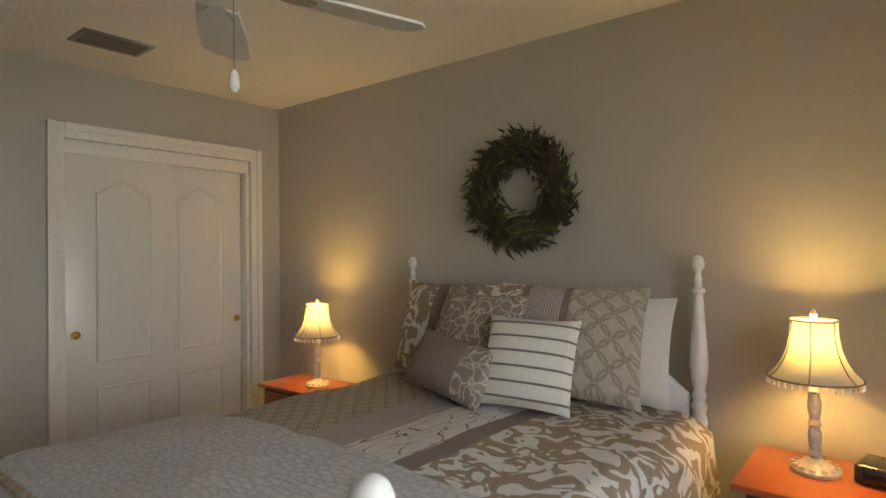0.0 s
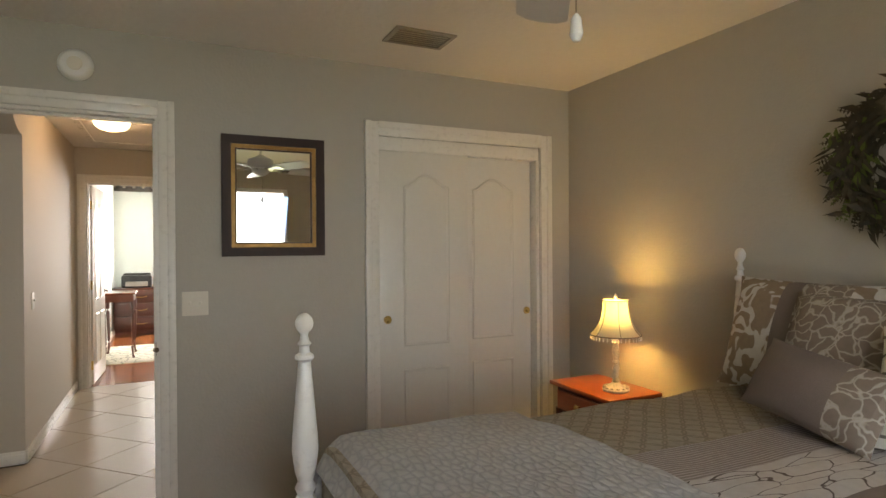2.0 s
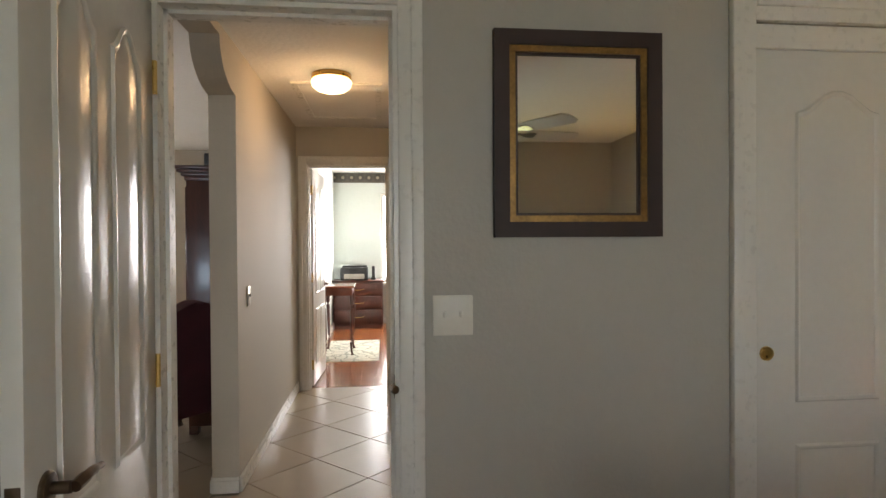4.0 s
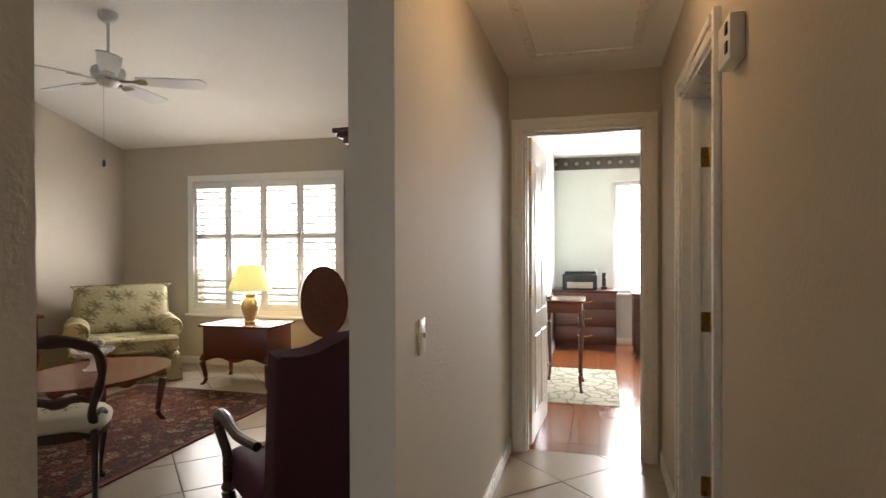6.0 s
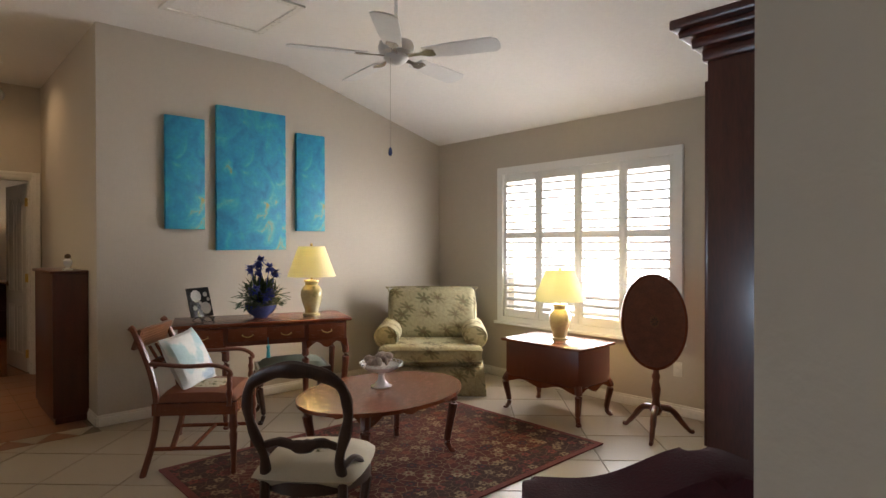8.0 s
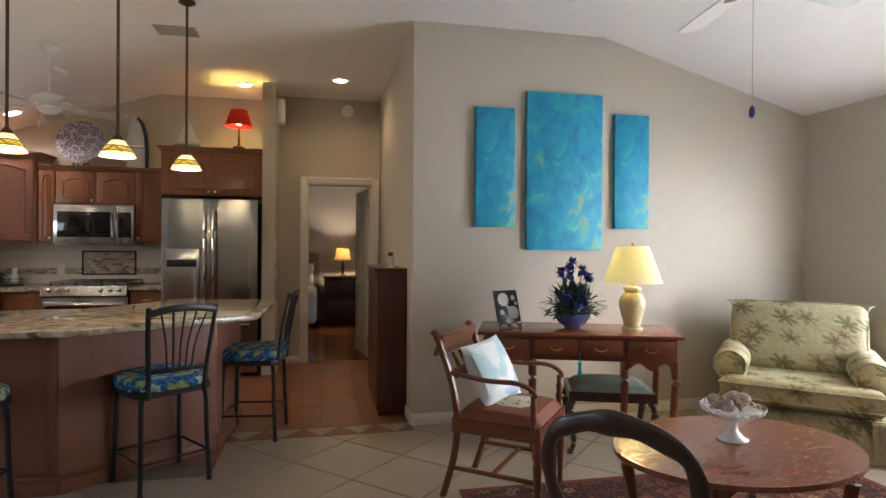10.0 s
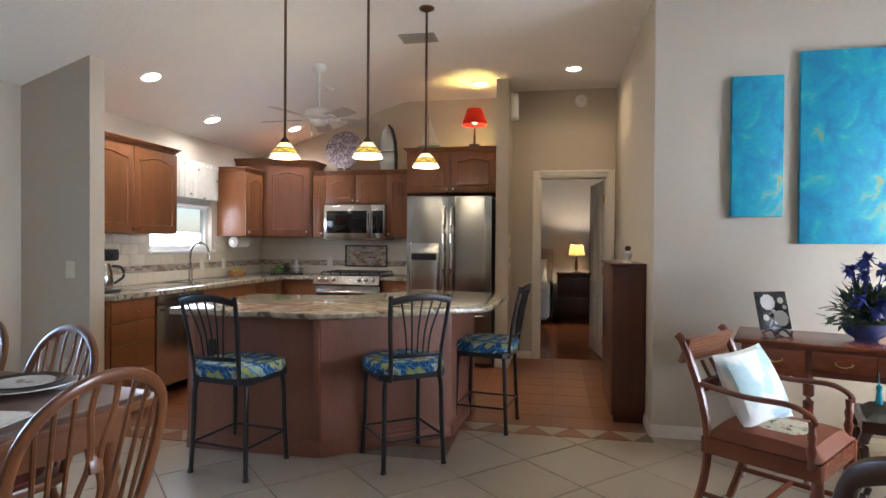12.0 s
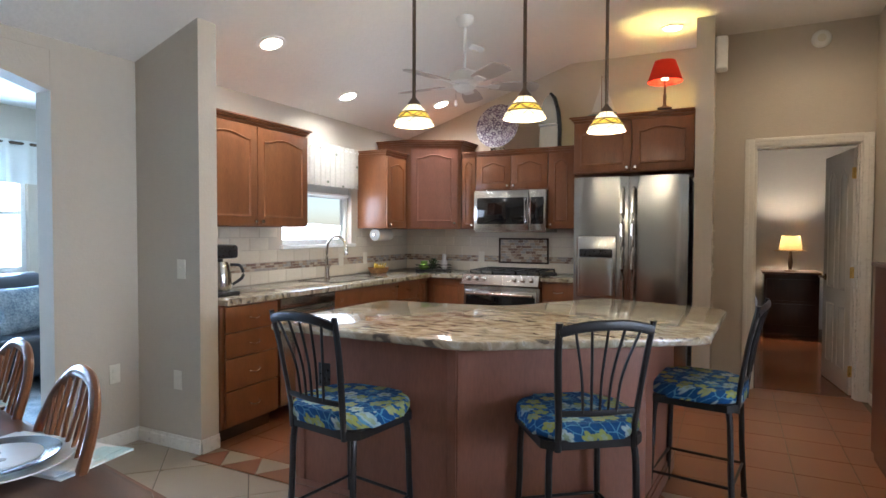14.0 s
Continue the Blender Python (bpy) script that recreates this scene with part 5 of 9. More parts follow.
pillow("cream square pillow with thin dark stripes", 0.37, 0.35, 0.15, -1.545, 1.86, 0.985, -22, 8, STRIPE, 1)


def nightstand(m, top, w, d, label):
    ob = thing("nightstand", label, "nightstand", m)
    bm = B()
    box(bm, 0, 0, top - 0.024, w, d, top, 0.008)
    part("tabletop", bm, ORANGE, ob, "glossy orange-brown top")
    bm = B()
    box(bm, 0.04, 0.03, top - 0.16, w - 0.04, d - 0.02, top - 0.024)
    part("body", bm, MAHOG, ob)
    bm = B()
    box(bm, 0.06, 0.012, top - 0.145, w - 0.06, 0.031, top - 0.045, 0.004)
    dr = part("drawer", bm, ORANGE, ob)
    bm = B()
    lathe(bm, [(0.006, 0), (0.006, 0.012), (0.014, 0.018), (0.010, 0.028), (0, 0.030)], 14, Matrix.Translation((w / 2, 0.012, top - 0.095)) @ Matrix.Rotation(radians(90), 4, "X"))
    part("knob", bm, BRASS, dr, "brass knob")
    for x in (0.045, w - 0.045):
        for y in (0.04, d - 0.04):
            bm = B()
            tube(bm, [(x, y, 0), (x, y, top * 0.4), (x, y, top - 0.15)], [0.013, 0.018, 0.024], 8)
            part("leg", bm, MAHOG, ob)
    return ob


nightstand(pose(-3.46, 1.955, 0), 0.63, 0.50, 0.35, "small nightstand with orange-brown top and dark legs")
nightstand(pose(-0.86, 1.86, 0), 0.705, 0.55, 0.44, "nightstand with an orange-brown top")


def bell_lamp(m, label):
    ob = thing("table_lamp", label, "lamp", m)
    bm = B()
    lathe(bm, [(0.075, 0), (0.078, 0.012), (0.06, 0.022), (0.035, 0.036), (0.018, 0.05), (0.023, 0.06), (0.014, 0.075), (0.019, 0.10), (0.022, 0.13), (0.015, 0.155), (0.021, 0.165),
               (0.014, 0.18), (0.020, 0.21), (0.022, 0.235), (0.015, 0.27), (0.021, 0.28), (0.012, 0.30), (0.010, 0.36)], 20)
    part("base", bm, ANTIQUE, ob, "antique white turned base")
    for i in range(12):
        a = 2 * math.pi * i / 12
        bm = B()
        lathe(bm, [(0, 0.008), (0.010, 0.004), (0.012, -0.004), (0, -0.006)], 8, Matrix.Translation((0.066 * math.cos(a), 0.066 * math.sin(a), 0.022)), False)
        part("bead", bm, ANTIQUE, ob)
    bm = B()
    pr = [(0.070, 0.525), (0.073, 0.47), (0.082, 0.425), (0.097, 0.385), (0.118, 0.35), (0.143, 0.325)]
    lathe(bm, pr, 32, I4, False)
    sh = part("shade", bm, SHADE_BED, ob, "lit cream bell shade")
    for nm, r, z in (("top_trim", 0.071, 0.525), ("bottom_trim", 0.144, 0.325)):
        bm = B()
        tube(bm, [(r * math.cos(2 * math.pi * i / 32), r * math.sin(2 * math.pi * i / 32), z) for i in range(32)], 0.0035, 6, closed=True)
        part(nm, bm, TAUPE, sh, "taupe braid")
    for i in range(6):
        a = 2 * math.pi * (i + 0.5) / 6
        bm = B()
        tube(bm, [((r + 0.0015) * math.cos(a), (r + 0.0015) * math.sin(a), z) for r, z in pr], 0.0022, 5)
        part("seam", bm, TAUPE, sh)
    drop = None
    for i in range(36):
        a = 2 * math.pi * i / 36
        if drop is None:
            bm = B()
            lathe(bm, [(0.001, 0), (0.004, -0.006), (0.002, -0.010), (0.005, -0.018), (0.0, -0.026)], 7, I4, False)
            drop = finish(bm, "bead_drop", PORCELAIN)
        q = new("bead_drop", drop)
        q.parent = sh
        q.location = (0.142 * math.cos(a), 0.142 * math.sin(a), 0.322)
    bm = B()
    lathe(bm, [(0.004, 0.525), (0.008, 0.533), (0.012, 0.545), (0.006, 0.56), (0, 0.566)], 12)
    part("finial", bm, ANTIQUE, ob)
    return ob


bell_lamp(pose(-3.1, 2.12, 0.63) @ Matrix.Scale(0.9, 4), "lit bell-shaded table lamp with beaded fringe on the nightstand")
bell_lamp(pose(-0.67, 2.12, 0.705) @ Matrix.Scale(0.9, 4), "lit bell-shaded table lamp with beaded fringe beside the clock radio")
ob = thing("clock_radio", "black clock radio on the nightstand", "clock", pose(-0.45, 2.12, 0.705, 0, 0, -12))
bm = B()
box(bm, -0.11, -0.07, 0.002, 0.11, 0.07, 0.062, 0.012, seg=3)
part("housing", bm, BLACK, ob)
bm = B()
box(bm, -0.085, -0.072, 0.018, 0.085, -0.069, 0.05, 0.001)
part("display", bm, DGLASS, ob)


def leaf_blade(bm, at, dirn, up, length, width):
    """A pointed leaf with a folded midrib."""
    d = Vector(dirn).normalized()
    s = d.cross(Vector(up)).normalized()
    n = s.cross(d)
    a = Vector(at)
    pts = [a, a + d * length * 0.4 + s * width / 2, a + d * length * 0.4 + n * width * 0.12, a + d * length * 0.4 - s * width / 2, a + d * length - n * width * 0.4]
    v = [bm.verts.new(p) for p in pts]
    bm.faces.new((v[0], v[1], v[2])), bm.faces.new((v[0], v[2], v[3])), bm.faces.new((v[1], v[4], v[2])), bm.faces.new((v[2], v[4], v[3]))


def wreath():
    rnd = random.Random(5)
    ob = thing("wreath", "large round wreath of dark dried ferns and leaves on the wall", "wreath", pose(-1.83, BN - 0.035, 1.675) @ Matrix.Scale(0.92, 4))
    bm = B()
    tube(bm, [(0.205 * math.cos(2 * math.pi * i / 30), 0, 0.205 * math.sin(2 * math.pi * i / 30)) for i in range(30)], 0.022, 8, up=(0, 1, 0), closed=True)
    part("vine_ring", bm, WALNUT, ob, "dark twisted vine ring")
    for nm, num, mt, lo, hi in (("leaves", 1500, LEAF, 0.045, 0.10), ("fern", 260, LEAFBRIGHT, 0.04, 0.085)):
        bm = B()
        for i in range(num):
            a = rnd.uniform(0, 2 * math.pi)
            if nm == "fern":
                a = rnd.choice((rnd.uniform(-0.3, 0.4), rnd.uniform(3.9, 5.4), rnd.uniform(1.2, 2.2), rnd.uniform(2.6, 3.4)))
            r = rnd.gauss(0.215, 0.033)
            y = rnd.uniform(-0.06, 0.015)
            out = rnd.uniform(-0.5, 1.3) if r > 0.2 else rnd.uniform(-1.2, 0.4)
            tang = Vector((-math.sin(a), 0, math.cos(a))) * rnd.choice((1, 1, 1, -0.6))
            rad = Vector((math.cos(a), 0, math.sin(a)))
            leaf_blade(bm, rad * r + Vector((0, y, 0)), tang + rad * out + Vector((0, rnd.uniform(-0.7, 0.1), 0)), (0, -1, rnd.uniform(-0.4, 0.4)), rnd.uniform(lo, hi), rnd.uniform(0.012, 0.024))
        for i in range(34 if nm == "leaves" else 12):
            a = rnd.uniform(0, 2 * math.pi)
            if i % 3 == 0:
                a = rnd.uniform(2.7, 3.9)
            rad = Vector((math.cos(a), 0, math.sin(a)))
            stem = (rad * rnd.uniform(0.7, 1.2) + Vector((-math.sin(a), 0, math.cos(a))) * rnd.uniform(0.3, 1.0)).normalized()
            base = rad * 0.22 + Vector((0, rnd.uniform(-0.06, -0.01), 0))
            L = rnd.uniform(0.09, 0.15)
            for k in range(9):
                q = base + stem * L * k / 9
                side = stem.cross(Vector((0, 1, 0)))
                for s in (1, -1):
                    leaf_blade(bm, q, stem * 0.6 + side * s, (0, -1, 0), 0.034 * (1 - k / 11), 0.009)
            tube(bm, [base, base + stem * L], 0.0015, 4)
        tagged(part(nm, bm, mt, ob), kind="stuff")


wreath()


def ceiling_fan(m, drop, label, hub_r=0.10, blade=0.52, first=0.0, light=False, chain=0.4, material=None, blade_mat=None, pitch=-12):
    """A five-blade ceiling fan at rest; its origin is where the rod meets the ceiling, drop is the rod's length."""
    mt, bmt = material or FANWHITE, blade_mat or FANWHITE
    ob = thing("ceiling_fan", label, "ceiling fan", m)
    bm = B()
    lathe(bm, [(0.065, 0.0), (0.068, -0.02), (0.055, -0.05), (0.03, -0.07), (0.012, -0.075)], 24)
    part("canopy", bm, mt, ob)
    bm = B()
    lathe(bm, [(0.011, -0.07), (0.011, -drop)], 12)
    part("rod", bm, mt, ob)
    bm = B()
    r = hub_r
    lathe(bm, [(0.02, -drop + 0.02), (r * 0.5, -drop), (r, -drop - 0.02), (r * 1.08, -drop - 0.05), (r, -drop - 0.085), (r * 0.7, -drop - 0.10), (r * 0.75, -drop - 0.115), (r * 0.55, -drop - 0.14),
               (r * 0.3, -drop - 0.155), (0.0, -drop - 0.16)], 28)
    part("motor", bm, mt, ob, "round white motor housing")
    for i in range(5):
        a = first + 72 * i
        bl = part("blade", blade_mesh(blade, r), bmt, ob, at=pose(0, 0, -drop - 0.098, 0, 0, a) @ Matrix.Rotation(radians(pitch), 4, "X"))
        bm = B()
        prism(bm, [(r * 0.6, -0.02), (r + 0.05, -0.014), (r + 0.11, -0.04), (r + 0.15, -0.03), (r + 0.15, 0.03), (r + 0.11, 0.04), (r + 0.05, 0.014), (r * 0.6, 0.02)], -0.010, -0.0045)
        part("blade_iron", bm, CHROME if blade_mat is None else mt, bl)
    if light:
        bm = B()
        lathe(bm, [(0.045, -drop - 0.155), (0.06, -drop - 0.18), (0.075, -drop - 0.25), (0.06, -drop - 0.28), (0.0, -drop - 0.285)], 24)
        part("light_bowl", bm, PORCELAIN, ob, "white glass bowl, unlit")
    z0 = -drop - 0.155
    bm = B()
    tube(bm, [(0.06, 0.02, z0 + 0.03), (0.062, 0.02, z0 - chain)], 0.0018, 5)
    c = part("pull_chain", bm, CHROME, ob)
    bm = B()
    lathe(bm, [(0.003, 0.01), (0.010, 0), (0.013, -0.03), (0.006, -0.042), (0, -0.044)], 12, Matrix.Translation((0.062, 0.02, z0 - chain)))
    part("chain_pull", bm, PORCELAIN if chain < 0.3 else BLUEPOT, c)
    return ob


def blade_mesh(L, r):
    bm = B()
    out = [(r + 0.08, -0.055), (r + L * 0.5, -0.07), (r + L - 0.03, -0.076), (r + L, -0.045), (r + L + 0.006, 0), (r + L, 0.045), (r + L - 0.03, 0.076), (r + L * 0.5, 0.07), (r + 0.08, 0.055)]
    return prism(bm, out, -0.004, 0.004, I4, 0.0015, 1)


ceiling_fan(pose(-1.70, 0.70, H1 - 0.001), 0.225, "white five-blade ceiling fan with a pull chain", 0.10, 0.47, 2, False, 0.18, pitch=12)

# ---- living room ----
def cabriole(bm, x, y, h, ox, oy, r=0.024, knee=0.035):
    """A curved leg from the frame at height h to the floor, bowing out along (ox, oy)."""
    pts = smooth_path([(x, y, h), (x + ox * knee, y + oy * knee, h * 0.82), (x + ox * knee * 0.4, y + oy * knee * 0.4, h * 0.5), (x - ox * 0.006, y - oy * 0.006, h * 0.2),
                       (x + ox * 0.012, y + oy * 0.012, h * 0.06), (x + ox * 0.03, y + oy * 0.03, 0.012)], 5)
    k = len(pts)
    rad = []
    for i in range(k):
        t = i / (k - 1)
        rad.append(r * (1.15 - 0.1 * t) if t < 0.25 else r * (1.1 - 0.9 * (t - 0.25)) if t < 0.8 else r * (0.6 + 1.3 * (t - 0.8)))
    tube(bm, pts, rad, 8)
    lathe(bm, [(r * 0.7, 0), (r * 0.95, 0.006), (r * 0.8, 0.016)], 10, Matrix.Translation((x + ox * 0.028, y + oy * 0.028, 0)))
    return bm


def scallop(x0, x1, top, drop, n=16):
    """An apron outline with a wavy lower edge."""
    return [(x0, top), (x1, top)] + [(x1 + (x0 - x1) * i / n, top - drop * (0.62 + 0.38 * math.cos(4 * math.pi * i / n))) for i in range(n + 1)]


def handle(parent, x, z, y, w=0.07, material=None):
    bm = B()
    tube(bm, smooth_path([(x - w / 2, y, z + 0.006), (x - w / 2, y - 0.018, z), (x, y - 0.022, z - 0.012), (x + w / 2, y - 0.018, z), (x + w / 2, y, z + 0.006)], 4), 0.0035, 6)
    part("handle", bm, material or BRASS, parent, "brass bail handle" if material is None else "")


# area rug
rug = thing("area_rug", "persian-style rug in red, navy and cream, on the tiles", "rug", pose(-7.115, -3.72, 0.0, 0, 0, 0))
rw, rd = 2.33, 1.56
for nm, a, b, z, mt in (("edge_band", (rw, rd), (rw - 0.08, rd - 0.08), 0.009, RUGRED), ("border", (rw - 0.08, rd - 0.08), (rw - 0.52, rd - 0.52), 0.010, RUGBORDER)):
    bm = B()
    ring_prism(bm, rect(*a), rect(*b), 0.0, z)
    part(nm, bm, mt, rug)
bm = B()
box(bm, -rw / 2 + 0.26, -rd / 2 + 0.26, 0, rw / 2 - 0.26, rd / 2 - 0.26, 0.010)
part("field", bm, RUG, rug)
# a second rug at the edge of the room
rug2 = thing("area_rug", "edge of a second red patterned rug", "rug", pose(-8.2, -1.75, 0))
bm = B()
box(bm, -0.6, -0.55, 0, 0.6, 0.55, 0.009)
part("field", bm, RUG, rug2)

# coffee table
ct = thing("coffee_table", "oval cherry coffee table with curved legs", "table", pose(-7.02, -3.71, 0.0095, 0, 0, 8))
bm = B()
prism(bm, ellipse(0.57, 0.43, 56), 0.415, 0.437, I4, 0.008)
part("tabletop", bm, CHERRY, ct, "polished oval cherry top")
bm = B()
for s in (1, -1):
    prism(bm, scallop(-0.36, 0.36, 0.415, 0.085), -0.01, 0.01, Matrix.Translation((0, s * 0.24, 0)) @ Matrix.Rotation(radians(90), 4, "X"))
    prism(bm, scallop(-0.24, 0.24, 0.415, 0.075), -0.01, 0.01, Matrix.Translation((s * 0.37, 0, 0)) @ Matrix.Rotation(radians(90), 4, "Z") @ Matrix.Rotation(radians(90), 4, "X"))
part("apron", bm, CHERRY, ct)
for sx in (1, -1):
    for sy in (1, -1):
        part("leg", cabriole(B(), sx * 0.36, sy * 0.23, 0.41, sx * 0.75, sy * 0.65, 0.026), CHERRYV, ct)
# compote with shells
cp = thing("compote_bowl", "white lattice-rimmed footed bowl on the coffee table", "bowl", pose(-7.06, -3.78, 0.447))
bm = B()
lathe(bm, [(0.065, 0), (0.068, 0.006), (0.045, 0.016), (0.022, 0.045), (0.018, 0.075), (0.03, 0.09), (0.09, 0.105), (0.125, 0.135), (0.121, 0.136), (0.085, 0.112), (0.0, 0.10)], 36, I4, False)
part("bowl", bm, PORCELAIN, cp)
bm = B()
for i in range(24):
    a = 2 * math.pi * i / 24
    c = Vector((0.133 * math.cos(a), 0.133 * math.sin(a), 0.144))
    tube(bm, [c + Vector((math.cos(a) * 0.35, math.sin(a) * 0.35, 0.8)) * 0.012 * math.sin(t) + Vector((-math.sin(a), math.cos(a), 0)) * 0.0155 * math.cos(t) for t in [2 * math.pi * j / 8 for j in range(8)]], 0.003, 5, closed=True)
part("lattice_rim", bm, PORCELAIN, cp)
rnd = random.Random(3)
for i in range(16):
    a, r = rnd.uniform(0, 6.28), rnd.uniform(0, 0.085)
    sh = thing("seashell", "brown and cream seashell heaped in the bowl", "seashell", pose(-7.06 + r * math.cos(a), -3.78 + r * math.sin(a), 0.590 + (0.09 - r) * 0.45 + rnd.uniform(0, 0.012), rnd.uniform(-70, 70), rnd.uniform(-70, 70), rnd.uniform(0, 360)), "seashells")
    k = rnd.uniform(0.7, 1.2)
    bm = B()
    lathe(bm, [(0.001, -0.04 * k), (0.012 * k, -0.025 * k), (0.011 * k, -0.02 * k), (0.022 * k, -0.003 * k), (0.020 * k, 0.002 * k), (0.027 * k, 0.016 * k), (0.02 * k, 0.03 * k), (0.008 * k, 0.036 * k), (0.001, 0.038 * k)], 12)
    part("shell", bm, SHELL, sh)

# writing desk, set at an angle to the wall
DESK = pose(-6.22, -5.085, 0, 0, 0, 160.4)     # its own x runs along the front edge, y towards the wall side is negative
desk = thing("writing_desk", "cherry writing desk with curved legs and brass handles", "desk", DESK)
DL, DD = 1.27, 0.55


def D(x, y, z=0.0):
    return DESK @ Vector((x, y, z))


bm = B()
box(bm, -0.01, 0.0, 0.747, DL + 0.01, DD, 0.772, 0.008)
part("tabletop", bm, CHERRY, desk, "polished cherry top")
bm = B()
box(bm, 0.03, 0.02, 0.60, DL - 0.03, DD - 0.02, 0.747)
part("body", bm, CHERRYV, desk)
for x0, x1, z0 in ((0.05, 0.33, 0.565), (0.36, 0.635, 0.635), (0.635, 0.91, 0.635), (0.94, 1.22, 0.565)):
    bm = B()
    box(bm, x0, -0.002, max(z0, 0.61), x1, 0.02, 0.735, 0.004)
    dr = part("drawer", bm, CHERRY, desk)
    handle(dr, (x0 + x1) / 2, 0.68, -0.002)
for x0, x1 in ((0.03, 0.345), (0.925, DL - 0.03)):
    bm = B()
    prism(bm, scallop(x0, x1, 0.61, 0.06), 0, 0.018, Matrix.Translation((0, 0.02, 0)) @ Matrix.Rotation(radians(90), 4, "X"))
    part("apron", bm, CHERRY, desk)
for x, ox in ((0.05, -0.5), (0.345, 0.1), (0.925, -0.1), (DL - 0.05, 0.5)):
    for y, oy in ((0.045, -0.7), (DD - 0.045, 0.6)):
        if ox in (0.1, -0.1) and oy > 0:
            continue
        part("leg", cabriole(B(), x, y, 0.61, ox, oy, 0.024, 0.03), CHERRYV, desk)
# tassel on the desk's drawer
ta = thing("tassel", "turquoise tassel hanging from the desk drawer", "tassel", DESK @ pose(0.64, -0.03, 0.66))
bm = B()
tube(bm, [(0, 0.01, 0.0), (0, 0, -0.06)], 0.0025, 5)
lathe(bm, [(0.004, -0.055), (0.013, -0.065), (0.013, -0.08), (0.009, -0.085), (0.016, -0.15), (0.0, -0.152)], 12, I4, False)
part("cord", bm, mat("turquoise_thread", (0.02, 0.30, 0.40), 0.8, vary=0.2, stretch=(8, 8, 1)), ta)


def jar_lamp(m, label, k=1.0):
    ob = thing("table_lamp", label, "lamp", m)
    bm = B()
    lathe(bm, [(0.07, 0), (0.07, 0.012), (0.055, 0.02), (0.058, 0.05), (0.075, 0.10), (0.088, 0.16), (0.085, 0.20), (0.065, 0.232), (0.048, 0.245), (0.052, 0.262), (0.06, 0.27), (0.06, 0.285), (0.02, 0.29)], 32)
    part("jar", bm, CERAMIC, ob, "yellow painted ginger jar")
    bm = B()
    lathe(bm, [(0.008, 0.288), (0.008, 0.36)], 10)
    part("stem", bm, BRASS, ob)
    bm = B()
    pr = [(0.195 * k, 0.315), (0.105 * k, 0.56)]
    lathe(bm, pr, 36, I4, False)
    part("shade", bm, SHADE_LIV, ob, "lit cream empire shade")
    bm = B()
    lathe(bm, [(0.004, 0.55), (0.012, 0.572), (0.006, 0.585), (0, 0.59)], 12)
    part("finial", bm, BRASS, ob)
    return ob


jar_lamp(Matrix.Translation(D(1.02, 0.30, 0.772)), "lit lamp with a painted yellow jar base on the desk")
jar_lamp(pose(-8.74, -3.62, 0.575), "lit lamp with a painted yellow jar base before the window", 1.08)


def iris_bowl(m):
    rnd = random.Random(8)
    ob = thing("flower_arrangement", "blue irises and dark leaves in a blue bowl", "flowers", m)
    bm = B()
    lathe(bm, [(0.05, 0), (0.055, 0.01), (0.09, 0.03), (0.115, 0.065), (0.118, 0.08), (0.108, 0.08), (0.08, 0.04), (0, 0.03)], 28, I4, False)
    part("bowl", bm, BLUEPOT, ob, "blue glazed bowl")
    bm = B()
    for i in range(620):
        a, e = rnd.uniform(0, 6.28), rnd.uniform(-0.1, 1.4)
        d = Vector((math.cos(a) * math.cos(e), math.sin(a) * math.cos(e), math.sin(e)))
        r = rnd.uniform(0.02, 0.15)
        leaf_blade(bm, Vector((0, 0, 0.08)) + d * r, d + Vector((rnd.uniform(-.6, .6), rnd.uniform(-.6, .6), rnd.uniform(-.5, .4))), (0.1, 0.2, 1), rnd.uniform(0.04, 0.09), rnd.uniform(0.012, 0.026))
    for i in range(9):
        a = rnd.uniform(0, 6.28)
        tube(bm, smooth_path([(0, 0, 0.08), (0.12 * math.cos(a), 0.12 * math.sin(a), 0.14), (0.22 * math.cos(a), 0.22 * math.sin(a), 0.10 + 0.06 * rnd.random())], 5), 0.002, 4)
    tagged(part("leaves", bm, FOLIAGE, ob), kind="stuff")
    for i in range(15):
        a, r = rnd.uniform(0, 6.28), rnd.uniform(0.0, 0.12)
        top = Vector((r * math.cos(a), r * math.sin(a), rnd.uniform(0.22, 0.42) - r))
        bm = B()
        tube(bm, [(top.x * 0.3, top.y * 0.3, 0.08), top], 0.003, 5)
        for k in range(24):
            b, e = rnd.uniform(0, 6.28), rnd.uniform(-0.9, 1.3)
            leaf_blade(bm, top, (math.cos(b), math.sin(b), e), (0, 0, 1), rnd.uniform(0.035, 0.06), 0.034)
        part("iris", bm, IRIS, ob, "deep blue iris")


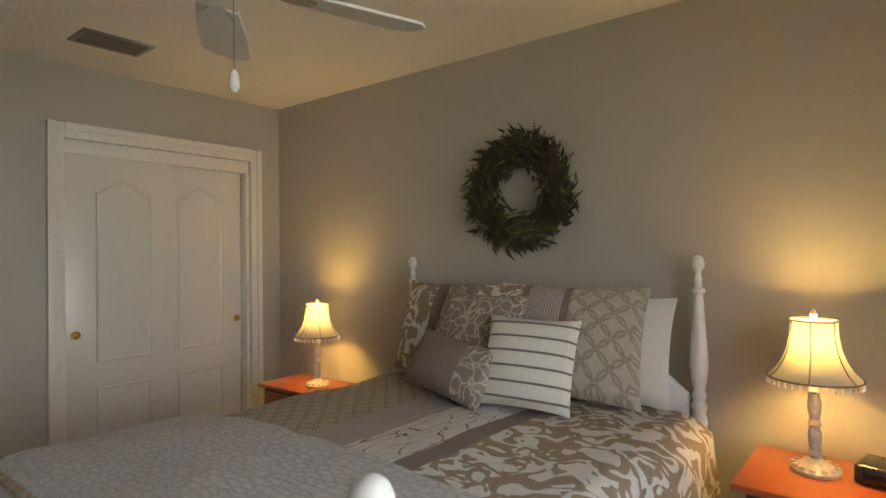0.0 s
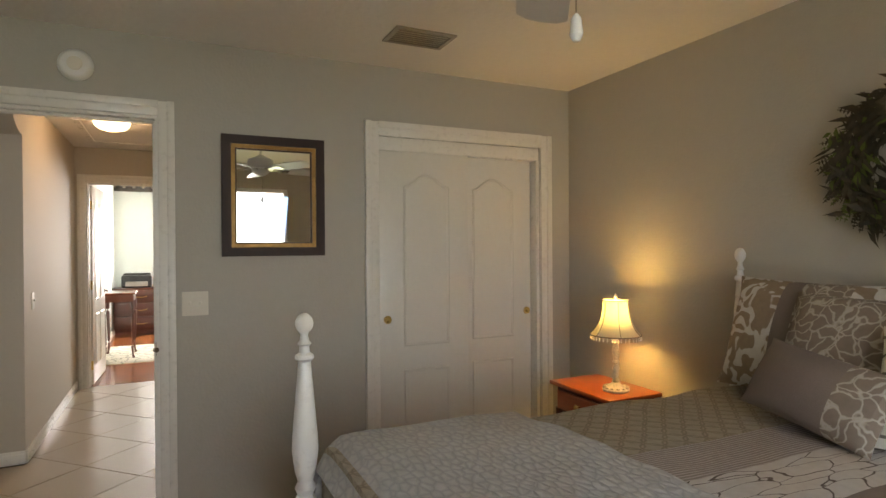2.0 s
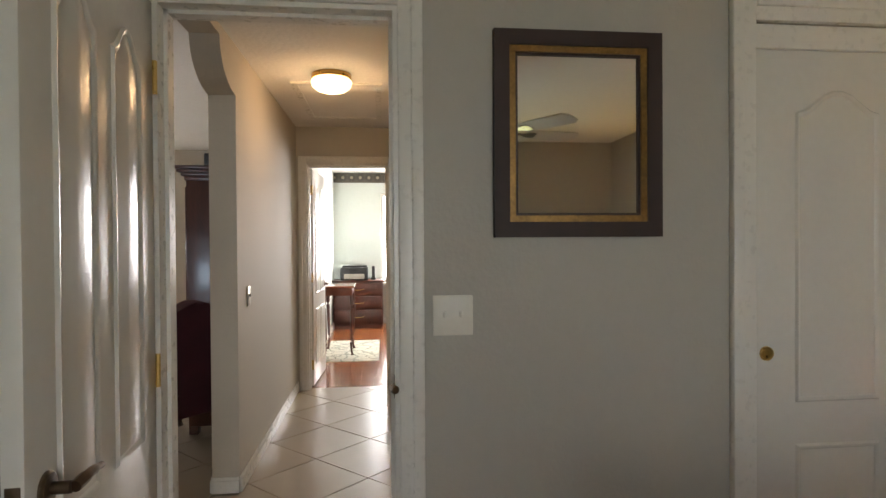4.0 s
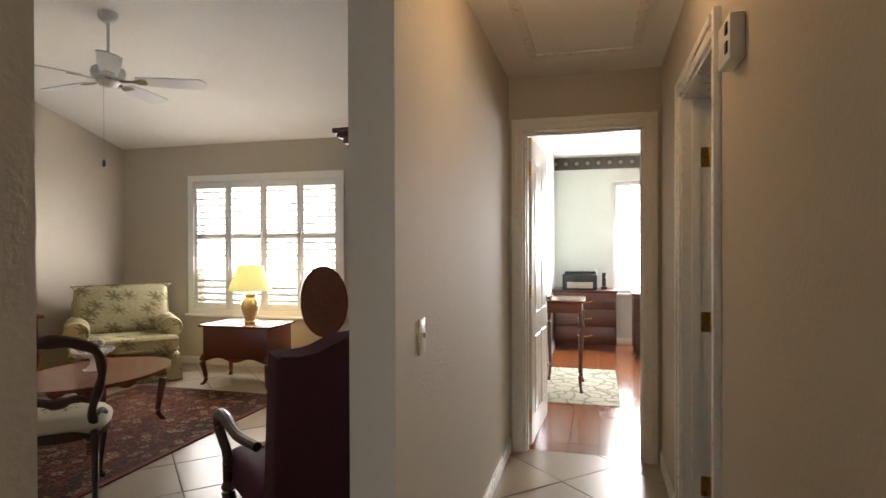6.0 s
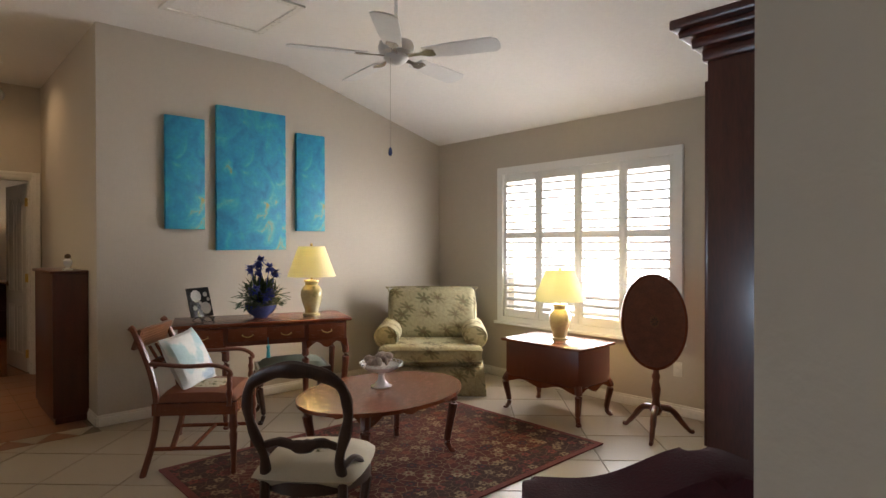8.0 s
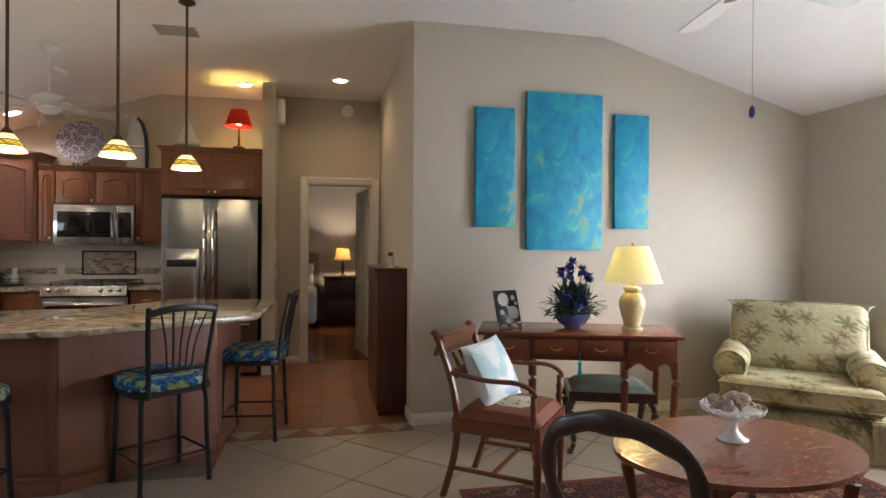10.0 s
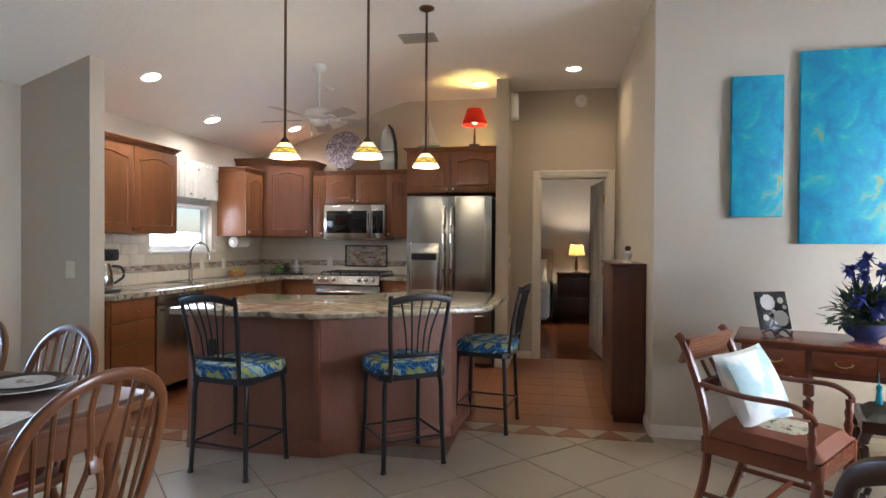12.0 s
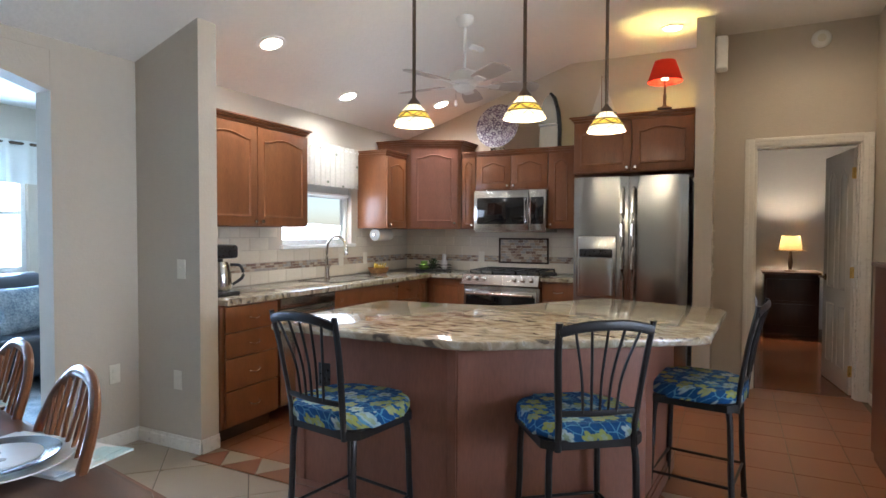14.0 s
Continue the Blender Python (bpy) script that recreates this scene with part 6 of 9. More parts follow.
iris_bowl(Matrix.Translation(D(0.62, 0.30, 0.772)) @ Matrix.Diagonal((1.06, 1.06, 1.25, 1)))
pf = thing("picture_plaque", "black square plaque with white flowers on a small easel", "picture", Matrix.Translation(D(0.20, 0.27, 0.772)) @ pose(0, 0, 0, 0, 0, 200))
bm = B()
box(bm, -0.10, -0.006, 0.03, 0.10, 0.006, 0.255, 0.002, Matrix.Rotation(radians(-16), 4, "X"))
plq = part("plaque", bm, BLACK, pf)
for x, z, r in ((-0.03, 0.19, 0.05), (0.04, 0.095, 0.05), (0.055, 0.20, 0.02), (-0.055, 0.10, 0.02), (0.0, 0.135, 0.014), (0.075, 0.16, 0.014)):
    bm = B()
    for k in range(10):
        a = 2 * math.pi * k / 10
        lathe(bm, [(0.0, 0.004), (r * 0.34, 0.003), (r * 0.34, 0)], 8, Matrix.Rotation(radians(-16), 4, "X") @ Matrix.Translation((x + r * 0.62 * math.cos(a), -0.0062, z + r * 0.62 * math.sin(a))) @ Matrix.Rotation(radians(90), 4, "X"), False)
    lathe(bm, [(0.0, 0.006), (r * 0.4, 0.004), (r * 0.45, 0)], 10, Matrix.Rotation(radians(-16), 4, "X") @ Matrix.Translation((x, -0.0062, z)) @ Matrix.Rotation(radians(90), 4, "X"), False)
    part("flower", bm, PORCELAIN, plq, "white daisy")
bm = B()
for s in (1, -1):
    tube(bm, smooth_path([(s * 0.05, 0.06, 0.004), (s * 0.04, 0.0, 0.03), (s * 0.05, -0.05, 0.004), (s * 0.05, -0.055, 0.03)], 4), 0.006, 6)
part("easel", bm, BLACK, pf)

# footstool under the desk
fs = thing("footstool", "dark carved stool with a sage needlepoint seat under the desk", "stool", Matrix.Translation(D(0.85, 0.22)) @ pose(0, 0, 0, 0, 0, 160))
bm = cushion(B(), 0.50, 0.36, 0.12, pose(0, 0, 0.40, 90, 0, 0), 12, 0.0, 0.3)
part("seat", bm, mat("sage_cloth", (0.23, 0.26, 0.20), 0.9, vary=0.25, scale=8, fine=200, bump=0.4, bump_scale=240), fs, "sage green seat")
bm = B()
ring_prism(bm, rect(0.54, 0.40), rect(0.46, 0.32), 0.34, 0.40)
part("seat_frame", bm, WALNUT, fs)
for sx in (1, -1):
    for sy in (1, -1):
        part("leg", cabriole(B(), sx * 0.24, sy * 0.17, 0.35, sx * 0.7, sy * 0.6, 0.022), WALNUT, fs)


# canvases
def canvas(x0, x1, z0, z1):
    ob = thing("canvas_painting", "unframed turquoise abstract canvas with gold flecks", "painting", pose((x0 + x1) / 2, PW, (z0 + z1) / 2), "three turquoise canvases")
    bm = B()
    box(bm, (x0 - x1) / 2, 0.002, (z0 - z1) / 2, (x1 - x0) / 2, 0.038, (z1 - z0) / 2, 0.003)
    part("canvas", bm, PAINTING, ob)


canvas(-6.655, -6.347, 1.473, 2.376), canvas(-7.378, -6.752, 1.301, 2.518), canvas(-7.785, -7.487, 1.473, 2.379)


# upholstered armchair
def club_chair(m):
    ob = thing("armchair", "rolled-arm club chair in pale olive palm-print cloth", "armchair", m)
    # its own -y is the front
    for nm, pts in (("skirt_front", [(-0.47, -0.43), (0.47, -0.43), (0.455, -0.405), (-0.455, -0.405)]), ("skirt_side", [(0.445, -0.40), (0.47, -0.41), (0.47, 0.40), (0.445, 0.40)]),
                    ("skirt_side", [(-0.445, -0.40), (-0.47, -0.41), (-0.47, 0.40), (-0.445, 0.40)]), ("skirt_back", [(-0.455, 0.395), (0.455, 0.395), (0.47, 0.42), (-0.47, 0.42)])):
        bm = B()
        prism(bm, pts, 0.012, 0.27, I4, 0.005)
        for v in bm.verts:
            k = 1 + 0.05 * max(0.0, 0.2 - v.co.z) / 0.2
            v.co.x, v.co.y = v.co.x * k, v.co.y * k
        part(nm, bm, GREENSOFA, ob)
    for sx in (1, -1):
        for x in (0.405, 0.445):
            bm = B()
            prism(bm, [(sx * x - 0.018, -0.452), (sx * x + 0.018, -0.448), (sx * x + 0.018, -0.436), (sx * x - 0.018, -0.436)], 0.012, 0.262, I4, 0.004)
            part("skirt_pleat", bm, GREENSOFA, ob)
    bm = B()
    box(bm, -0.44, -0.40, 0.05, 0.44, 0.38, 0.30, 0.03, seg=3)
    part("base", bm, GREENSOFA, ob)
    bm = B()     # a seat cushion that spreads in front of the arms
    prism(bm, [(-0.45, -0.47), (0.45, -0.47), (0.455, -0.36), (0.33, -0.35), (0.32, 0.22), (-0.32, 0.22), (-0.33, -0.35), (-0.455, -0.36)], 0.29, 0.455, I4, 0.045, 4)
    seat = part("seat_cushion", bm, GREENSOFA, ob)
    for z in (0.325, 0.42):
        bm = B()
        tube(bm, smooth_path([(-0.452, -0.40, z), (-0.445, -0.468, z), (-0.30, -0.474, z), (0.0, -0.474, z), (0.30, -0.474, z), (0.445, -0.468, z), (0.452, -0.40, z)], 4), 0.006, 6)
        part("piping", bm, GREENSOFA, seat)
    for sx in (1, -1):
        bm = B()
        lathe(bm, [(0.0, 0.365), (0.07, 0.362), (0.10, 0.345), (0.112, 0.31), (0.112, -0.28), (0.0, -0.30)], 28, Matrix.Translation((sx * 0.40, 0, 0.515)) @ Matrix.Rotation(radians(90), 4, "X"))
        box(bm, sx * 0.395 - 0.065, -0.34, 0.25, sx * 0.395 + 0.065, 0.32, 0.50, 0.03, seg=3)
        arm = part("arm", bm, GREENSOFA, ob)
        bm = B()
        tube(bm, [Vector((sx * 0.40 + 0.098 * math.cos(a), -0.356, 0.515 + 0.098 * math.sin(a))) for a in [2 * math.pi * i / 26 for i in range(26)]], 0.006, 6, up=(0, 1, 0), closed=True)
        part("piping", bm, GREENSOFA, arm)
    bm = B()
    box(bm, -0.45, 0.22, 0.25, 0.45, 0.42, 0.83, 0.06, Matrix.Rotation(radians(-5), 4, "X"), 3)
    part("backrest", bm, GREENSOFA, ob)
    bm = B()
    box(bm, -0.43, -0.10, -0.26, 0.43, 0.10, 0.25, 0.075, pose(0, 0.17, 0.675, -13, 0, 0), 4)
    back = part("back_cushion", bm, GREENSOFA, ob)
    bm = B()
    tube(bm, smooth_path([(-0.415, -0.075, -0.1), (-0.42, -0.075, 0.20), (-0.39, -0.075, 0.243), (0.39, -0.075, 0.243), (0.42, -0.075, 0.20), (0.415, -0.075, -0.1)], 5), 0.006, 6, pose(0, 0.17, 0.675, -13, 0, 0))
    part("piping", bm, GREENSOFA, back)


club_chair(pose(-8.52, -4.94, 0, 0, 0, 137))

# chest-shaped side table on curved legs
st = thing("side_table", "cherry chest-shaped side table on curved legs", "table", pose(-8.69, -3.615, 0))
bm = B()
box(bm, -0.245, -0.385, 0.555, 0.245, 0.385, 0.576, 0.007)
part("tabletop", bm, CHERRY, st, "polished cherry top")
bm = B()
box(bm, -0.215, -0.35, 0.27, 0.215, 0.35, 0.555, 0.004)
part("body", bm, CHERRYV, st)
bm = B()
for s in (1, -1):
    prism(bm, scallop(-0.35, 0.35, 0.275, 0.05), -0.008, 0.008, Matrix.Translation((s * 0.215, 0, 0)) @ Matrix.Rotation(radians(90), 4, "Z") @ Matrix.Rotation(radians(90), 4, "X"))
    prism(bm, scallop(-0.215, 0.215, 0.275, 0.05), -0.008, 0.008, Matrix.Translation((0, s * 0.35, 0)) @ Matrix.Rotation(radians(90), 4, "X"))
part("apron", bm, CHERRY, st)
for sx in (1, -1):
    for sy in (1, -1):
        part("leg", cabriole(B(), sx * 0.20, sy * 0.335, 0.285, sx * 0.6, sy * 0.6, 0.025, 0.03), CHERRYV, st)

# tilt-top table
tt = thing("tilt_top_table", "oval mahogany tilt-top table with its top raised", "table", pose(-8.74, -2.80, 0, 0, 0, 0))
bm = B()
lathe(bm, [(0.03, 0.14), (0.045, 0.17), (0.03, 0.21), (0.024, 0.25), (0.034, 0.32), (0.022, 0.38), (0.03, 0.41), (0.02, 0.44), (0.024, 0.50), (0.018, 0.56)], 20)
part("pedestal", bm, CHERRYV, tt, "turned pedestal")
for a in (20, 140, 262):
    c, s = math.cos(radians(a)), math.sin(radians(a))
    bm = B()
    tube(bm, smooth_path([(0.02 * c, 0.02 * s, 0.19), (0.11 * c, 0.11 * s, 0.17), (0.19 * c, 0.19 * s, 0.08), (0.25 * c, 0.25 * s, 0.015), (0.275 * c, 0.275 * s, 0.014)], 5), [0.024, 0.022, 0.018, 0.015, 0.014], 8)
    part("leg", bm, CHERRYV, tt)
TOPM = pose(0.03, 0.0, 0.80, 0, 0, 48) @ Matrix.Rotation(radians(83), 4, "Y")
bm = B()
prism(bm, ellipse(0.335, 0.235, 56), -0.010, 0.010, TOPM, 0.004)
top = part("tabletop", bm, mat("crotch_mahogany", (0.15, 0.042, 0.02), 0.4, vary=0.4, scale=5, fine=30, stretch=(4, 1, 4)), tt, "dark oval top")
bm = B()
ring_prism(bm, ellipse(0.336, 0.236, 56), ellipse(0.318, 0.218, 56), 0.009, 0.0125, TOPM)
part("banding", bm, CHERRY, top, "lighter cross banding")
bm = B()
prism(bm, ellipse(0.042, 0.034, 24), 0.009, 0.0115, TOPM)
part("inlay", bm, OAK, top, "round pale inlay")
bm = B()
for i in range(8):
    a = 2 * math.pi * i / 8
    prism(bm, [(0.004 * math.cos(a), 0.004 * math.sin(a)), (0.026 * math.cos(a - .25), 0.02 * math.sin(a - .25)), (0.034 * math.cos(a), 0.028 * math.sin(a)), (0.026 * math.cos(a + .25), 0.02 * math.sin(a + .25))], 0.0113, 0.0122, TOPM)
part("inlay_star", bm, WALNUT, top)


# balloon-back chair seen from behind
def balloon_chair(m):
    ob = thing("side_chair", "dark carved balloon-back chair with a needlepoint seat", "chair", m)   # its own +y is the front
    bm = cushion(B(), 0.45, 0.43, 0.15, pose(0, 0.03, 0.42, 90, 0, 0), 14, -0.10, 0.32)
    part("seat", bm, CREAMSEAT, ob, "cream seat with stitched flowers")
    bm = cushion(B(), 0.28, 0.24, 0.10, pose(0, 0.03, 0.452, 90, 0, 0), 12, -0.1, 0.4)
    part("seat_embroidery", bm, NEEDLE, ob, "stitched rose posy")
    bm = B()
    ring_prism(bm, ellipse(0.245, 0.235, 36), ellipse(0.20, 0.19, 36), 0.355, 0.41, Matrix.Translation((0, 0.03, 0)))
    part("seat_frame", bm, WALNUT, ob)
    hoop = smooth_path([(-0.17, -0.16, 0.42), (-0.165, -0.19, 0.52), (-0.20, -0.22, 0.64), (-0.215, -0.24, 0.74), (-0.19, -0.26, 0.84), (-0.10, -0.275, 0.895), (0, -0.28, 0.91),
                        (0.10, -0.275, 0.895), (0.19, -0.26, 0.84), (0.215, -0.24, 0.74), (0.20, -0.22, 0.64), (0.165, -0.19, 0.52), (0.17, -0.16, 0.42)], 5)
    k = len(hoop)
    bm = B()
    tube(bm, hoop, [0.023 + 0.014 * math.exp(-((i / (k - 1) - 0.5) / 0.12) ** 2) + 0.003 * math.sin(i * 0.9) for i in range(k)], 10, up=(0, 1, 0.2), flat=0.7)
    part("backrest", bm, WALNUT, ob, "dark carved hoop back")
    bm = B()
    for i in range(7):
        x = -0.10 + 0.20 * i / 6
        lathe(bm, [(0.0, 0.016), (0.012, 0.010), (0.016, 0), (0.0, -0.004)], 10, Matrix.Translation((x, -0.279, 0.917 - 1.6 * x * x)), False)
    part("crest_carving", bm, WALNUT, ob)
    bm = B()
    tube(bm, smooth_path([(-0.168, -0.195, 0.565), (-0.09, -0.20, 0.585), (0, -0.20, 0.565), (0.09, -0.20, 0.585), (0.168, -0.195, 0.565)], 5), [0.018, 0.022, 0.03, 0.022, 0.018], 8, up=(0, 1, 0), flat=0.6)
    part("cross_rail", bm, WALNUT, ob)
    for s in (1, -1):
        bm = B()
        tube(bm, smooth_path([(s * 0.17, -0.165, 0.47), (s * 0.20, -0.10, 0.49), (s * 0.215, -0.02, 0.45), (s * 0.20, 0.03, 0.40)], 5), 0.015, 8)
        part("hip_brace", bm, WALNUT, ob)
        bm = B()
        tube(bm, smooth_path([(s * 0.17, -0.16, 0.43), (s * 0.175, -0.18, 0.25), (s * 0.18, -0.25, 0.0)], 5), [0.022, 0.019, 0.015], 8)
        part("back_leg", bm, WALNUT, ob)
        part("front_leg", cabriole(B(), s * 0.17, 0.20, 0.37, s * 0.5, 0.7, 0.023), WALNUT, ob)


balloon_chair(pose(-6.15, -3.03, 0.0095, 0, 0, 132) @ Matrix.Scale(0.94, 4))


# regency armchair with a cushion
def elbow_chair(m):
    ob = thing("armchair", "cherry elbow chair with a rust seat", "chair", m)     # its own +y is the front
    bm = cushion(B(), 0.49, 0.46, 0.12, pose(0, 0, 0.435, 90, 0, 0), 12, 0.0, 0.22)
    part("seat", bm, LEATHER, ob, "rust brown seat")
    bm = cushion(B(), 0.30, 0.26, 0.10, pose(0, 0.02, 0.455, 90, 0, 0), 10, 0.0, 0.3)
    part("seat_embroidery", bm, NEEDLE, ob, "stitched flowers")
    bm = B()
    ring_prism(bm, rect(0.50, 0.47), rect(0.44, 0.41), 0.36, 0.43)
    part("seat_frame", bm, CHERRY, ob)
    for s in (1, -1):
        bm = B()
        tube(bm, smooth_path([(s * 0.22, -0.30, 0.0), (s * 0.225, -0.235, 0.22), (s * 0.23, -0.215, 0.42), (s * 0.23, -0.25, 0.62), (s * 0.23, -0.33, 0.83), (s * 0.23, -0.36, 0.87)], 5), 0.021, 8, up=(0, 1, 0.3), flat=0.9)
        part("back_post", bm, CHERRYV, ob)
        bm = B()
        lathe(bm, [(0.016, 0), (0.014, 0.06), (0.024, 0.24), (0.018, 0.26), (0.028, 0.29), (0.022, 0.32), (0.024, 0.43)], 14, pose(s * 0.225, 0.215, 0))
        part("front_leg", bm, CHERRYV, ob)
        bm = B()
        tube(bm, smooth_path([(s * 0.23, -0.25, 0.66), (s * 0.255, -0.05, 0.645), (s * 0.265, 0.12, 0.65), (s * 0.26, 0.20, 0.62), (s * 0.255, 0.21, 0.585)], 5), 0.016, 8, flat=0.8)
        part("arm", bm, CHERRYV, ob)
        bm = B()
        lathe(bm, [(0.016, 0.41), (0.012, 0.45), (0.020, 0.48), (0.013, 0.51), (0.018, 0.54), (0.012, 0.56), (0.015, 0.60)], 12, pose(s * 0.25, 0.20, 0))
        part("arm_support", bm, CHERRYV, ob)
        bm = B()
        tube(bm, [(s * 0.22, -0.235, 0.16), (s * 0.225, 0.215, 0.16)], 0.012, 8)
        part("stretcher", bm, CHERRY, ob)
    bm = B()
    tube(bm, [(-0.222, -0.02, 0.16), (0.222, -0.02, 0.16)], 0.012, 8)
    part("cross_stretcher", bm, CHERRY, ob)
    bm = B()
    box(bm, -0.235, -0.012, -0.065, 0.235, 0.012, 0.06, 0.006, pose(0, -0.325, 0.80, -20, 0, 0))
    rail = part("crest_rail", bm, OAK, ob, "reeded crest rail")
    for i in range(5):
        bm = B()
        tube(bm, [(-0.21, 0.011, -0.035 + i * 0.018), (0.21, 0.011, -0.035 + i * 0.018)], 0.004, 6, pose(0, -0.325, 0.80, -20, 0, 0))
        part("reed", bm, OAK, rail)
    bm = B()
    box(bm, -0.215, -0.01, -0.03, 0.215, 0.01, 0.03, 0.005, pose(0, -0.262, 0.64, -14, 0, 0))
    part("back_rail", bm, CHERRY, ob)
    for x in (-0.09, 0.0, 0.09):
        bm = B()
        tube(bm, [(x, -0.265, 0.66), (x, -0.31, 0.74)], 0.009, 6)
        part("spindle", bm, CHERRY, ob)


AC = pose(-6.225, -4.455, 0, 0, 0, 52)
elbow_chair(AC)
ob = thing("throw_pillow", "white and aqua sea-print cushion on the elbow chair", "pillow", AC @ pose(-0.02, -0.12, 0.635, 0, 0, -14) @ pose(0, 0, 0, 26, 0, 0) @ pose(0, 0, 0, 0, 5, 0))
part("case", cushion(B(), 0.36, 0.36, 0.14), SEACUSH, ob)


# high-backed upholstered chair
def wing_chair(m):
    ob = thing("high_back_chair", "tall dark plum velvet chair with open wooden arms", "armchair", m)     # its own -y is the front
    bm = B()
    arch = [(-0.31, 0.25), (0.31, 0.25)] + [(0.31 - 0.62 * i / 24, 0.925 + 0.05 * math.sin(math.pi * i / 24) ** 2 + 0.012 * math.cos(4 * math.pi * i / 24)) for i in range(25)]
    prism(bm, arch, -0.055, 0.055, pose(0, 0.26, 0, -6, 0, 0) @ Matrix.Rotation(radians(90), 4, "X"), 0.022, 3)
    part("backrest", bm, VELVET, ob, "dark plum velvet back")
    bm = B()
    box(bm, -0.31, -0.33, 0.22, 0.31, 0.24, 0.40, 0.06, seg=3)
    part("seat", bm, PURPLE, ob, "purple tufted seat")
    for x in (-0.16, 0, 0.16):
        for y in (-0.2, -0.04):
            bm = B()
            lathe(bm, [(0.0, 0.012), (0.012, 0.006), (0.014, 0)], 10, pose(x, y, 0.398), False)
            part("button", bm, PURPLE, ob)
    for s in (1, -1):
        bm = B()
        tube(bm, smooth_path([(s * 0.315, 0.20, 0.545), (s * 0.345, 0.03, 0.55), (s * 0.35, -0.13, 0.58), (s * 0.35, -0.235, 0.575), (s * 0.345, -0.275, 0.52), (s * 0.335, -0.25, 0.46), (s * 0.325, -0.21, 0.40), (s * 0.32, -0.21, 0.28)], 5),
             [0.020, 0.022, 0.026, 0.026, 0.024, 0.022, 0.022, 0.024], 9)
        part("arm", bm, WALNUT, ob, "scrolled dark wood arm")
        part("front_leg", cabriole(B(), s * 0.28, -0.28, 0.25, s * 0.5, -0.7, 0.028), WALNUT, ob)
        bm = B()
        tube(bm, smooth_path([(s * 0.27, 0.22, 0.27), (s * 0.27, 0.25, 0.13), (s * 0.27, 0.31, 0.0)], 4), 0.022, 8)
        part("back_leg", bm, WALNUT, ob)


wing_chair(pose(-6.095, -1.53, 0, 0, 0, -40))

# tall secretary against the partition
sc = thing("secretary_cabinet", "tall dark mahogany cabinet with a moulded crown", "cabinet", pose(-6.75, GN - 0.02, 0))
bm = B()
box(bm, -0.47, -0.42, 0.06, 0.47, 0, 1.80, 0.004)
part("body", bm, MAHOG, sc)
bm = B()
for i, (o, z0, z1) in enumerate(((0.01, 1.78, 1.81), (0.028, 1.81, 1.835), (0.05, 1.835, 1.855), (0.065, 1.855, 1.88))):
    box(bm, -0.47 - o, -0.42 - o, z0, 0.47 + o, 0.0, z1, 0.006)
part("crown", bm, MAHOG, sc)
for s in (-1, 1):
    bm = B()
    box(bm, min(0, s * 0.45), -0.435, 0.85, max(0, s * 0.45), -0.421, 1.74, 0.003)
    d = part("door", bm, MAHOG, sc)
    bm = B()
    lathe(bm, [(0.005, 0), (0.012, 0.012), (0, 0.02)], 10, Matrix.Translation((s * 0.03, -0.435, 1.2)) @ Matrix.Rotation(radians(90), 4, "X"))
    part("knob", bm, BRASS, d)
for i in range(3):
    bm = B()
    box(bm, -0.44, -0.435, 0.14 + i * 0.23, 0.44, -0.421, 0.34 + i * 0.23, 0.003)
    d = part("drawer", bm, MAHOG, sc)
    handle(d, 0.2, 0.24 + i * 0.23, -0.435), handle(d, -0.2, 0.24 + i * 0.23, -0.435)
for x in (-0.43, 0.43):
    for y in (-0.39, -0.04):
        bm = B()
        box(bm, x - 0.04, y - 0.03, 0, x + 0.04, y + 0.03, 0.06, 0.006)
        part("foot", bm, MAHOG, sc)
ob = thing("storage_box", "dark grey box on top of the tall cabinet", "box", pose(-6.65, GN - 0.22, 1.88))
bm = B()
box(bm, -0.2, -0.15, 0, 0.2, 0.15, 0.12, 0.01), box(bm, -0.05, -0.03, 0.12, 0.05, 0.03, 0.17, 0.01)
part("body", bm, BLACK, ob)

# low bookcase in the corridor and the ornament on it
bc = thing("bookcase", "dark reddish wooden bookcase against the corridor wall", "bookcase", pose(CW, -6.35, 0))
bm = B()
box(bm, 0.002, -0.42, 0.05, 0.235, 0.40, 1.13, 0.004)
part("body", bm, MAHOG, bc)
bm = B()
box(bm, 0.002, -0.435, 1.13, 0.252, 0.415, 1.152, 0.006)
part("tabletop", bm, MAHOG, bc)
bm = B()
box(bm, 0.004, -0.41, 0, 0.22, 0.39, 0.05)
part("plinth", bm, MAHOG, bc)
ob = thing("oil_lamp", "small glass oil lamp with a dark burner", "lamp", pose(CW + 0.12, -6.05, 1.152))
bm = B()
lathe(bm, [(0.035, 0), (0.035, 0.01), (0.012, 0.02), (0.03, 0.05), (0.032, 0.075), (0.012, 0.09)], 16)
part("base", bm, PORCELAIN, ob)
bm = B()
lathe(bm, [(0.012, 0.09), (0.022, 0.10), (0.022, 0.115), (0.012, 0.125)], 14)
part("burner", bm, BRONZE, ob)

ceiling_fan(pose(-7.09, -3.66, FLAT - 0.001), 0.375, "white five-blade ceiling fan with a long pull chain", 0.105, 0.55, 46, False, 0.53)

# ---- kitchen ----
def cab_door(w, h, arched=True, t=0.02):
    """A raised-panel cabinet door in its own xz plane, face towards -y."""
    bm = B()
    box(bm, 0, -t, 0, w, 0, h, 0.003)
    s = min(0.058, w * 0.24)
    pts = arch_outline(s, w - s, s, h - s, 0.035 if arched else 0.0) if arched else [(s, s), (w - s, s), (w - s, h - s), (s, h - s)]
    mould(bm, pts, -t, -1, min(0.028, w * 0.1))
    return bm


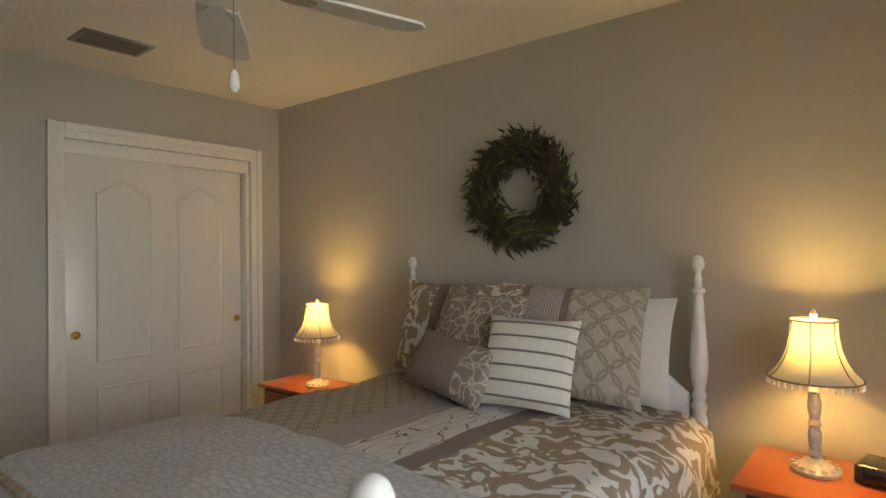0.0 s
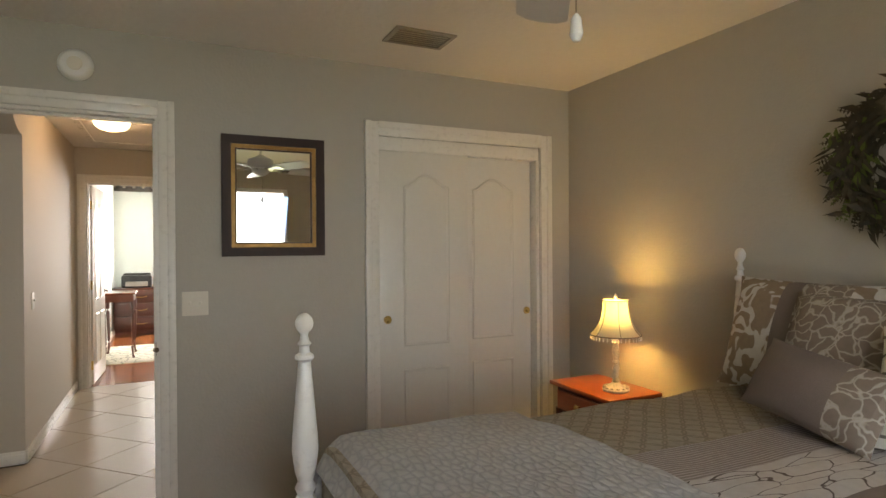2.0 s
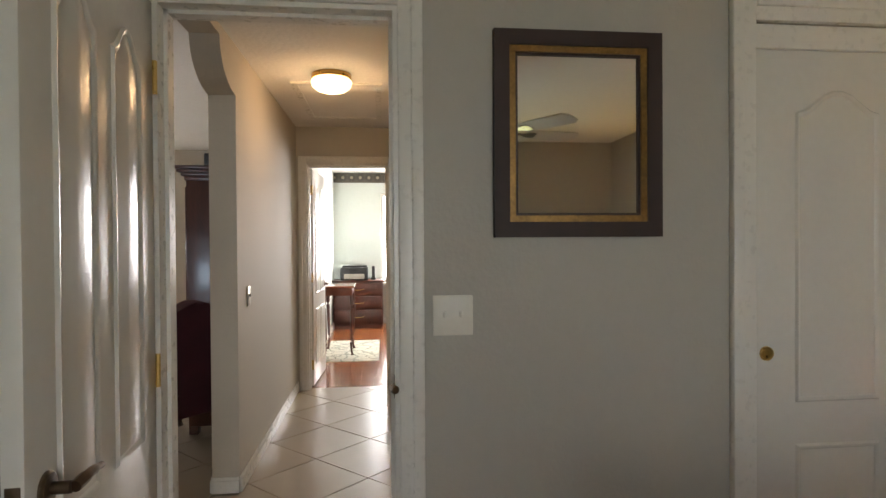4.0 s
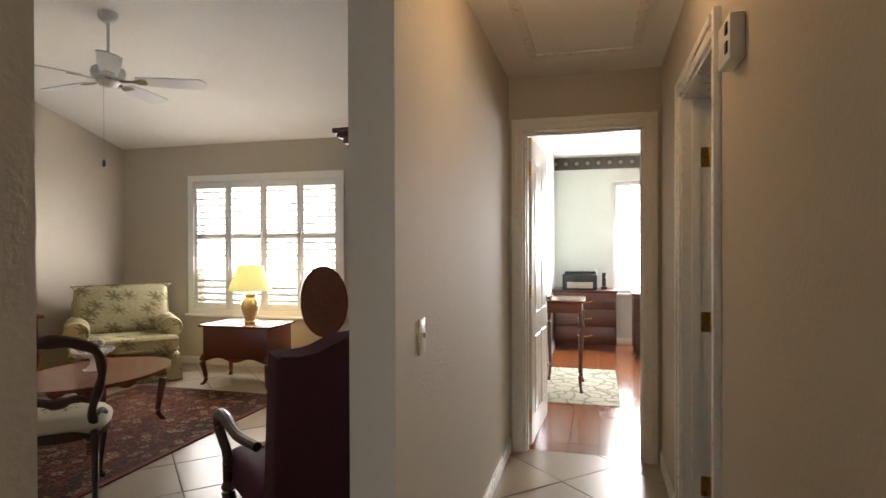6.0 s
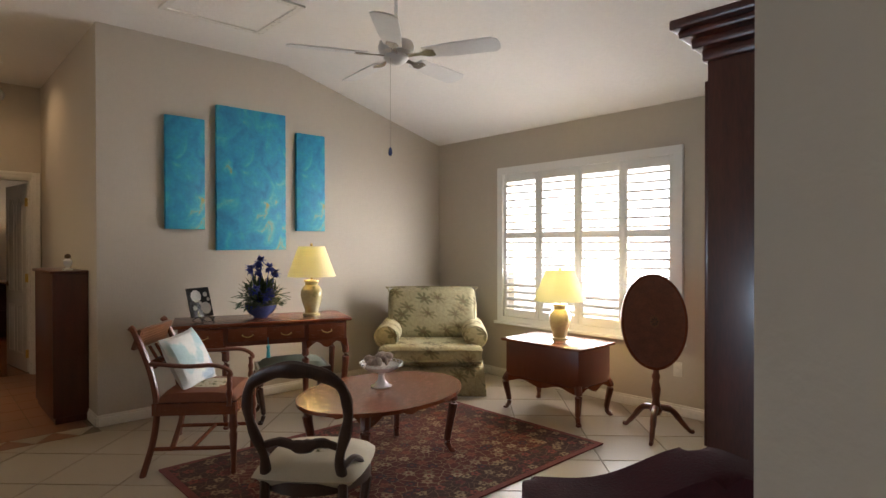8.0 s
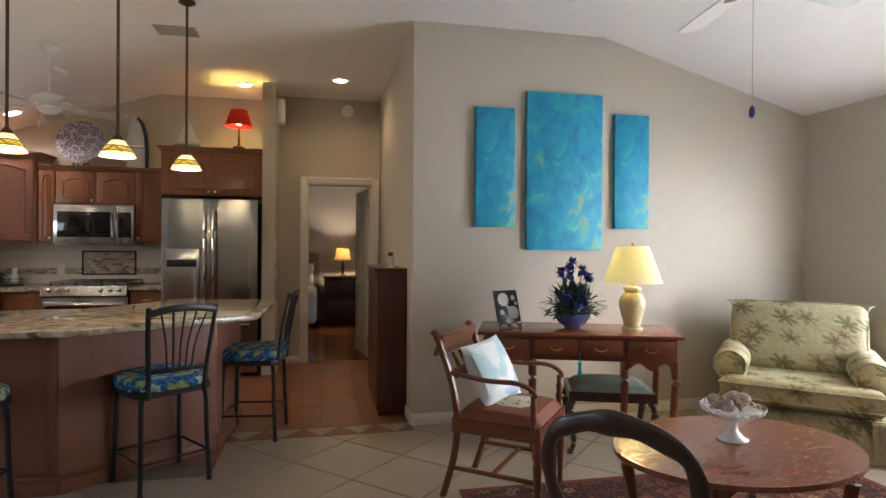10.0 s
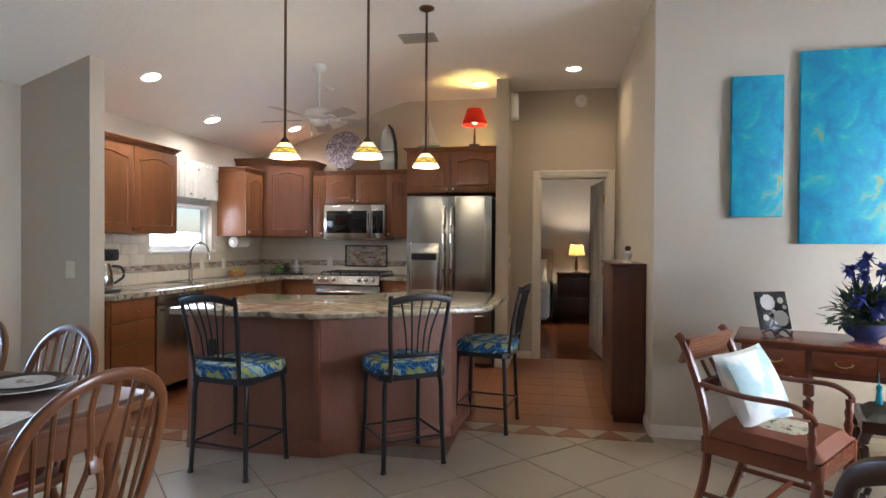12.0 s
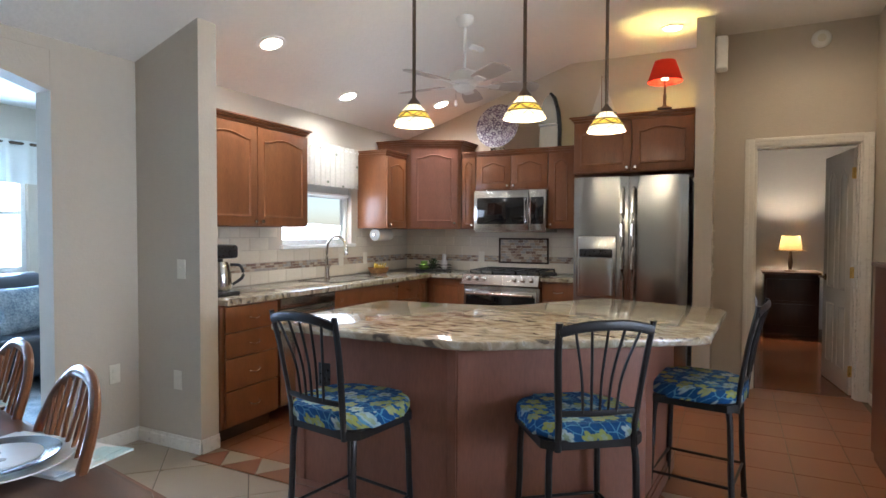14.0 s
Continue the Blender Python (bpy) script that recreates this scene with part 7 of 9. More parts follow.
def small_knob(parent, x, z, y=-0.02):
    bm = B()
    lathe(bm, [(0.005, 0), (0.005, 0.012), (0.014, 0.018), (0.012, 0.026), (0, 0.028)], 12, Matrix.Translation((x, y, z)) @ Matrix.Rotation(radians(90), 4, "X"))
    part("knob", bm, CHROME, parent, "brushed nickel knob")


def crown(bm, x0, x1, y0, y1, z, left=True, right=True):
    """A stepped crown on a cabinet whose front is at y0 (towards -y)."""
    for o, a, b in ((0.008, 0, 0.018), (0.022, 0.018, 0.036), (0.038, 0.036, 0.05)):
        box(bm, x0 - (o if left else 0), y0 - o, z + a, x1 + (o if right else 0), y1, z + b, 0.004)


def wall_cabinet(m, w, z0, z1, d, doors, label, crowned=True, arched=True, left=True, right=True):
    """A wall cabinet, back at y = 0, front at y = -d; doors are (x0, x1, knob side)."""
    ob = thing("wall_cabinet", label, "cabinet", m, "kitchen wall cabinets")
    bm = B()
    box(bm, 0, -d, z0, w, -0.002, z1, 0.002)
    part("body", bm, CABINET, ob)
    if crowned:
        bm = B()
        crown(bm, 0, w, -d, -0.002, z1 - 0.002, left, right)
        part("crown", bm, CABINET, ob)
    for x0, x1, side in doors:
        dr = part("door", cab_door(x1 - x0 - 0.006, z1 - z0 - 0.02, arched), CABINET, ob, at=pose(x0 + 0.003, -d - 0.001, z0 + 0.008))
        small_knob(dr, (x1 - x0 - 0.035) if side > 0 else 0.03, 0.03)
    return ob


EASTM = Matrix.Rotation(radians(-90), 4, "Z")         # back on the east wall, front towards -x


def on_east(y):
    return Matrix.Translation((GE - 0.001, y, 0)) @ EASTM


def on_back(x):
    return Matrix.Translation((x, KB + 0.001, 0)) @ Matrix.Rotation(radians(180), 4, "Z")


# on the east wall x runs towards -y; on the back wall x runs towards -x
wall_cabinet(on_east(-5.165), 1.07, 1.35, 2.06, 0.33, [(0.0, 0.535, 1), (0.535, 1.07, -1)], "maple wall cabinet with two arched doors beside the window", right=True, left=False)
wall_cabinet(on_east(-7.40), 0.37, 1.35, 2.06, 0.33, [(0.0, 0.37, -1)], "narrow maple wall cabinet with an arched door")
wall_cabinet(on_back(-2.42), 0.155, 1.35, 2.08, 0.33, [(0, 0.155, 1)], "slim maple wall cabinet", left=False, right=False)
wall_cabinet(on_back(-2.575), 0.75, 1.735, 2.08, 0.33, [(0, 0.375, 1), (0.375, 0.75, -1)], "short maple cabinet above the microwave", left=False, right=False)
wall_cabinet(on_back(-3.325), 0.255, 1.35, 2.08, 0.33, [(0, 0.255, -1)], "narrow maple wall cabinet beside the refrigerator", left=False, right=False)
wall_cabinet(on_back(-3.665), 0.96, 1.82, 2.26, 0.72, [(0, 0.48, 1), (0.48, 0.96, -1)], "deep maple cabinet above the refrigerator", right=False)
# diagonal corner cabinet
cc = thing("corner_cabinet", "tall maple corner cabinet with a diagonal door", "cabinet", I4, "kitchen wall cabinets")
P0, P1 = Vector((GE - 0.36, -7.775, 0)), Vector((-2.41, KB + 0.35, 0))
poly = [(GE - 0.002, -7.775), (GE - 0.002, KB + 0.002), (-2.41, KB + 0.002), (P1.x, P1.y), (P0.x, P0.y)]
bm = B()
prism(bm, poly, 1.345, 2.20)
part("body", bm, CABINET, cc)
bm = B()
for o, a, b in ((0.01, 2.199, 2.218), (0.025, 2.218, 2.236), (0.042, 2.236, 2.25)):
    prism(bm, [(GE - 0.003, -7.775 + o), (GE - 0.003, KB + 0.003), (-2.41 - o, KB + 0.003), (P1.x - o, P1.y + o * 0.4), (P0.x - o * 0.4, P0.y + o)], a, b)
part("crown", bm, CABINET, cc)
dirn = (P1 - P0)
ang = math.degrees(math.atan2(dirn.y, dirn.x))
# pinker island stain on this door: the mauve light on it, put into colour
dr = part("door", cab_door(dirn.length - 0.07, 0.80), ISLAND, cc, at=Matrix.Translation((P0.x, P0.y, 1.365)) @ pose(0, 0, 0, 0, 0, ang) @ pose(0.035, -0.001, 0))
small_knob(dr, dirn.length - 0.105, 0.04)


def base_cabinet(m, w, fronts, label):
    """A base cabinet, back at y = 0, front at y = -0.58; fronts are (x0, x1, z0, z1, kind)."""
    ob = thing("base_cabinet", label, "cabinet", m, "kitchen base cabinets")
    bm = B()
    box(bm, 0, -0.57, 0.10, w, -0.002, 0.862, 0.002)
    part("body", bm, CABINET, ob)
    bm = B()
    box(bm, 0, -0.50, 0.0, w, -0.01, 0.10)
    part("toe_kick", bm, WALNUT, ob)
    for x0, x1, z0, z1, kind in fronts:
        if kind == "drawer":
            bm = B()
            box(bm, x0 + 0.003, -0.59, z0 + 0.003, x1 - 0.003, -0.57, z1 - 0.003, 0.006)
            dr = part("drawer", bm, CABINET, ob)
            handle(dr, (x0 + x1) / 2, (z0 + z1) / 2, -0.59, 0.085, CHROME)
        else:
            dr = part("door", cab_door(x1 - x0 - 0.006, z1 - z0 - 0.006, False), CABINET, ob, at=pose(x0 + 0.003, -0.571, z0 + 0.003))
            small_knob(dr, x1 - x0 - 0.04, z1 - z0 - 0.04)
    return ob


base_cabinet(on_east(-5.165), 0.475, [(0.02, 0.475, 0.69, 0.855, "drawer"), (0.02, 0.475, 0.53, 0.69, "drawer"), (0.02, 0.475, 0.33, 0.53, "drawer"), (0.02, 0.475, 0.11, 0.33, "drawer")], "maple base cabinet with four drawers")
base_cabinet(on_east(-6.26), 0.94, [(0, 0.94, 0.70, 0.855, "panel"), (0, 0.47, 0.11, 0.69, "door"), (0.47, 0.94, 0.11, 0.69, "door")], "maple sink base cabinet")
base_cabinet(on_east(-7.20), 0.40, [(0, 0.40, 0.69, 0.855, "drawer"), (0, 0.40, 0.11, 0.68, "door")], "maple base cabinet with a drawer")
base_cabinet(on_east(-7.60), 0.775, [(0, 0.17, 0.11, 0.855, "door")], "maple corner base cabinet")
base_cabinet(on_back(-2.165), 0.405, [(0.0, 0.405, 0.11, 0.855, "door")], "maple base cabinet beside the range")
base_cabinet(on_back(-3.345), 0.315, [(0.0, 0.315, 0.69, 0.855, "drawer"), (0, 0.315, 0.11, 0.68, "door")], "maple base cabinet between range and refrigerator")
# dishwasher
dw = thing("dishwasher", "stainless steel dishwasher under the counter", "dishwasher", on_east(-5.645))
bm = B()
box(bm, 0.005, -0.56, 0.10, 0.605, -0.01, 0.86)
part("body", bm, BLACK, dw)
bm = B()
box(bm, 0.005, -0.60, 0.12, 0.605, -0.561, 0.78, 0.006)
part("door", bm, STEEL, dw)
bm = B()
box(bm, 0.005, -0.605, 0.785, 0.605, -0.561, 0.86, 0.006)
part("control_panel", bm, STEEL, dw)
bm = B()
tube(bm, [(0.06, -0.63, 0.745), (0.55, -0.63, 0.745)], 0.009, 8)
part("handle", bm, CHROME, dw)

# counters along the walls
for nm, poly, lab in (("worktop", [(GE - 0.003, -5.163), (GE - 0.003, KB + 0.003), (-2.573, KB + 0.003), (-2.573, KB + 0.64), (GE - 0.66, KB + 0.66), (GE - 0.635, -5.163)], "polished brown and cream granite worktop"),
                      ("worktop", [(-3.347, KB + 0.003), (-3.66, KB + 0.003), (-3.66, KB + 0.64), (-3.347, KB + 0.64)], "polished brown and cream granite worktop")):
    ob = thing(nm, lab, "worktop")
    bm = B()
    prism(bm, poly, 0.865, 0.90, I4, 0.006)
    part("slab", bm, GRANITE, ob)
# sink and faucet
sk = thing("sink", "stainless steel sink set in the granite", "sink", pose(-1.84, -6.78, 0.90))
bm = B()
ring_prism(bm, rect(0.42, 0.66), rect(0.38, 0.62), 0.001, 0.006)
box(bm, -0.19, -0.31, 0.001, 0.19, 0.31, 0.003)
part("basin", bm, STEEL, sk)
fc = thing("faucet", "tall brushed nickel gooseneck faucet", "faucet", pose(-1.66, -6.80, 0.90, 0, 0, 200))
bm = B()
lathe(bm, [(0.03, 0), (0.03, 0.008), (0.022, 0.02), (0.018, 0.10), (0.013, 0.12)], 18)
tube(bm, smooth_path([(0, 0, 0.10), (0, 0, 0.27), (0.03, 0, 0.345), (0.09, 0, 0.375), (0.15, 0, 0.345), (0.175, 0, 0.27)], 6), 0.012, 10)
part("spout", bm, CHROME, fc)
bm = B()
lathe(bm, [(0.012, 0.03), (0.017, 0.0), (0.018, -0.05), (0.012, -0.055)], 14, pose(0.176, 0, 0.262))
part("spray_head", bm, CHROME, fc)
bm = B()
tube(bm, smooth_path([(0, 0.018, 0.07), (0, 0.06, 0.085), (0, 0.09, 0.11)], 4), 0.007, 8)
part("lever", bm, CHROME, fc)

# range
rg = thing("range", "stainless gas range with black grates", "stove", on_back(-2.58) @ pose(0, 0, 0))
bm = B()
box(bm, 0, -0.64, 0.08, 0.76, -0.01, 0.895, 0.004)
part("body", bm, STEEL, rg)
bm = B()
box(bm, 0.02, -0.665, 0.20, 0.74, -0.641, 0.765, 0.006)
od = part("oven_door", bm, STEEL, rg)
bm = B()
box(bm, 0.035, -0.668, 0.25, 0.725, -0.664, 0.715, 0.003)
part("oven_window", bm, DGLASS, od, "black glass")
bm = B()
tube(bm, [(0.05, -0.705, 0.735), (0.71, -0.705, 0.735)], 0.011, 10)
for x in (0.08, 0.68):
    tube(bm, [(x, -0.66, 0.735), (x, -0.705, 0.735)], 0.008, 8)
part("oven_handle", bm, CHROME, od)
bm = B()
prism(bm, [(-0.64, 0.80), (-0.69, 0.82), (-0.66, 0.915), (-0.56, 0.925), (-0.56, 0.80)], 0.0, 0.76, Matrix(((0, 0, 1, 0), (1, 0, 0, 0), (0, 1, 0, 0), (0, 0, 0, 1))))
cp = part("control_panel", bm, STEEL, rg)
for x in (0.07, 0.15, 0.23, 0.53, 0.61, 0.69):
    bm = B()
    lathe(bm, [(0.022, 0), (0.022, 0.008), (0.017, 0.012), (0.015, 0.03), (0, 0.032)], 14, Matrix.Translation((x, -0.676, 0.875)) @ Matrix.Rotation(radians(70), 4, "X"))
    part("knob", bm, CHROME, cp)
bm = B()
box(bm, 0.29, -0.652, 0.918, 0.47, -0.60, 0.926, 0.002)
part("display", bm, DGLASS, cp)
bm = B()
box(bm, 0.01, -0.56, 0.895, 0.75, -0.02, 0.912, 0.004)
part("cooktop", bm, BLACK, rg)
for k in range(3):
    bm = B()
    x0 = 0.03 + k * 0.235
    for y in (-0.54, -0.42, -0.29, -0.16, -0.04):
        tube(bm, [(x0, y, 0.945), (x0 + 0.225, y, 0.945)], 0.006, 6)
    for x in (x0, x0 + 0.11, x0 + 0.225):
        tube(bm, [(x, -0.545, 0.915), (x, -0.54, 0.945), (x, -0.04, 0.945), (x, -0.035, 0.915)], 0.006, 6)
    part("grate", bm, IRON, rg, "black cast iron grate")
# microwave
mw = thing("microwave", "stainless over-the-range microwave with black window", "microwave", on_back(-2.575))
bm = B()
box(bm, 0.003, -0.38, 1.315, 0.747, -0.01, 1.728, 0.004)
part("body", bm, STEEL, mw)
bm = B()
box(bm, 0.003, -0.405, 1.335, 0.575, -0.381, 1.725, 0.006)
md = part("door", bm, STEEL, mw)
bm = B()
box(bm, 0.04, -0.408, 1.395, 0.53, -0.404, 1.655, 0.004)
part("window", bm, DGLASS, md, "black glass window")
bm = B()
tube(bm, [(0.555, -0.406, 1.40), (0.555, -0.435, 1.41), (0.555, -0.435, 1.64), (0.555, -0.406, 1.65)], 0.010, 8)
part("handle", bm, CHROME, md)
bm = B()
box(bm, 0.58, -0.405, 1.335, 0.745, -0.381, 1.725, 0.004)
pn = part("control_panel", bm, STEEL, mw)
bm = B()
box(bm, 0.60, -0.408, 1.395, 0.725, -0.404, 1.655, 0.003)
part("keypad", bm, DGLASS, pn)
# refrigerator
fr = thing("refrigerator", "stainless french-door refrigerator with ice dispenser", "refrigerator", on_back(-3.70))
bm = B()
box(bm, 0.005, -0.82, 0.02, 0.895, -0.02, 1.765, 0.004)
part("body", bm, BLACK, fr)


def bowed(x0, x1, z0, z1, y, depth=0.035, bow=0.018):
    """A gently bowed steel door."""
    bm = B()
    n = 10
    pts = [(x0 + (x1 - x0) * i / n, y - depth - bow * math.sin(math.pi * (0.15 + 0.7 * i / n))) for i in range(n + 1)]
    prism(bm, pts + [(x1, y), (x0, y)], z0, z1, I4, 0.005)
    return bm


for x0, x1, hx in ((0.005, 0.449, 0.41), (0.452, 0.895, 0.49)):
    d = part("door", bowed(x0, x1, 0.62, 1.775, -0.822), STEEL, fr)
    bm = B()
    tube(bm, smooth_path([(hx, -0.87, 0.74), (hx, -0.925, 0.80), (hx, -0.93, 1.2), (hx, -0.925, 1.62), (hx, -0.87, 1.68)], 5), 0.013, 10)
    part("handle", bm, CHROME, d)
d = part("freezer_drawer", bowed(0.005, 0.895, 0.05, 0.612, -0.822), STEEL, fr)
bm = B()
tube(bm, smooth_path([(0.08, -0.875, 0.54), (0.14, -0.925, 0.54), (0.76, -0.925, 0.54), (0.82, -0.875, 0.54)], 5), 0.012, 8)
part("handle", bm, CHROME, d)
bm = B()
box(bm, 0.03, -0.884, 0.78, 0.36, -0.855, 1.29, 0.02)
ds = part("dispenser", bm, STEEL, fr, "steel ice and water dispenser")
bm = B()
prism(bm, [(0.055, -0.883)] + [(0.195 - 0.14 * math.cos(math.pi * k / 12), -0.899 + 0.012 * math.sin(math.pi * k / 12)) for k in range(13)] + [(0.335, -0.883)], 0.80, 1.10)
part("recess", bm, CHROME, ds, "bright steel recess")
bm = B()
box(bm, 0.06, -0.905, 1.11, 0.33, -0.883, 1.18, 0.008)
part("display", bm, BLACK, ds)

# backsplash band and panel behind the range
bs = thing("mosaic_picture", "dark-framed mosaic of small stone tiles behind the range", "mosaic", on_back(-2.70))
bm = B()
ring_prism(bm, [(-0.0, 0.99), (0.54, 0.99), (0.54, 1.255), (0, 1.255)], [(0.018, 1.008), (0.522, 1.008), (0.522, 1.237), (0.018, 1.237)], 0.004, 0.016, Matrix(((1, 0, 0, 0), (0, 0, -1, 0), (0, 1, 0, 0), (0, 0, 0, 1))))
part("frame", bm, DFRAME, bs)
mos = {}
rnd = random.Random(6)
MOSMATS = [mat("mosaic_%s" % k, c, 0.3, vary=0.15, scale=20, fine=60) for k, c in (("cream", (0.48, 0.40, 0.30)), ("tan", (0.36, 0.26, 0.18)), ("brown", (0.22, 0.14, 0.10)), ("grey", (0.34, 0.31, 0.28)))]


def mosaic(parent, x0, x1, z0, z1, rows, length, m, y=-0.004):
    h = (z1 - z0) / rows
    for r in range(rows):
        x = x0 - rnd.uniform(0, length)
        while x < x1 - 0.006:
            a, b = max(x, x0), min(x + length, x1)
            x += length
            if b - a < 0.008:
                continue
            c = rnd.randrange(4)
            key = (round(b - a, 3), round(h, 4), c)
            if key not in mos:
                bm = B()
                box(bm, 0, -0.005, 0, b - a - 0.003, 0, h - 0.003)
                mos[key] = finish(bm, "tile", MOSMATS[c])
            t = new("tile", mos[key])
            t.parent = parent
            t.matrix_basis = m @ pose(a, y, z0 + r * h)


mosaic(bs, 0.018, 0.522, 1.008, 1.237, 8, 0.055, I4)

# ---- island, stools and loose kitchen things ----
isl = thing("kitchen_island", "angled kitchen island clad in stained maple panels", "island")
base = [(-2.98, -4.87), (-3.865, -4.87), (-4.56, -5.42), (-4.62, -6.10), (-4.15, -6.28), (-3.75, -5.68), (-2.98, -5.65)]
bm = B()
prism(bm, base, 0.0, 0.845)
part("body", bm, ISLAND, isl)
bm = B()
cx, cy = -3.75, -5.3
for a, b in ((0, 1), (1, 2), (2, 3)):
    p, q = Vector((*base[a], 0)), Vector((*base[b], 0))
    d = (q - p).normalized()
    nrm = Vector((d.y, -d.x, 0))
    if nrm.dot(Vector((p.x - cx, p.y - cy, 0))) < 0:
        nrm = -nrm
    M = Matrix((( d.x, nrm.x, 0, p.x), (d.y, nrm.y, 0, p.y), (0, 0, 1, 0), (0, 0, 0, 1)))
    L = (q - p).length
    box(bm, 0.0, 0.001, 0.0, L, 0.012, 0.07, 0.003, M), box(bm, 0.0, 0.001, 0.07, L, 0.007, 0.10, 0.003, M)
part("base_moulding", bm, ISLAND, isl)
for x in (-3.02, -3.84):
    bm = B()
    box(bm, x - 0.02, -4.869, 0.10, x + 0.02, -4.862, 0.84, 0.002)
    part("corner_strip", bm, ISLAND, isl)
ITOP = [(-2.90, -4.80), (-2.95, -4.735), (-3.93, -4.715), (-4.01, -4.745), (-4.78, -5.265), (-4.825, -5.33), (-4.88, -6.22), (-4.85, -6.29), (-4.20, -6.53), (-4.11, -6.50), (-3.78, -5.89), (-3.66, -5.80), (-3.0, -5.76), (-2.93, -5.72)]
wt = thing("island_worktop", "polished granite worktop in brown, cream and grey on the island", "worktop")
bm = B()
prism(bm, ITOP, 0.847, 0.885, I4, 0.011, 3)
part("slab", bm, GRANITE, wt)
ob = wall_plate("power_outlet", "black outlet on the island", pose(-3.16, -4.87, 0.63, 0, 0, 180), "outlet")
for c in ob.children:
    c.data = c.data.copy()
    c.data.materials[0] = BLACK


def bar_stool(m):
    ob = thing("bar_stool", "black metal bar stool with a blue floral seat", "stool", m, "bar stools at the island")     # its own +y is the front
    bm = prism(B(), rounded(0.43, 0.41, 0.11), 0.548, 0.612, I4, 0.028, 4)
    part("seat", bm, FLORAL, ob, "blue, green and white floral seat")
    bm = B()
    ring_prism(bm, [(x * 0.205, y * 0.195) for x, y in ((-1, -0.8), (-0.8, -1), (0.8, -1), (1, -0.8), (1, 0.8), (0.8, 1), (-0.8, 1), (-1, 0.8))],
               [(x * 0.17, y * 0.16) for x, y in ((-1, -0.8), (-0.8, -1), (0.8, -1), (1, -0.8), (1, 0.8), (0.8, 1), (-0.8, 1), (-1, 0.8))], 0.515, 0.55)
    part("seat_frame", bm, IRON, ob)
    for sx in (1, -1):
        for sy in (1, -1):
            bm = B()
            tube(bm, smooth_path([(sx * 0.14, sy * 0.13, 0.525), (sx * 0.172, sy * 0.162, 0.49), (sx * 0.178, sy * 0.172, 0.25), (sx * 0.187, sy * 0.184, 0.0)], 5), 0.0135, 8)
            leg = part("leg", bm, IRON, ob)
            bm = B()
            lathe(bm, [(0.017, 0), (0.017, 0.014), (0.014, 0.018)], 10, pose(sx * 0.187, sy * 0.184, 0))
            part("foot", bm, BLACK, leg)
    for a, b in (((-1, -1), (1, -1)), ((1, -1), (1, 1)), ((1, 1), (-1, 1)), ((-1, 1), (-1, -1))):
        z = 0.17
        bm = B()
        tube(bm, [(a[0] * 0.18, a[1] * 0.175, z), (b[0] * 0.18, b[1] * 0.175, z)], 0.007, 8)
        part("footrest", bm, IRON, ob)
    for s in (1, -1):
        bm = B()
        tube(bm, smooth_path([(s * 0.15, -0.19, 0.51), (s * 0.152, -0.20, 0.62), (s * 0.17, -0.235, 0.84), (s * 0.18, -0.27, 1.0)], 5), 0.0135, 8, flat=0.75)
        part("back_post", bm, IRON, ob)
    bm = B()
    tube(bm, smooth_path([(-0.18, -0.268, 0.965), (-0.09, -0.285, 0.985), (0, -0.29, 0.99), (0.09, -0.285, 0.985), (0.18, -0.268, 0.965)], 5), 0.019, 8, up=(0, 1, 0), flat=0.45)
    part("top_rail", bm, IRON, ob)
    bm = B()
    tube(bm, smooth_path([(-0.153, -0.205, 0.655), (0, -0.22, 0.655), (0.153, -0.205, 0.655)], 4), 0.012, 8, up=(0, 1, 0), flat=0.5)
    part("lower_rail", bm, IRON, ob)
    for i in range(5):
        t = -1 + 2 * i / 4
        bm = B()
        tube(bm, smooth_path([(t * 0.065, -0.217, 0.655), (t * 0.08, -0.235, 0.80), (t * 0.125, -0.283, 0.975)], 4), 0.0055, 6)
        part("spindle", bm, IRON, ob)
    return ob


stool = bar_stool(pose(-3.4575, -4.672, 0, 0, 0, 171))
copy_thing(stool, pose(-4.343, -4.975, 0, 0, 0, 217))
copy_thing(stool, pose(-4.765, -5.725, 0, 0, 0, 262))


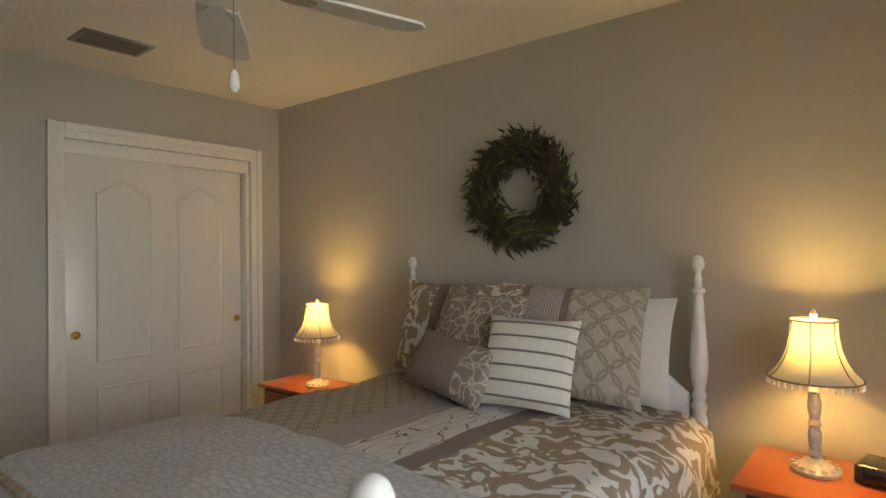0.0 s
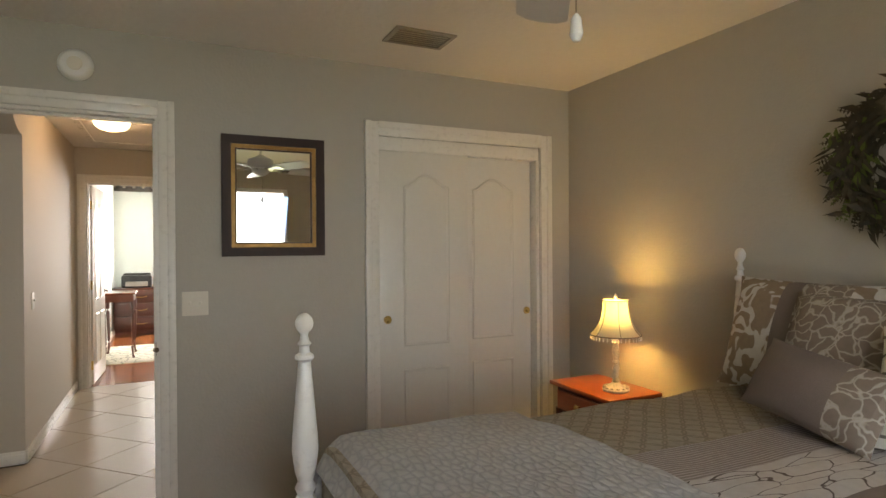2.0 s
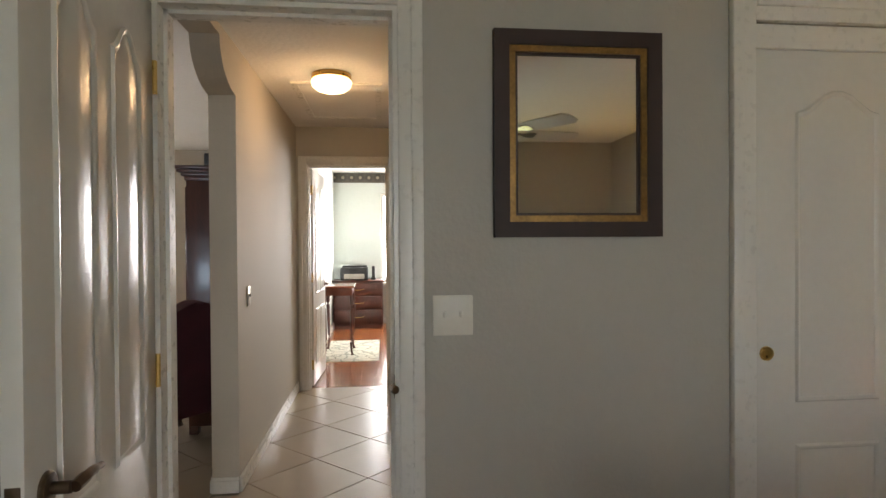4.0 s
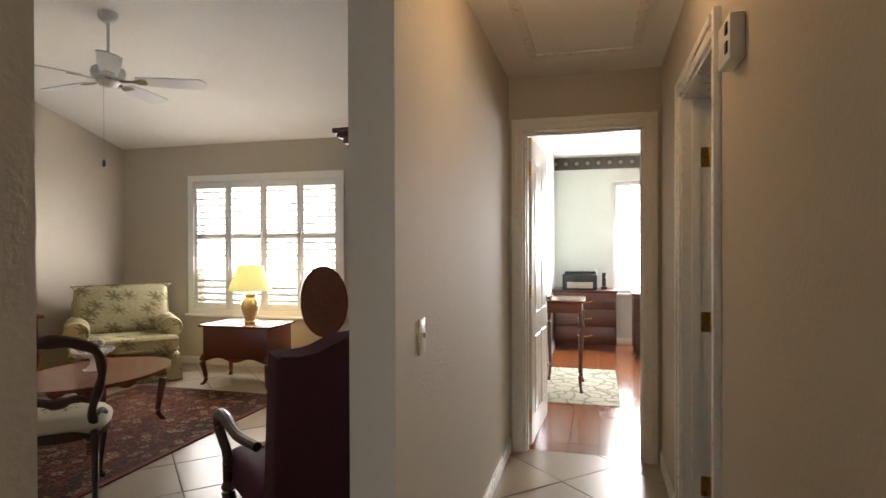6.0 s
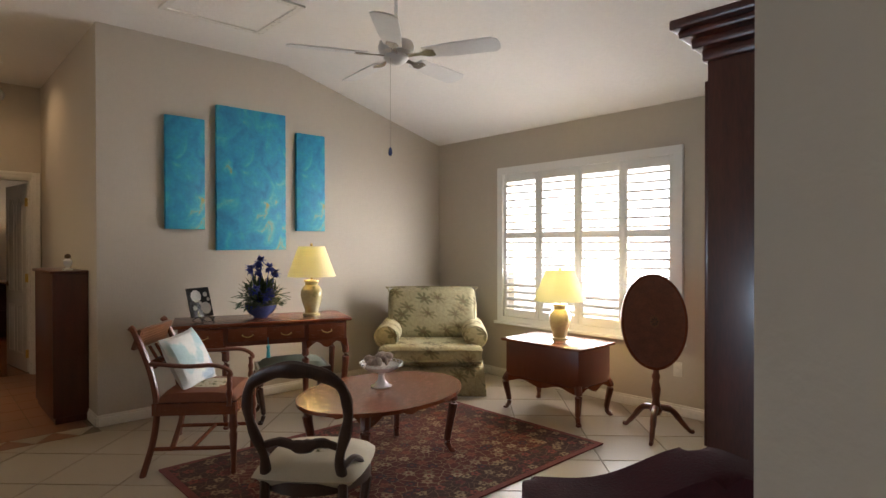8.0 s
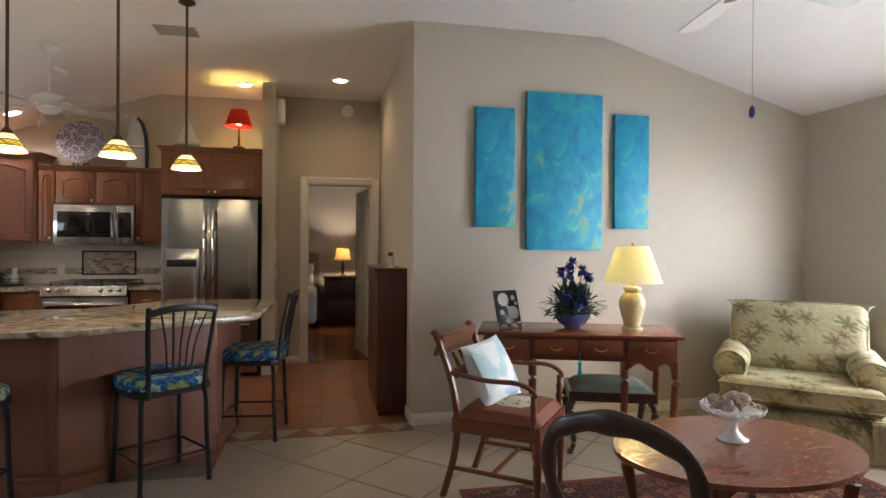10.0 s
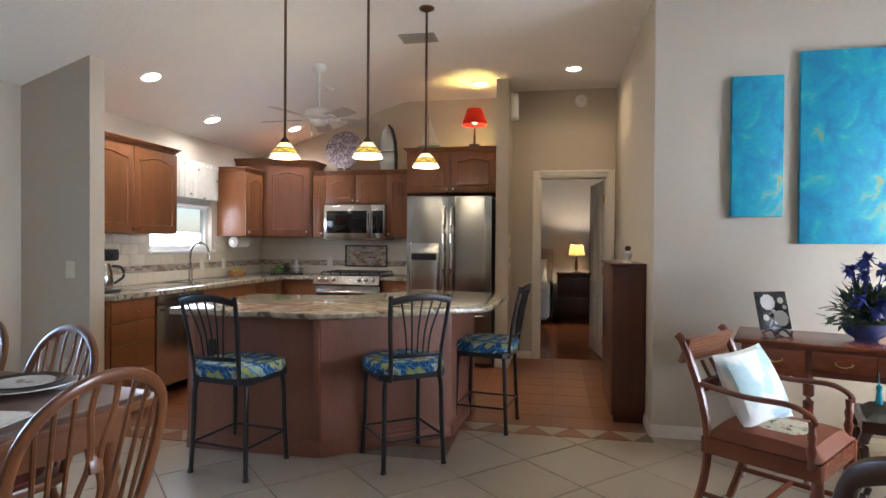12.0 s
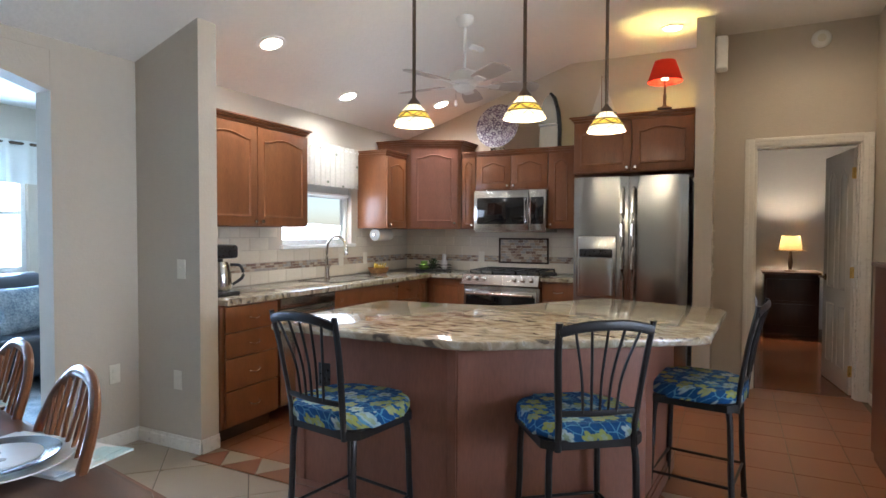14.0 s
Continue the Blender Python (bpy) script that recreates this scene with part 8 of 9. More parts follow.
# stained glass pendants
def pendant(x, y, top):
    ob = thing("pendant_lamp", "lit amber stained-glass pendant on a dark rod", "lamp", pose(x, y, 1.838), "pendants over the island")
    bm = B()
    lathe(bm, [(0.009, 0.12), (0.009, top - 1.838 - 0.03)], 10)
    part("rod", bm, BRONZE, ob)
    bm = B()
    lathe(bm, [(0.055, top - 1.838 - 0.001), (0.055, top - 1.838 - 0.012), (0.02, top - 1.838 - 0.03), (0.009, top - 1.838 - 0.035)], 20)
    part("canopy", bm, BRONZE, ob)
    bm = B()
    lathe(bm, [(0.036, 0.095), (0.03, 0.11), (0.014, 0.13), (0.009, 0.14)], 18)
    part("cap", bm, BRONZE, ob, "dark bronze cap")
    rows = [(0.098, 0.0), (0.086, 0.028), (0.066, 0.060), (0.034, 0.098)]
    for k, mt in enumerate((GLASSW, GLASSA, GLASSW)):
        (r0, z0), (r1, z1) = rows[k], rows[k + 1]
        bm = B()
        lathe(bm, [(r0, z0), (r1, z1), (r1 - 0.003, z1), (r0 - 0.003, z0)], 28, I4, False)
        q = part("glass_band", bm, mt, ob, ("cream glass", "amber glass", "cream glass")[k])
        q.visible_shadow = False
    turn = [2 * math.pi * i / 56 for i in range(56)]
    for r, z in (rows[1], rows[2]):
        bm = B()
        tube(bm, [((r + 0.001) * math.cos(a), (r + 0.001) * math.sin(a), z) for a in turn], 0.0028, 5, closed=True)
        part("leading_ring", bm, BRONZE, ob)
    for swing, waves, shift in ((0.011, 5, 0.0), (0.010, 8, 1.3)):
        bm = B()
        pts = []
        for a in turn:
            z = 0.044 + swing * math.sin(waves * a + shift)
            r = 0.0865 + (z - 0.028) * (0.066 - 0.086) / 0.032
            pts.append((r * math.cos(a), r * math.sin(a), z))
        tube(bm, pts, 0.0016, 4, closed=True)
        part("leading_scroll", bm, BRONZE, ob)
    for i in range(14):
        a = 2 * math.pi * i / 14
        bm = B()
        tube(bm, [((r + 0.0006) * math.cos(a), (r + 0.0006) * math.sin(a), z) for r, z in (rows[2], rows[3])], 0.0012, 4)
        part("leading", bm, BRONZE, ob)
    for i in range(6):
        a = 2 * math.pi * i / 6
        bm = B()
        tube(bm, [(0.0965 * math.cos(a - 0.28), 0.0965 * math.sin(a - 0.28), 0.004), (0.0885 * math.cos(a), 0.0885 * math.sin(a), 0.023), (0.0965 * math.cos(a + 0.28), 0.0965 * math.sin(a + 0.28), 0.004)], 0.0018, 4)
        part("leading", bm, BRONZE, ob)


GLASSW = mat("lit_cream_glass", (0.75, 0.66, 0.42), 0.2, vary=0.15, scale=30, emit=(1.0, 0.80, 0.40), power=1.0)
GLASSA = mat("lit_amber_glass", (0.6, 0.35, 0.05), 0.2, vary=0.5, scale=40, emit=(1.0, 0.62, 0.06), power=0.65)
pendant(-3.497, -5.139, FLAT), pendant(-4.038, -5.211, FLAT), pendant(-4.309, -5.717, FLAT)
KF = (-3.135, -6.525)
ceiling_fan(pose(*KF, east_slope(KF[0]) - 0.004), 0.39, "white kitchen ceiling fan with five blades", 0.11, 0.44, 70, False, 0.06, blade_mat=mat("fan_blade_taupe", (0.42, 0.37, 0.33), 0.4, vary=0.08))

# window valance and roller shade
va = thing("valance", "white printed valance over the kitchen window", "curtain", pose(GE - 0.03, -6.87, 2.11, 0, 0, -90))
bm = B()
n = 70
fold = [(-0.47 + 0.94 * i / n, -0.018 + 0.012 * math.sin(i * 1.15) + 0.006 * math.sin(i * 0.37)) for i in range(n + 1)]
prism(bm, fold + [(x, y + 0.003) for x, y in fold[::-1]], -0.38, 0.0)
vm = ramp_mat("valance_print", "voronoi", 11, [(0, (0.12, 0.16, 0.10)), (0.11, (0.2, 0.22, 0.16)), (0.16, (0.52, 0.50, 0.44)), (1, (0.56, 0.54, 0.48))], 0.9, weave=0.4)
part("cloth", bm, vm, va)
bm = B()
tube(bm, [(-0.49, -0.01, -0.03), (0.49, -0.01, -0.03)], 0.008, 8)
part("rod", bm, WHITE, va)

rs = thing("roller_shade", "grey-beige cloth shade drawn half down over the sink window", "blind", pose(GE + 0.02, -6.815, 0))
bm = B()
box(bm, -0.004, -0.46, 1.67, 0.0, 0.46, 2.08)
part("cloth", bm, mat("shade_cloth", (0.44, 0.43, 0.39), 0.9, vary=0.06, scale=8, fine=220, bump=0.3, bump_scale=260), rs)
bm = B()
box(bm, -0.010, -0.46, 1.645, 0.004, 0.46, 1.67, 0.004)
part("hem_bar", bm, SHUTTER, rs)
# things on the counters
cm = thing("coffee_maker", "black coffee maker with a steel carafe", "coffee maker", pose(-1.93, -5.33, 0.90, 0, 0, -90))
bm = B()
box(bm, -0.09, -0.11, 0, 0.09, 0.11, 0.03, 0.01), box(bm, -0.09, 0.04, 0.03, 0.09, 0.11, 0.32, 0.01), box(bm, -0.09, -0.10, 0.24, 0.09, 0.11, 0.33, 0.02)
part("body", bm, BLACK, cm)
bm = B()
lathe(bm, [(0.06, 0.032), (0.068, 0.06), (0.066, 0.15), (0.05, 0.20), (0.045, 0.22)], 24, pose(0, -0.03, 0))
ca = part("carafe", bm, STEEL, cm)
bm = B()
tube(bm, smooth_path([(0.05, -0.06, 0.20), (0.10, -0.10, 0.19), (0.11, -0.11, 0.12), (0.06, -0.07, 0.07)], 5), 0.010, 8)
part("handle", bm, BLACK, ca)
bk = thing("fruit_basket", "wicker basket of bananas on the counter", "basket", pose(-1.72, -7.55, 0.90))
bm = B()
lathe(bm, [(0.075, 0), (0.085, 0.004), (0.11, 0.055), (0.105, 0.056), (0.08, 0.012), (0, 0.01)], 26, I4, False)
part("basket", bm, mat("wicker", (0.30, 0.15, 0.05), 0.7, vary=0.5, scale=30, fine=120, bump=0.6, bump_scale=90), bk)
for i in range(4):
    bn = thing("banana", "yellow banana in the basket", "banana", pose(-1.72, -7.55 + 0.025 * (i - 1.5), 0.93, 0, 0, 80 + 12 * i), "bananas")
    bm = B()
    tube(bm, smooth_path([(-0.08, 0, 0.06), (-0.04, 0, 0.022), (0.02, 0, 0.015), (0.07, 0, 0.05), (0.085, 0, 0.075)], 4), [0.006, 0.016, 0.018, 0.014, 0.005], 7)
    part("peel", bm, mat("banana_peel", (0.55, 0.38, 0.04), 0.5, vary=0.15), bn)
tr = thing("plant_tray", "black wire tray with small plants and a figurine", "tray", pose(-2.02, -8.17, 0.90, 0, 0, 35))
bm = B()
box(bm, -0.19, -0.07, 0.0, 0.19, 0.07, 0.012, 0.003)
for z in (0.03, 0.06):
    tube(bm, [(-0.19, -0.07, z), (0.19, -0.07, z), (0.19, 0.07, z), (-0.19, 0.07, z)], 0.003, 5, closed=True)
part("tray", bm, IRON, tr)
for x, r, h, mt, lab, nm in ((-0.12, 0.035, 0.16, PORCELAIN, "white figurine jar in the tray", "jar"), (0.10, 0.055, 0.09, mat("green_pot", (0.16, 0.30, 0.05), 0.4, vary=0.3), "bright green pot in the tray", "pot")):
    o = thing(nm, lab, nm, pose(-2.02, -8.17, 0.912, 0, 0, 35) @ pose(x, 0, 0))
    bm = B()
    lathe(bm, [(r * 0.7, 0), (r, h * 0.2), (r, h * 0.5), (r * 0.6, h * 0.7), (r * 0.75, h), (r * 0.3, h * 1.05)], 18)
    part("body", bm, mt, o)
pl = thing("potted_plant", "small dark-leaved plant in the tray", "plant", pose(-2.02, -8.17, 0.912, 0, 0, 35))
bm = B()
rnd = random.Random(9)
for i in range(160):
    a, e = rnd.uniform(0, 6.28), rnd.uniform(0.1, 1.4)
    d = Vector((math.cos(a) * math.cos(e), math.sin(a) * math.cos(e), math.sin(e)))
    leaf_blade(bm, d * rnd.uniform(0.01, 0.09), d + Vector((0, 0, rnd.uniform(-0.4, 0.4))), (0, 0, 1), 0.045, 0.018)
tagged(part("leaves", bm, FOLIAGE, pl), kind="stuff")
pt = thing("paper_towel_roll", "white paper towel roll under the cabinet", "paper towel", pose(GE - 0.16, -7.60, 1.285, 90, 0, 0))
bm = B()
lathe(bm, [(0.018, -0.13), (0.058, -0.13), (0.058, 0.13), (0.018, 0.13)], 24)
part("roll", bm, PILLOW, pt)
bm = B()
lathe(bm, [(0.012, -0.15), (0.012, 0.15)], 10)
part("core", bm, CHROME, pt)
for y, z in ((-5.62, 1.05), (-7.12, 1.05), (-7.52, 1.05)):
    wall_plate("power_outlet", "steel outlet plate in the backsplash", pose(GE - 0.008, y, z, 0, 0, -90), "outlet")
wall_plate("power_outlet", "steel outlet plate in the backsplash", pose(-2.50, KB + 0.008, 1.05, 0, 0, 180), "outlet")

# on top of the cabinets
pp = thing("display_plate", "large purple and white transfer-printed plate on a stand", "plate", pose(-2.752, KB + 0.19, 2.13, 0, 0, 180))
bm = B()
lathe(bm, [(0.0, 0.0), (0.14, 0.004), (0.18, 0.018), (0.23, 0.026), (0.228, 0.020), (0.18, 0.010), (0.14, -0.004), (0.0, -0.008)], 44, pose(0, 0, 0.262, 78, 0, 0), False)
part("plate", bm, PLATE, pp)
bm = B()
for s in (1, -1):
    tube(bm, smooth_path([(s * 0.05, 0.10, 0.006), (s * 0.05, 0.02, 0.05), (s * 0.05, -0.06, 0.012), (s * 0.05, -0.065, 0.04)], 4), 0.007, 6)
part("stand", bm, WALNUT, pp)
ml = thing("arched_mirror", "arched shelf mirror with a curved black side", "mirror", pose(-3.22, KB + 0.10, 2.13, 0, 0, 180))
bm = B()
out = [(0.16, 0), (0.165, 0.2), (0.15, 0.38), (0.11, 0.52), (0.06, 0.575), (0.04, 0.56), (0.085, 0.5), (0.12, 0.37), (0.13, 0.2), (0.13, 0)]
prism(bm, out, -0.02, 0.02, Matrix.Rotation(radians(90), 4, "X"), 0.003)
part("frame", bm, BLACK, ml, "curved black frame")
bm = B()
prism(bm, [(-0.06, 0.0), (0.13, 0), (0.13, 0.2), (0.12, 0.37), (0.085, 0.5), (0.04, 0.56), (-0.02, 0.50), (-0.055, 0.36)], -0.004, 0.004, Matrix.Rotation(radians(90), 4, "X"))
part("glass", bm, mat("pale_mirror_glass", (0.62, 0.62, 0.56), 0.12, metal=0.6, vary=0.05), ml)
bm = B()
box(bm, -0.05, -0.09, 0.24, 0.13, -0.004, 0.252, 0.003)
part("shelf", bm, PORCELAIN, ml)
sb = thing("model_sailboat", "small white model sailboat above the refrigerator", "model boat", pose(-3.86, KB + 0.55, 2.31, 0, 0, 170))
bm = B()
prism(bm, [(-0.13, 0), (-0.09, 0.02), (0.09, 0.02), (0.14, 0), (0.09, -0.02), (-0.09, -0.02)], 0.0, 0.05, I4, 0.005)
part("hull", bm, mat("boat_green", (0.12, 0.20, 0.17), 0.4), sb)
bm = B()
tube(bm, [(0, 0, 0.05), (0, 0, 0.38)], 0.003, 6)
part("mast", bm, OAK, sb)
bm = B()
prism(bm, [(0.005, 0.07), (0.12, 0.07), (0.005, 0.36)], -0.002, 0.002, Matrix.Rotation(radians(90), 4, "X")), prism(bm, [(-0.005, 0.07), (-0.09, 0.07), (-0.005, 0.31)], -0.002, 0.002, Matrix.Rotation(radians(90), 4, "X"))
part("sail", bm, PILLOW, sb)
rl = thing("table_lamp", "small lamp with a red shade on top of the cabinet", "lamp", pose(-4.40, -7.62, 2.31))
bm = B()
lathe(bm, [(0.055, 0), (0.055, 0.01), (0.02, 0.02), (0.012, 0.04), (0.014, 0.10), (0.009, 0.13), (0.009, 0.24)], 18)
part("base", bm, MAHOG, rl)
bm = B()
pr = [(0.135, 0.215), (0.08, 0.38)]
lathe(bm, pr, 30, I4, False)
part("shade", bm, SHADE_RED, rl, "red cloth shade")
bm = B()
lathe(bm, [(0.025, 0.23), (0.03, 0.26), (0.015, 0.29), (0, 0.30)], 14)
part("bulb", bm, glow("lit_bulb", (1.0, 0.75, 0.4), 5), rl).visible_shadow = False
# chime speaker box high on the stub wall
ob = thing("wall_speaker", "white box high on the stub wall", "speaker", pose(-4.76, -7.72, 2.72))
bm = B()
box(bm, -0.09, -0.07, -0.13, 0, 0.07, 0.13, 0.02, seg=3)
part("housing", bm, WHITE, ob)

# ---- floor coverings, piece by piece ----
def clip_poly(poly, inside, cross):
    out = []
    for a, b in zip(poly, poly[1:] + poly[:1]):
        ia, ib = inside(a), inside(b)
        if ia:
            out.append(a)
        if ia != ib:
            out.append(cross(a, b))
    return out


def clip_rect(poly, x0, y0, x1, y1):
    for k, lim, sign in ((0, x0, 1), (0, x1, -1), (1, y0, 1), (1, y1, -1)):
        if not poly:
            return poly
        poly = clip_poly(poly, lambda p: sign * (p[k] - lim) >= -1e-9,
                         lambda a, b: tuple(a[i] + (b[i] - a[i]) * (lim - a[k]) / (b[k] - a[k]) for i in (0, 1)))
    return poly


whole_tile = {}


def lay(parent, name, poly, full, size, centre, angle, material, z0, z1):
    """One floor tile: whole ones share a mesh, cut ones get their own."""
    if full:
        key = (name, round(size, 4))
        if key not in whole_tile:
            bm = B()
            h = size / 2
            prism(bm, [(-h, -h), (h, -h), (h, h), (-h, h)], z0, z1, I4, 0.0025, 1)
            whole_tile[key] = finish(bm, name, material)
        ob = new(name, whole_tile[key])
        ob.matrix_basis = pose(centre[0], centre[1], 0, 0, 0, angle)
    else:
        bm = B()
        prism(bm, [(x - centre[0], y - centre[1]) for x, y in poly], z0, z1)
        ob = new(name, finish(bm, name, material))
        ob.location = (centre[0], centre[1], 0)
    ob.parent = parent
    return ob


def area(poly):
    return abs(sum(a[0] * b[1] - b[0] * a[1] for a, b in zip(poly, poly[1:] + poly[:1]))) / 2


# cream tiles on the diagonal; regions of the plan that they cover
P, JOINT = 0.465, 0.007
REGIONS = [(LW + 0.002, PW + 0.002, -5.88, GN - 0.002), (-5.88, -5.56, -4.60, GN - 0.002), (-4.60, -4.98, -3.0, GN - 0.002), (-3.0, -4.95, -2.125, GN - 0.002), (-2.125, -5.028, GE - 0.002, GN - 0.002),
           (-5.25, GN - 0.002, BW - 0.125, 0.073), (-7.50, -0.846, -5.25, 0.073), (BW - 0.125, -0.69, BW - 0.06, -0.03)]
c45 = math.cos(radians(45))
for i in range(-30, 30):
    for j in range(-30, 30):
        u, v = i * P + 0.10, j * P + 0.19
        cx, cy = -5.0 + (u - v) * c45, -3.0 + (u + v) * c45
        h = (P - JOINT) * c45
        tile = [(cx, cy - h), (cx + h, cy), (cx, cy + h), (cx - h, cy)]
        for reg in REGIONS:
            q = clip_rect(tile, *reg)
            if len(q) >= 3 and area(q) > 0.0015:
                lay(floor_main, "tile", q, area(q) > 0.999 * area(tile), P - JOINT, (cx, cy), 45, TILE, -0.005, 0.0)
# terracotta tiles in kitchen and corridor
Q = 0.305
RED = [(CW + 0.002, -8.20, -4.765, -5.76), (-4.765, -7.598, -4.60, -5.76), (-4.60, KB + 0.002, -3.0, -5.20), (-3.0, KB + 0.002, -2.125, -5.16), (-2.125, KB + 0.002, GE, -5.165), (MD0, -8.26, MD1, -8.20)]
for i in range(0, 16):
    for j in range(0, 12):
        x, y = CW + 0.05 + i * Q, -8.45 + j * Q
        tile = [(x, y), (x + Q - 0.004, y), (x + Q - 0.004, y + Q - 0.004), (x, y + Q - 0.004)]
        for reg in RED:
            q = clip_rect(tile, *reg)
            if len(q) >= 3 and area(q) > 0.001:
                lay(floor_main, "terracotta_tile", q, area(q) > 0.999 * area(tile), Q - 0.004, (x + Q / 2 - 0.002, y + Q / 2 - 0.002), 0, REDTILE, -0.005, -0.0005)
# border of alternating triangles
W, S = 0.19, 0.26
for x0, x1, yb in ((-5.875, -4.60, -5.755), (-3.0, -2.13, -5.155)):
    n = round((x1 - x0) / S)
    for k in range(n + 1):
        for kind, pts in (("border_tile", [(k * S, 0), ((k + 1) * S, 0), ((k + 0.5) * S, W)]), ("terracotta_border_tile", [((k + 0.5) * S, W), ((k + 1) * S, 0), ((k + 1.5) * S, W)])):
            poly = [(x0 + a, yb + b) for a, b in pts]
            q = clip_rect(poly, x0, yb, x1, yb + W)
            if len(q) >= 3 and area(q) > 0.0008:
                c = (sum(p[0] for p in q) / len(q), sum(p[1] for p in q) / len(q))
                q = [(c[0] + (a - c[0]) * 0.97, c[1] + (b - c[1]) * 0.97) for a, b in q]
                lay(floor_main, kind, q, False, 0, c, 0, REDTILE if "terra" in kind else TILE, -0.005, 0.0)
# laminate boards in the office
pl_mesh = {}
rnd = random.Random(12)
for j in range(18):
    y = -0.868 + j * 0.193
    x = -11.745 - rnd.uniform(0, 1.1)
    while x < -7.50:
        a, b = max(x, -11.745), min(x + 1.2, -7.50)
        x += 1.2
        if b - a < 0.05 or y > 2.5:
            continue
        key = round(b - a, 3)
        if key not in pl_mesh:
            bm = B()
            box(bm, 0, 0, -0.0035, b - a - 0.0015, 0.1915, 0.0, 0.001, seg=1)
            pl_mesh[key] = finish(bm, "floor_board", LAMINATE)
        t = new("floor_board", pl_mesh[key])
        t.location = (a, y, 0)
        t.parent = floor_office
# travertine tiles of the backsplash, with a mosaic strip through them
splash_e = thing("backsplash", "cream travertine backsplash with a mosaic strip", "tiles", on_east(-5.165))
splash_b = thing("backsplash", "cream travertine backsplash with a mosaic strip", "tiles", on_back(GE - 0.001))
sm = {}
for parent, length, gap in ((splash_e, 3.21, (1.165, 2.135)), (splash_b, 2.09, None)):
    for r, (z0, z1) in enumerate(((0.903, 1.0), (1.068, 1.165), (1.168, 1.265), (1.268, 1.347))):
        x = -0.10 * (r % 2)
        while x < length:
            a, b = max(x, 0.001), min(x + 0.2, length)
            x += 0.2
            if b - a < 0.02 or (gap and z0 > 1.16 and b > gap[0] - 0.03 and a < gap[1] + 0.03):
                continue
            key = (round(b - a, 3), round(z1 - z0, 3))
            if key not in sm:
                bm = B()
                box(bm, 0.001, -0.007, 0.001, b - a - 0.001, 0, z1 - z0 - 0.001, 0.0015, seg=1)
                sm[key] = finish(bm, "splash_tile", BACKSPLASH)
            t = new("splash_tile", sm[key])
            t.parent = parent
            t.location = (a, 0, z0)
    mosaic(parent, 0.001, length, 1.003, 1.066, 3, 0.05, I4, -0.001)

# ---- dining ----
DT = pose(-2.96, -3.135, 0, 0, 0, -10)
tb = thing("dining_table", "dark-topped wooden dining table with an oak edge", "table", DT)
TW, TD = 1.62, 1.04
bm = B()
prism(bm, rounded(TW - 0.05, TD - 0.05, 0.04), 0.733, 0.750, I4, 0.003)
part("tabletop", bm, TABLETOP, tb, "dark brown table top")
bm = B()
prism(bm, rounded(TW, TD, 0.05), 0.710, 0.734, I4, 0.007)
part("table_edge", bm, OAK, tb, "oak edge")
bm = B()
ring_prism(bm, rect(TW - 0.16, TD - 0.16), rect(TW - 0.20, TD - 0.20), 0.60, 0.71)
part("apron", bm, OAK, tb)
bm = B()
lathe(bm, [(0.02, 0), (0.022, 0.01), (0.012, 0.02), (0, 0.024)], 14, Matrix.Translation((-TW / 2 + 0.08, 0.12, 0.655)) @ Matrix.Rotation(radians(-90), 4, "Y"))
part("drawer_knob", bm, IRON, tb)
for sx in (1, -1):
    for sy in (1, -1):
        bm = B()
        lathe(bm, [(0.022, 0), (0.03, 0.04), (0.022, 0.08), (0.036, 0.22), (0.045, 0.36), (0.03, 0.44), (0.042, 0.48), (0.03, 0.52), (0.042, 0.56), (0.045, 0.71)], 16, pose(sx * (TW / 2 - 0.13), sy * (TD / 2 - 0.13), 0))
        part("leg", bm, OAK, tb)


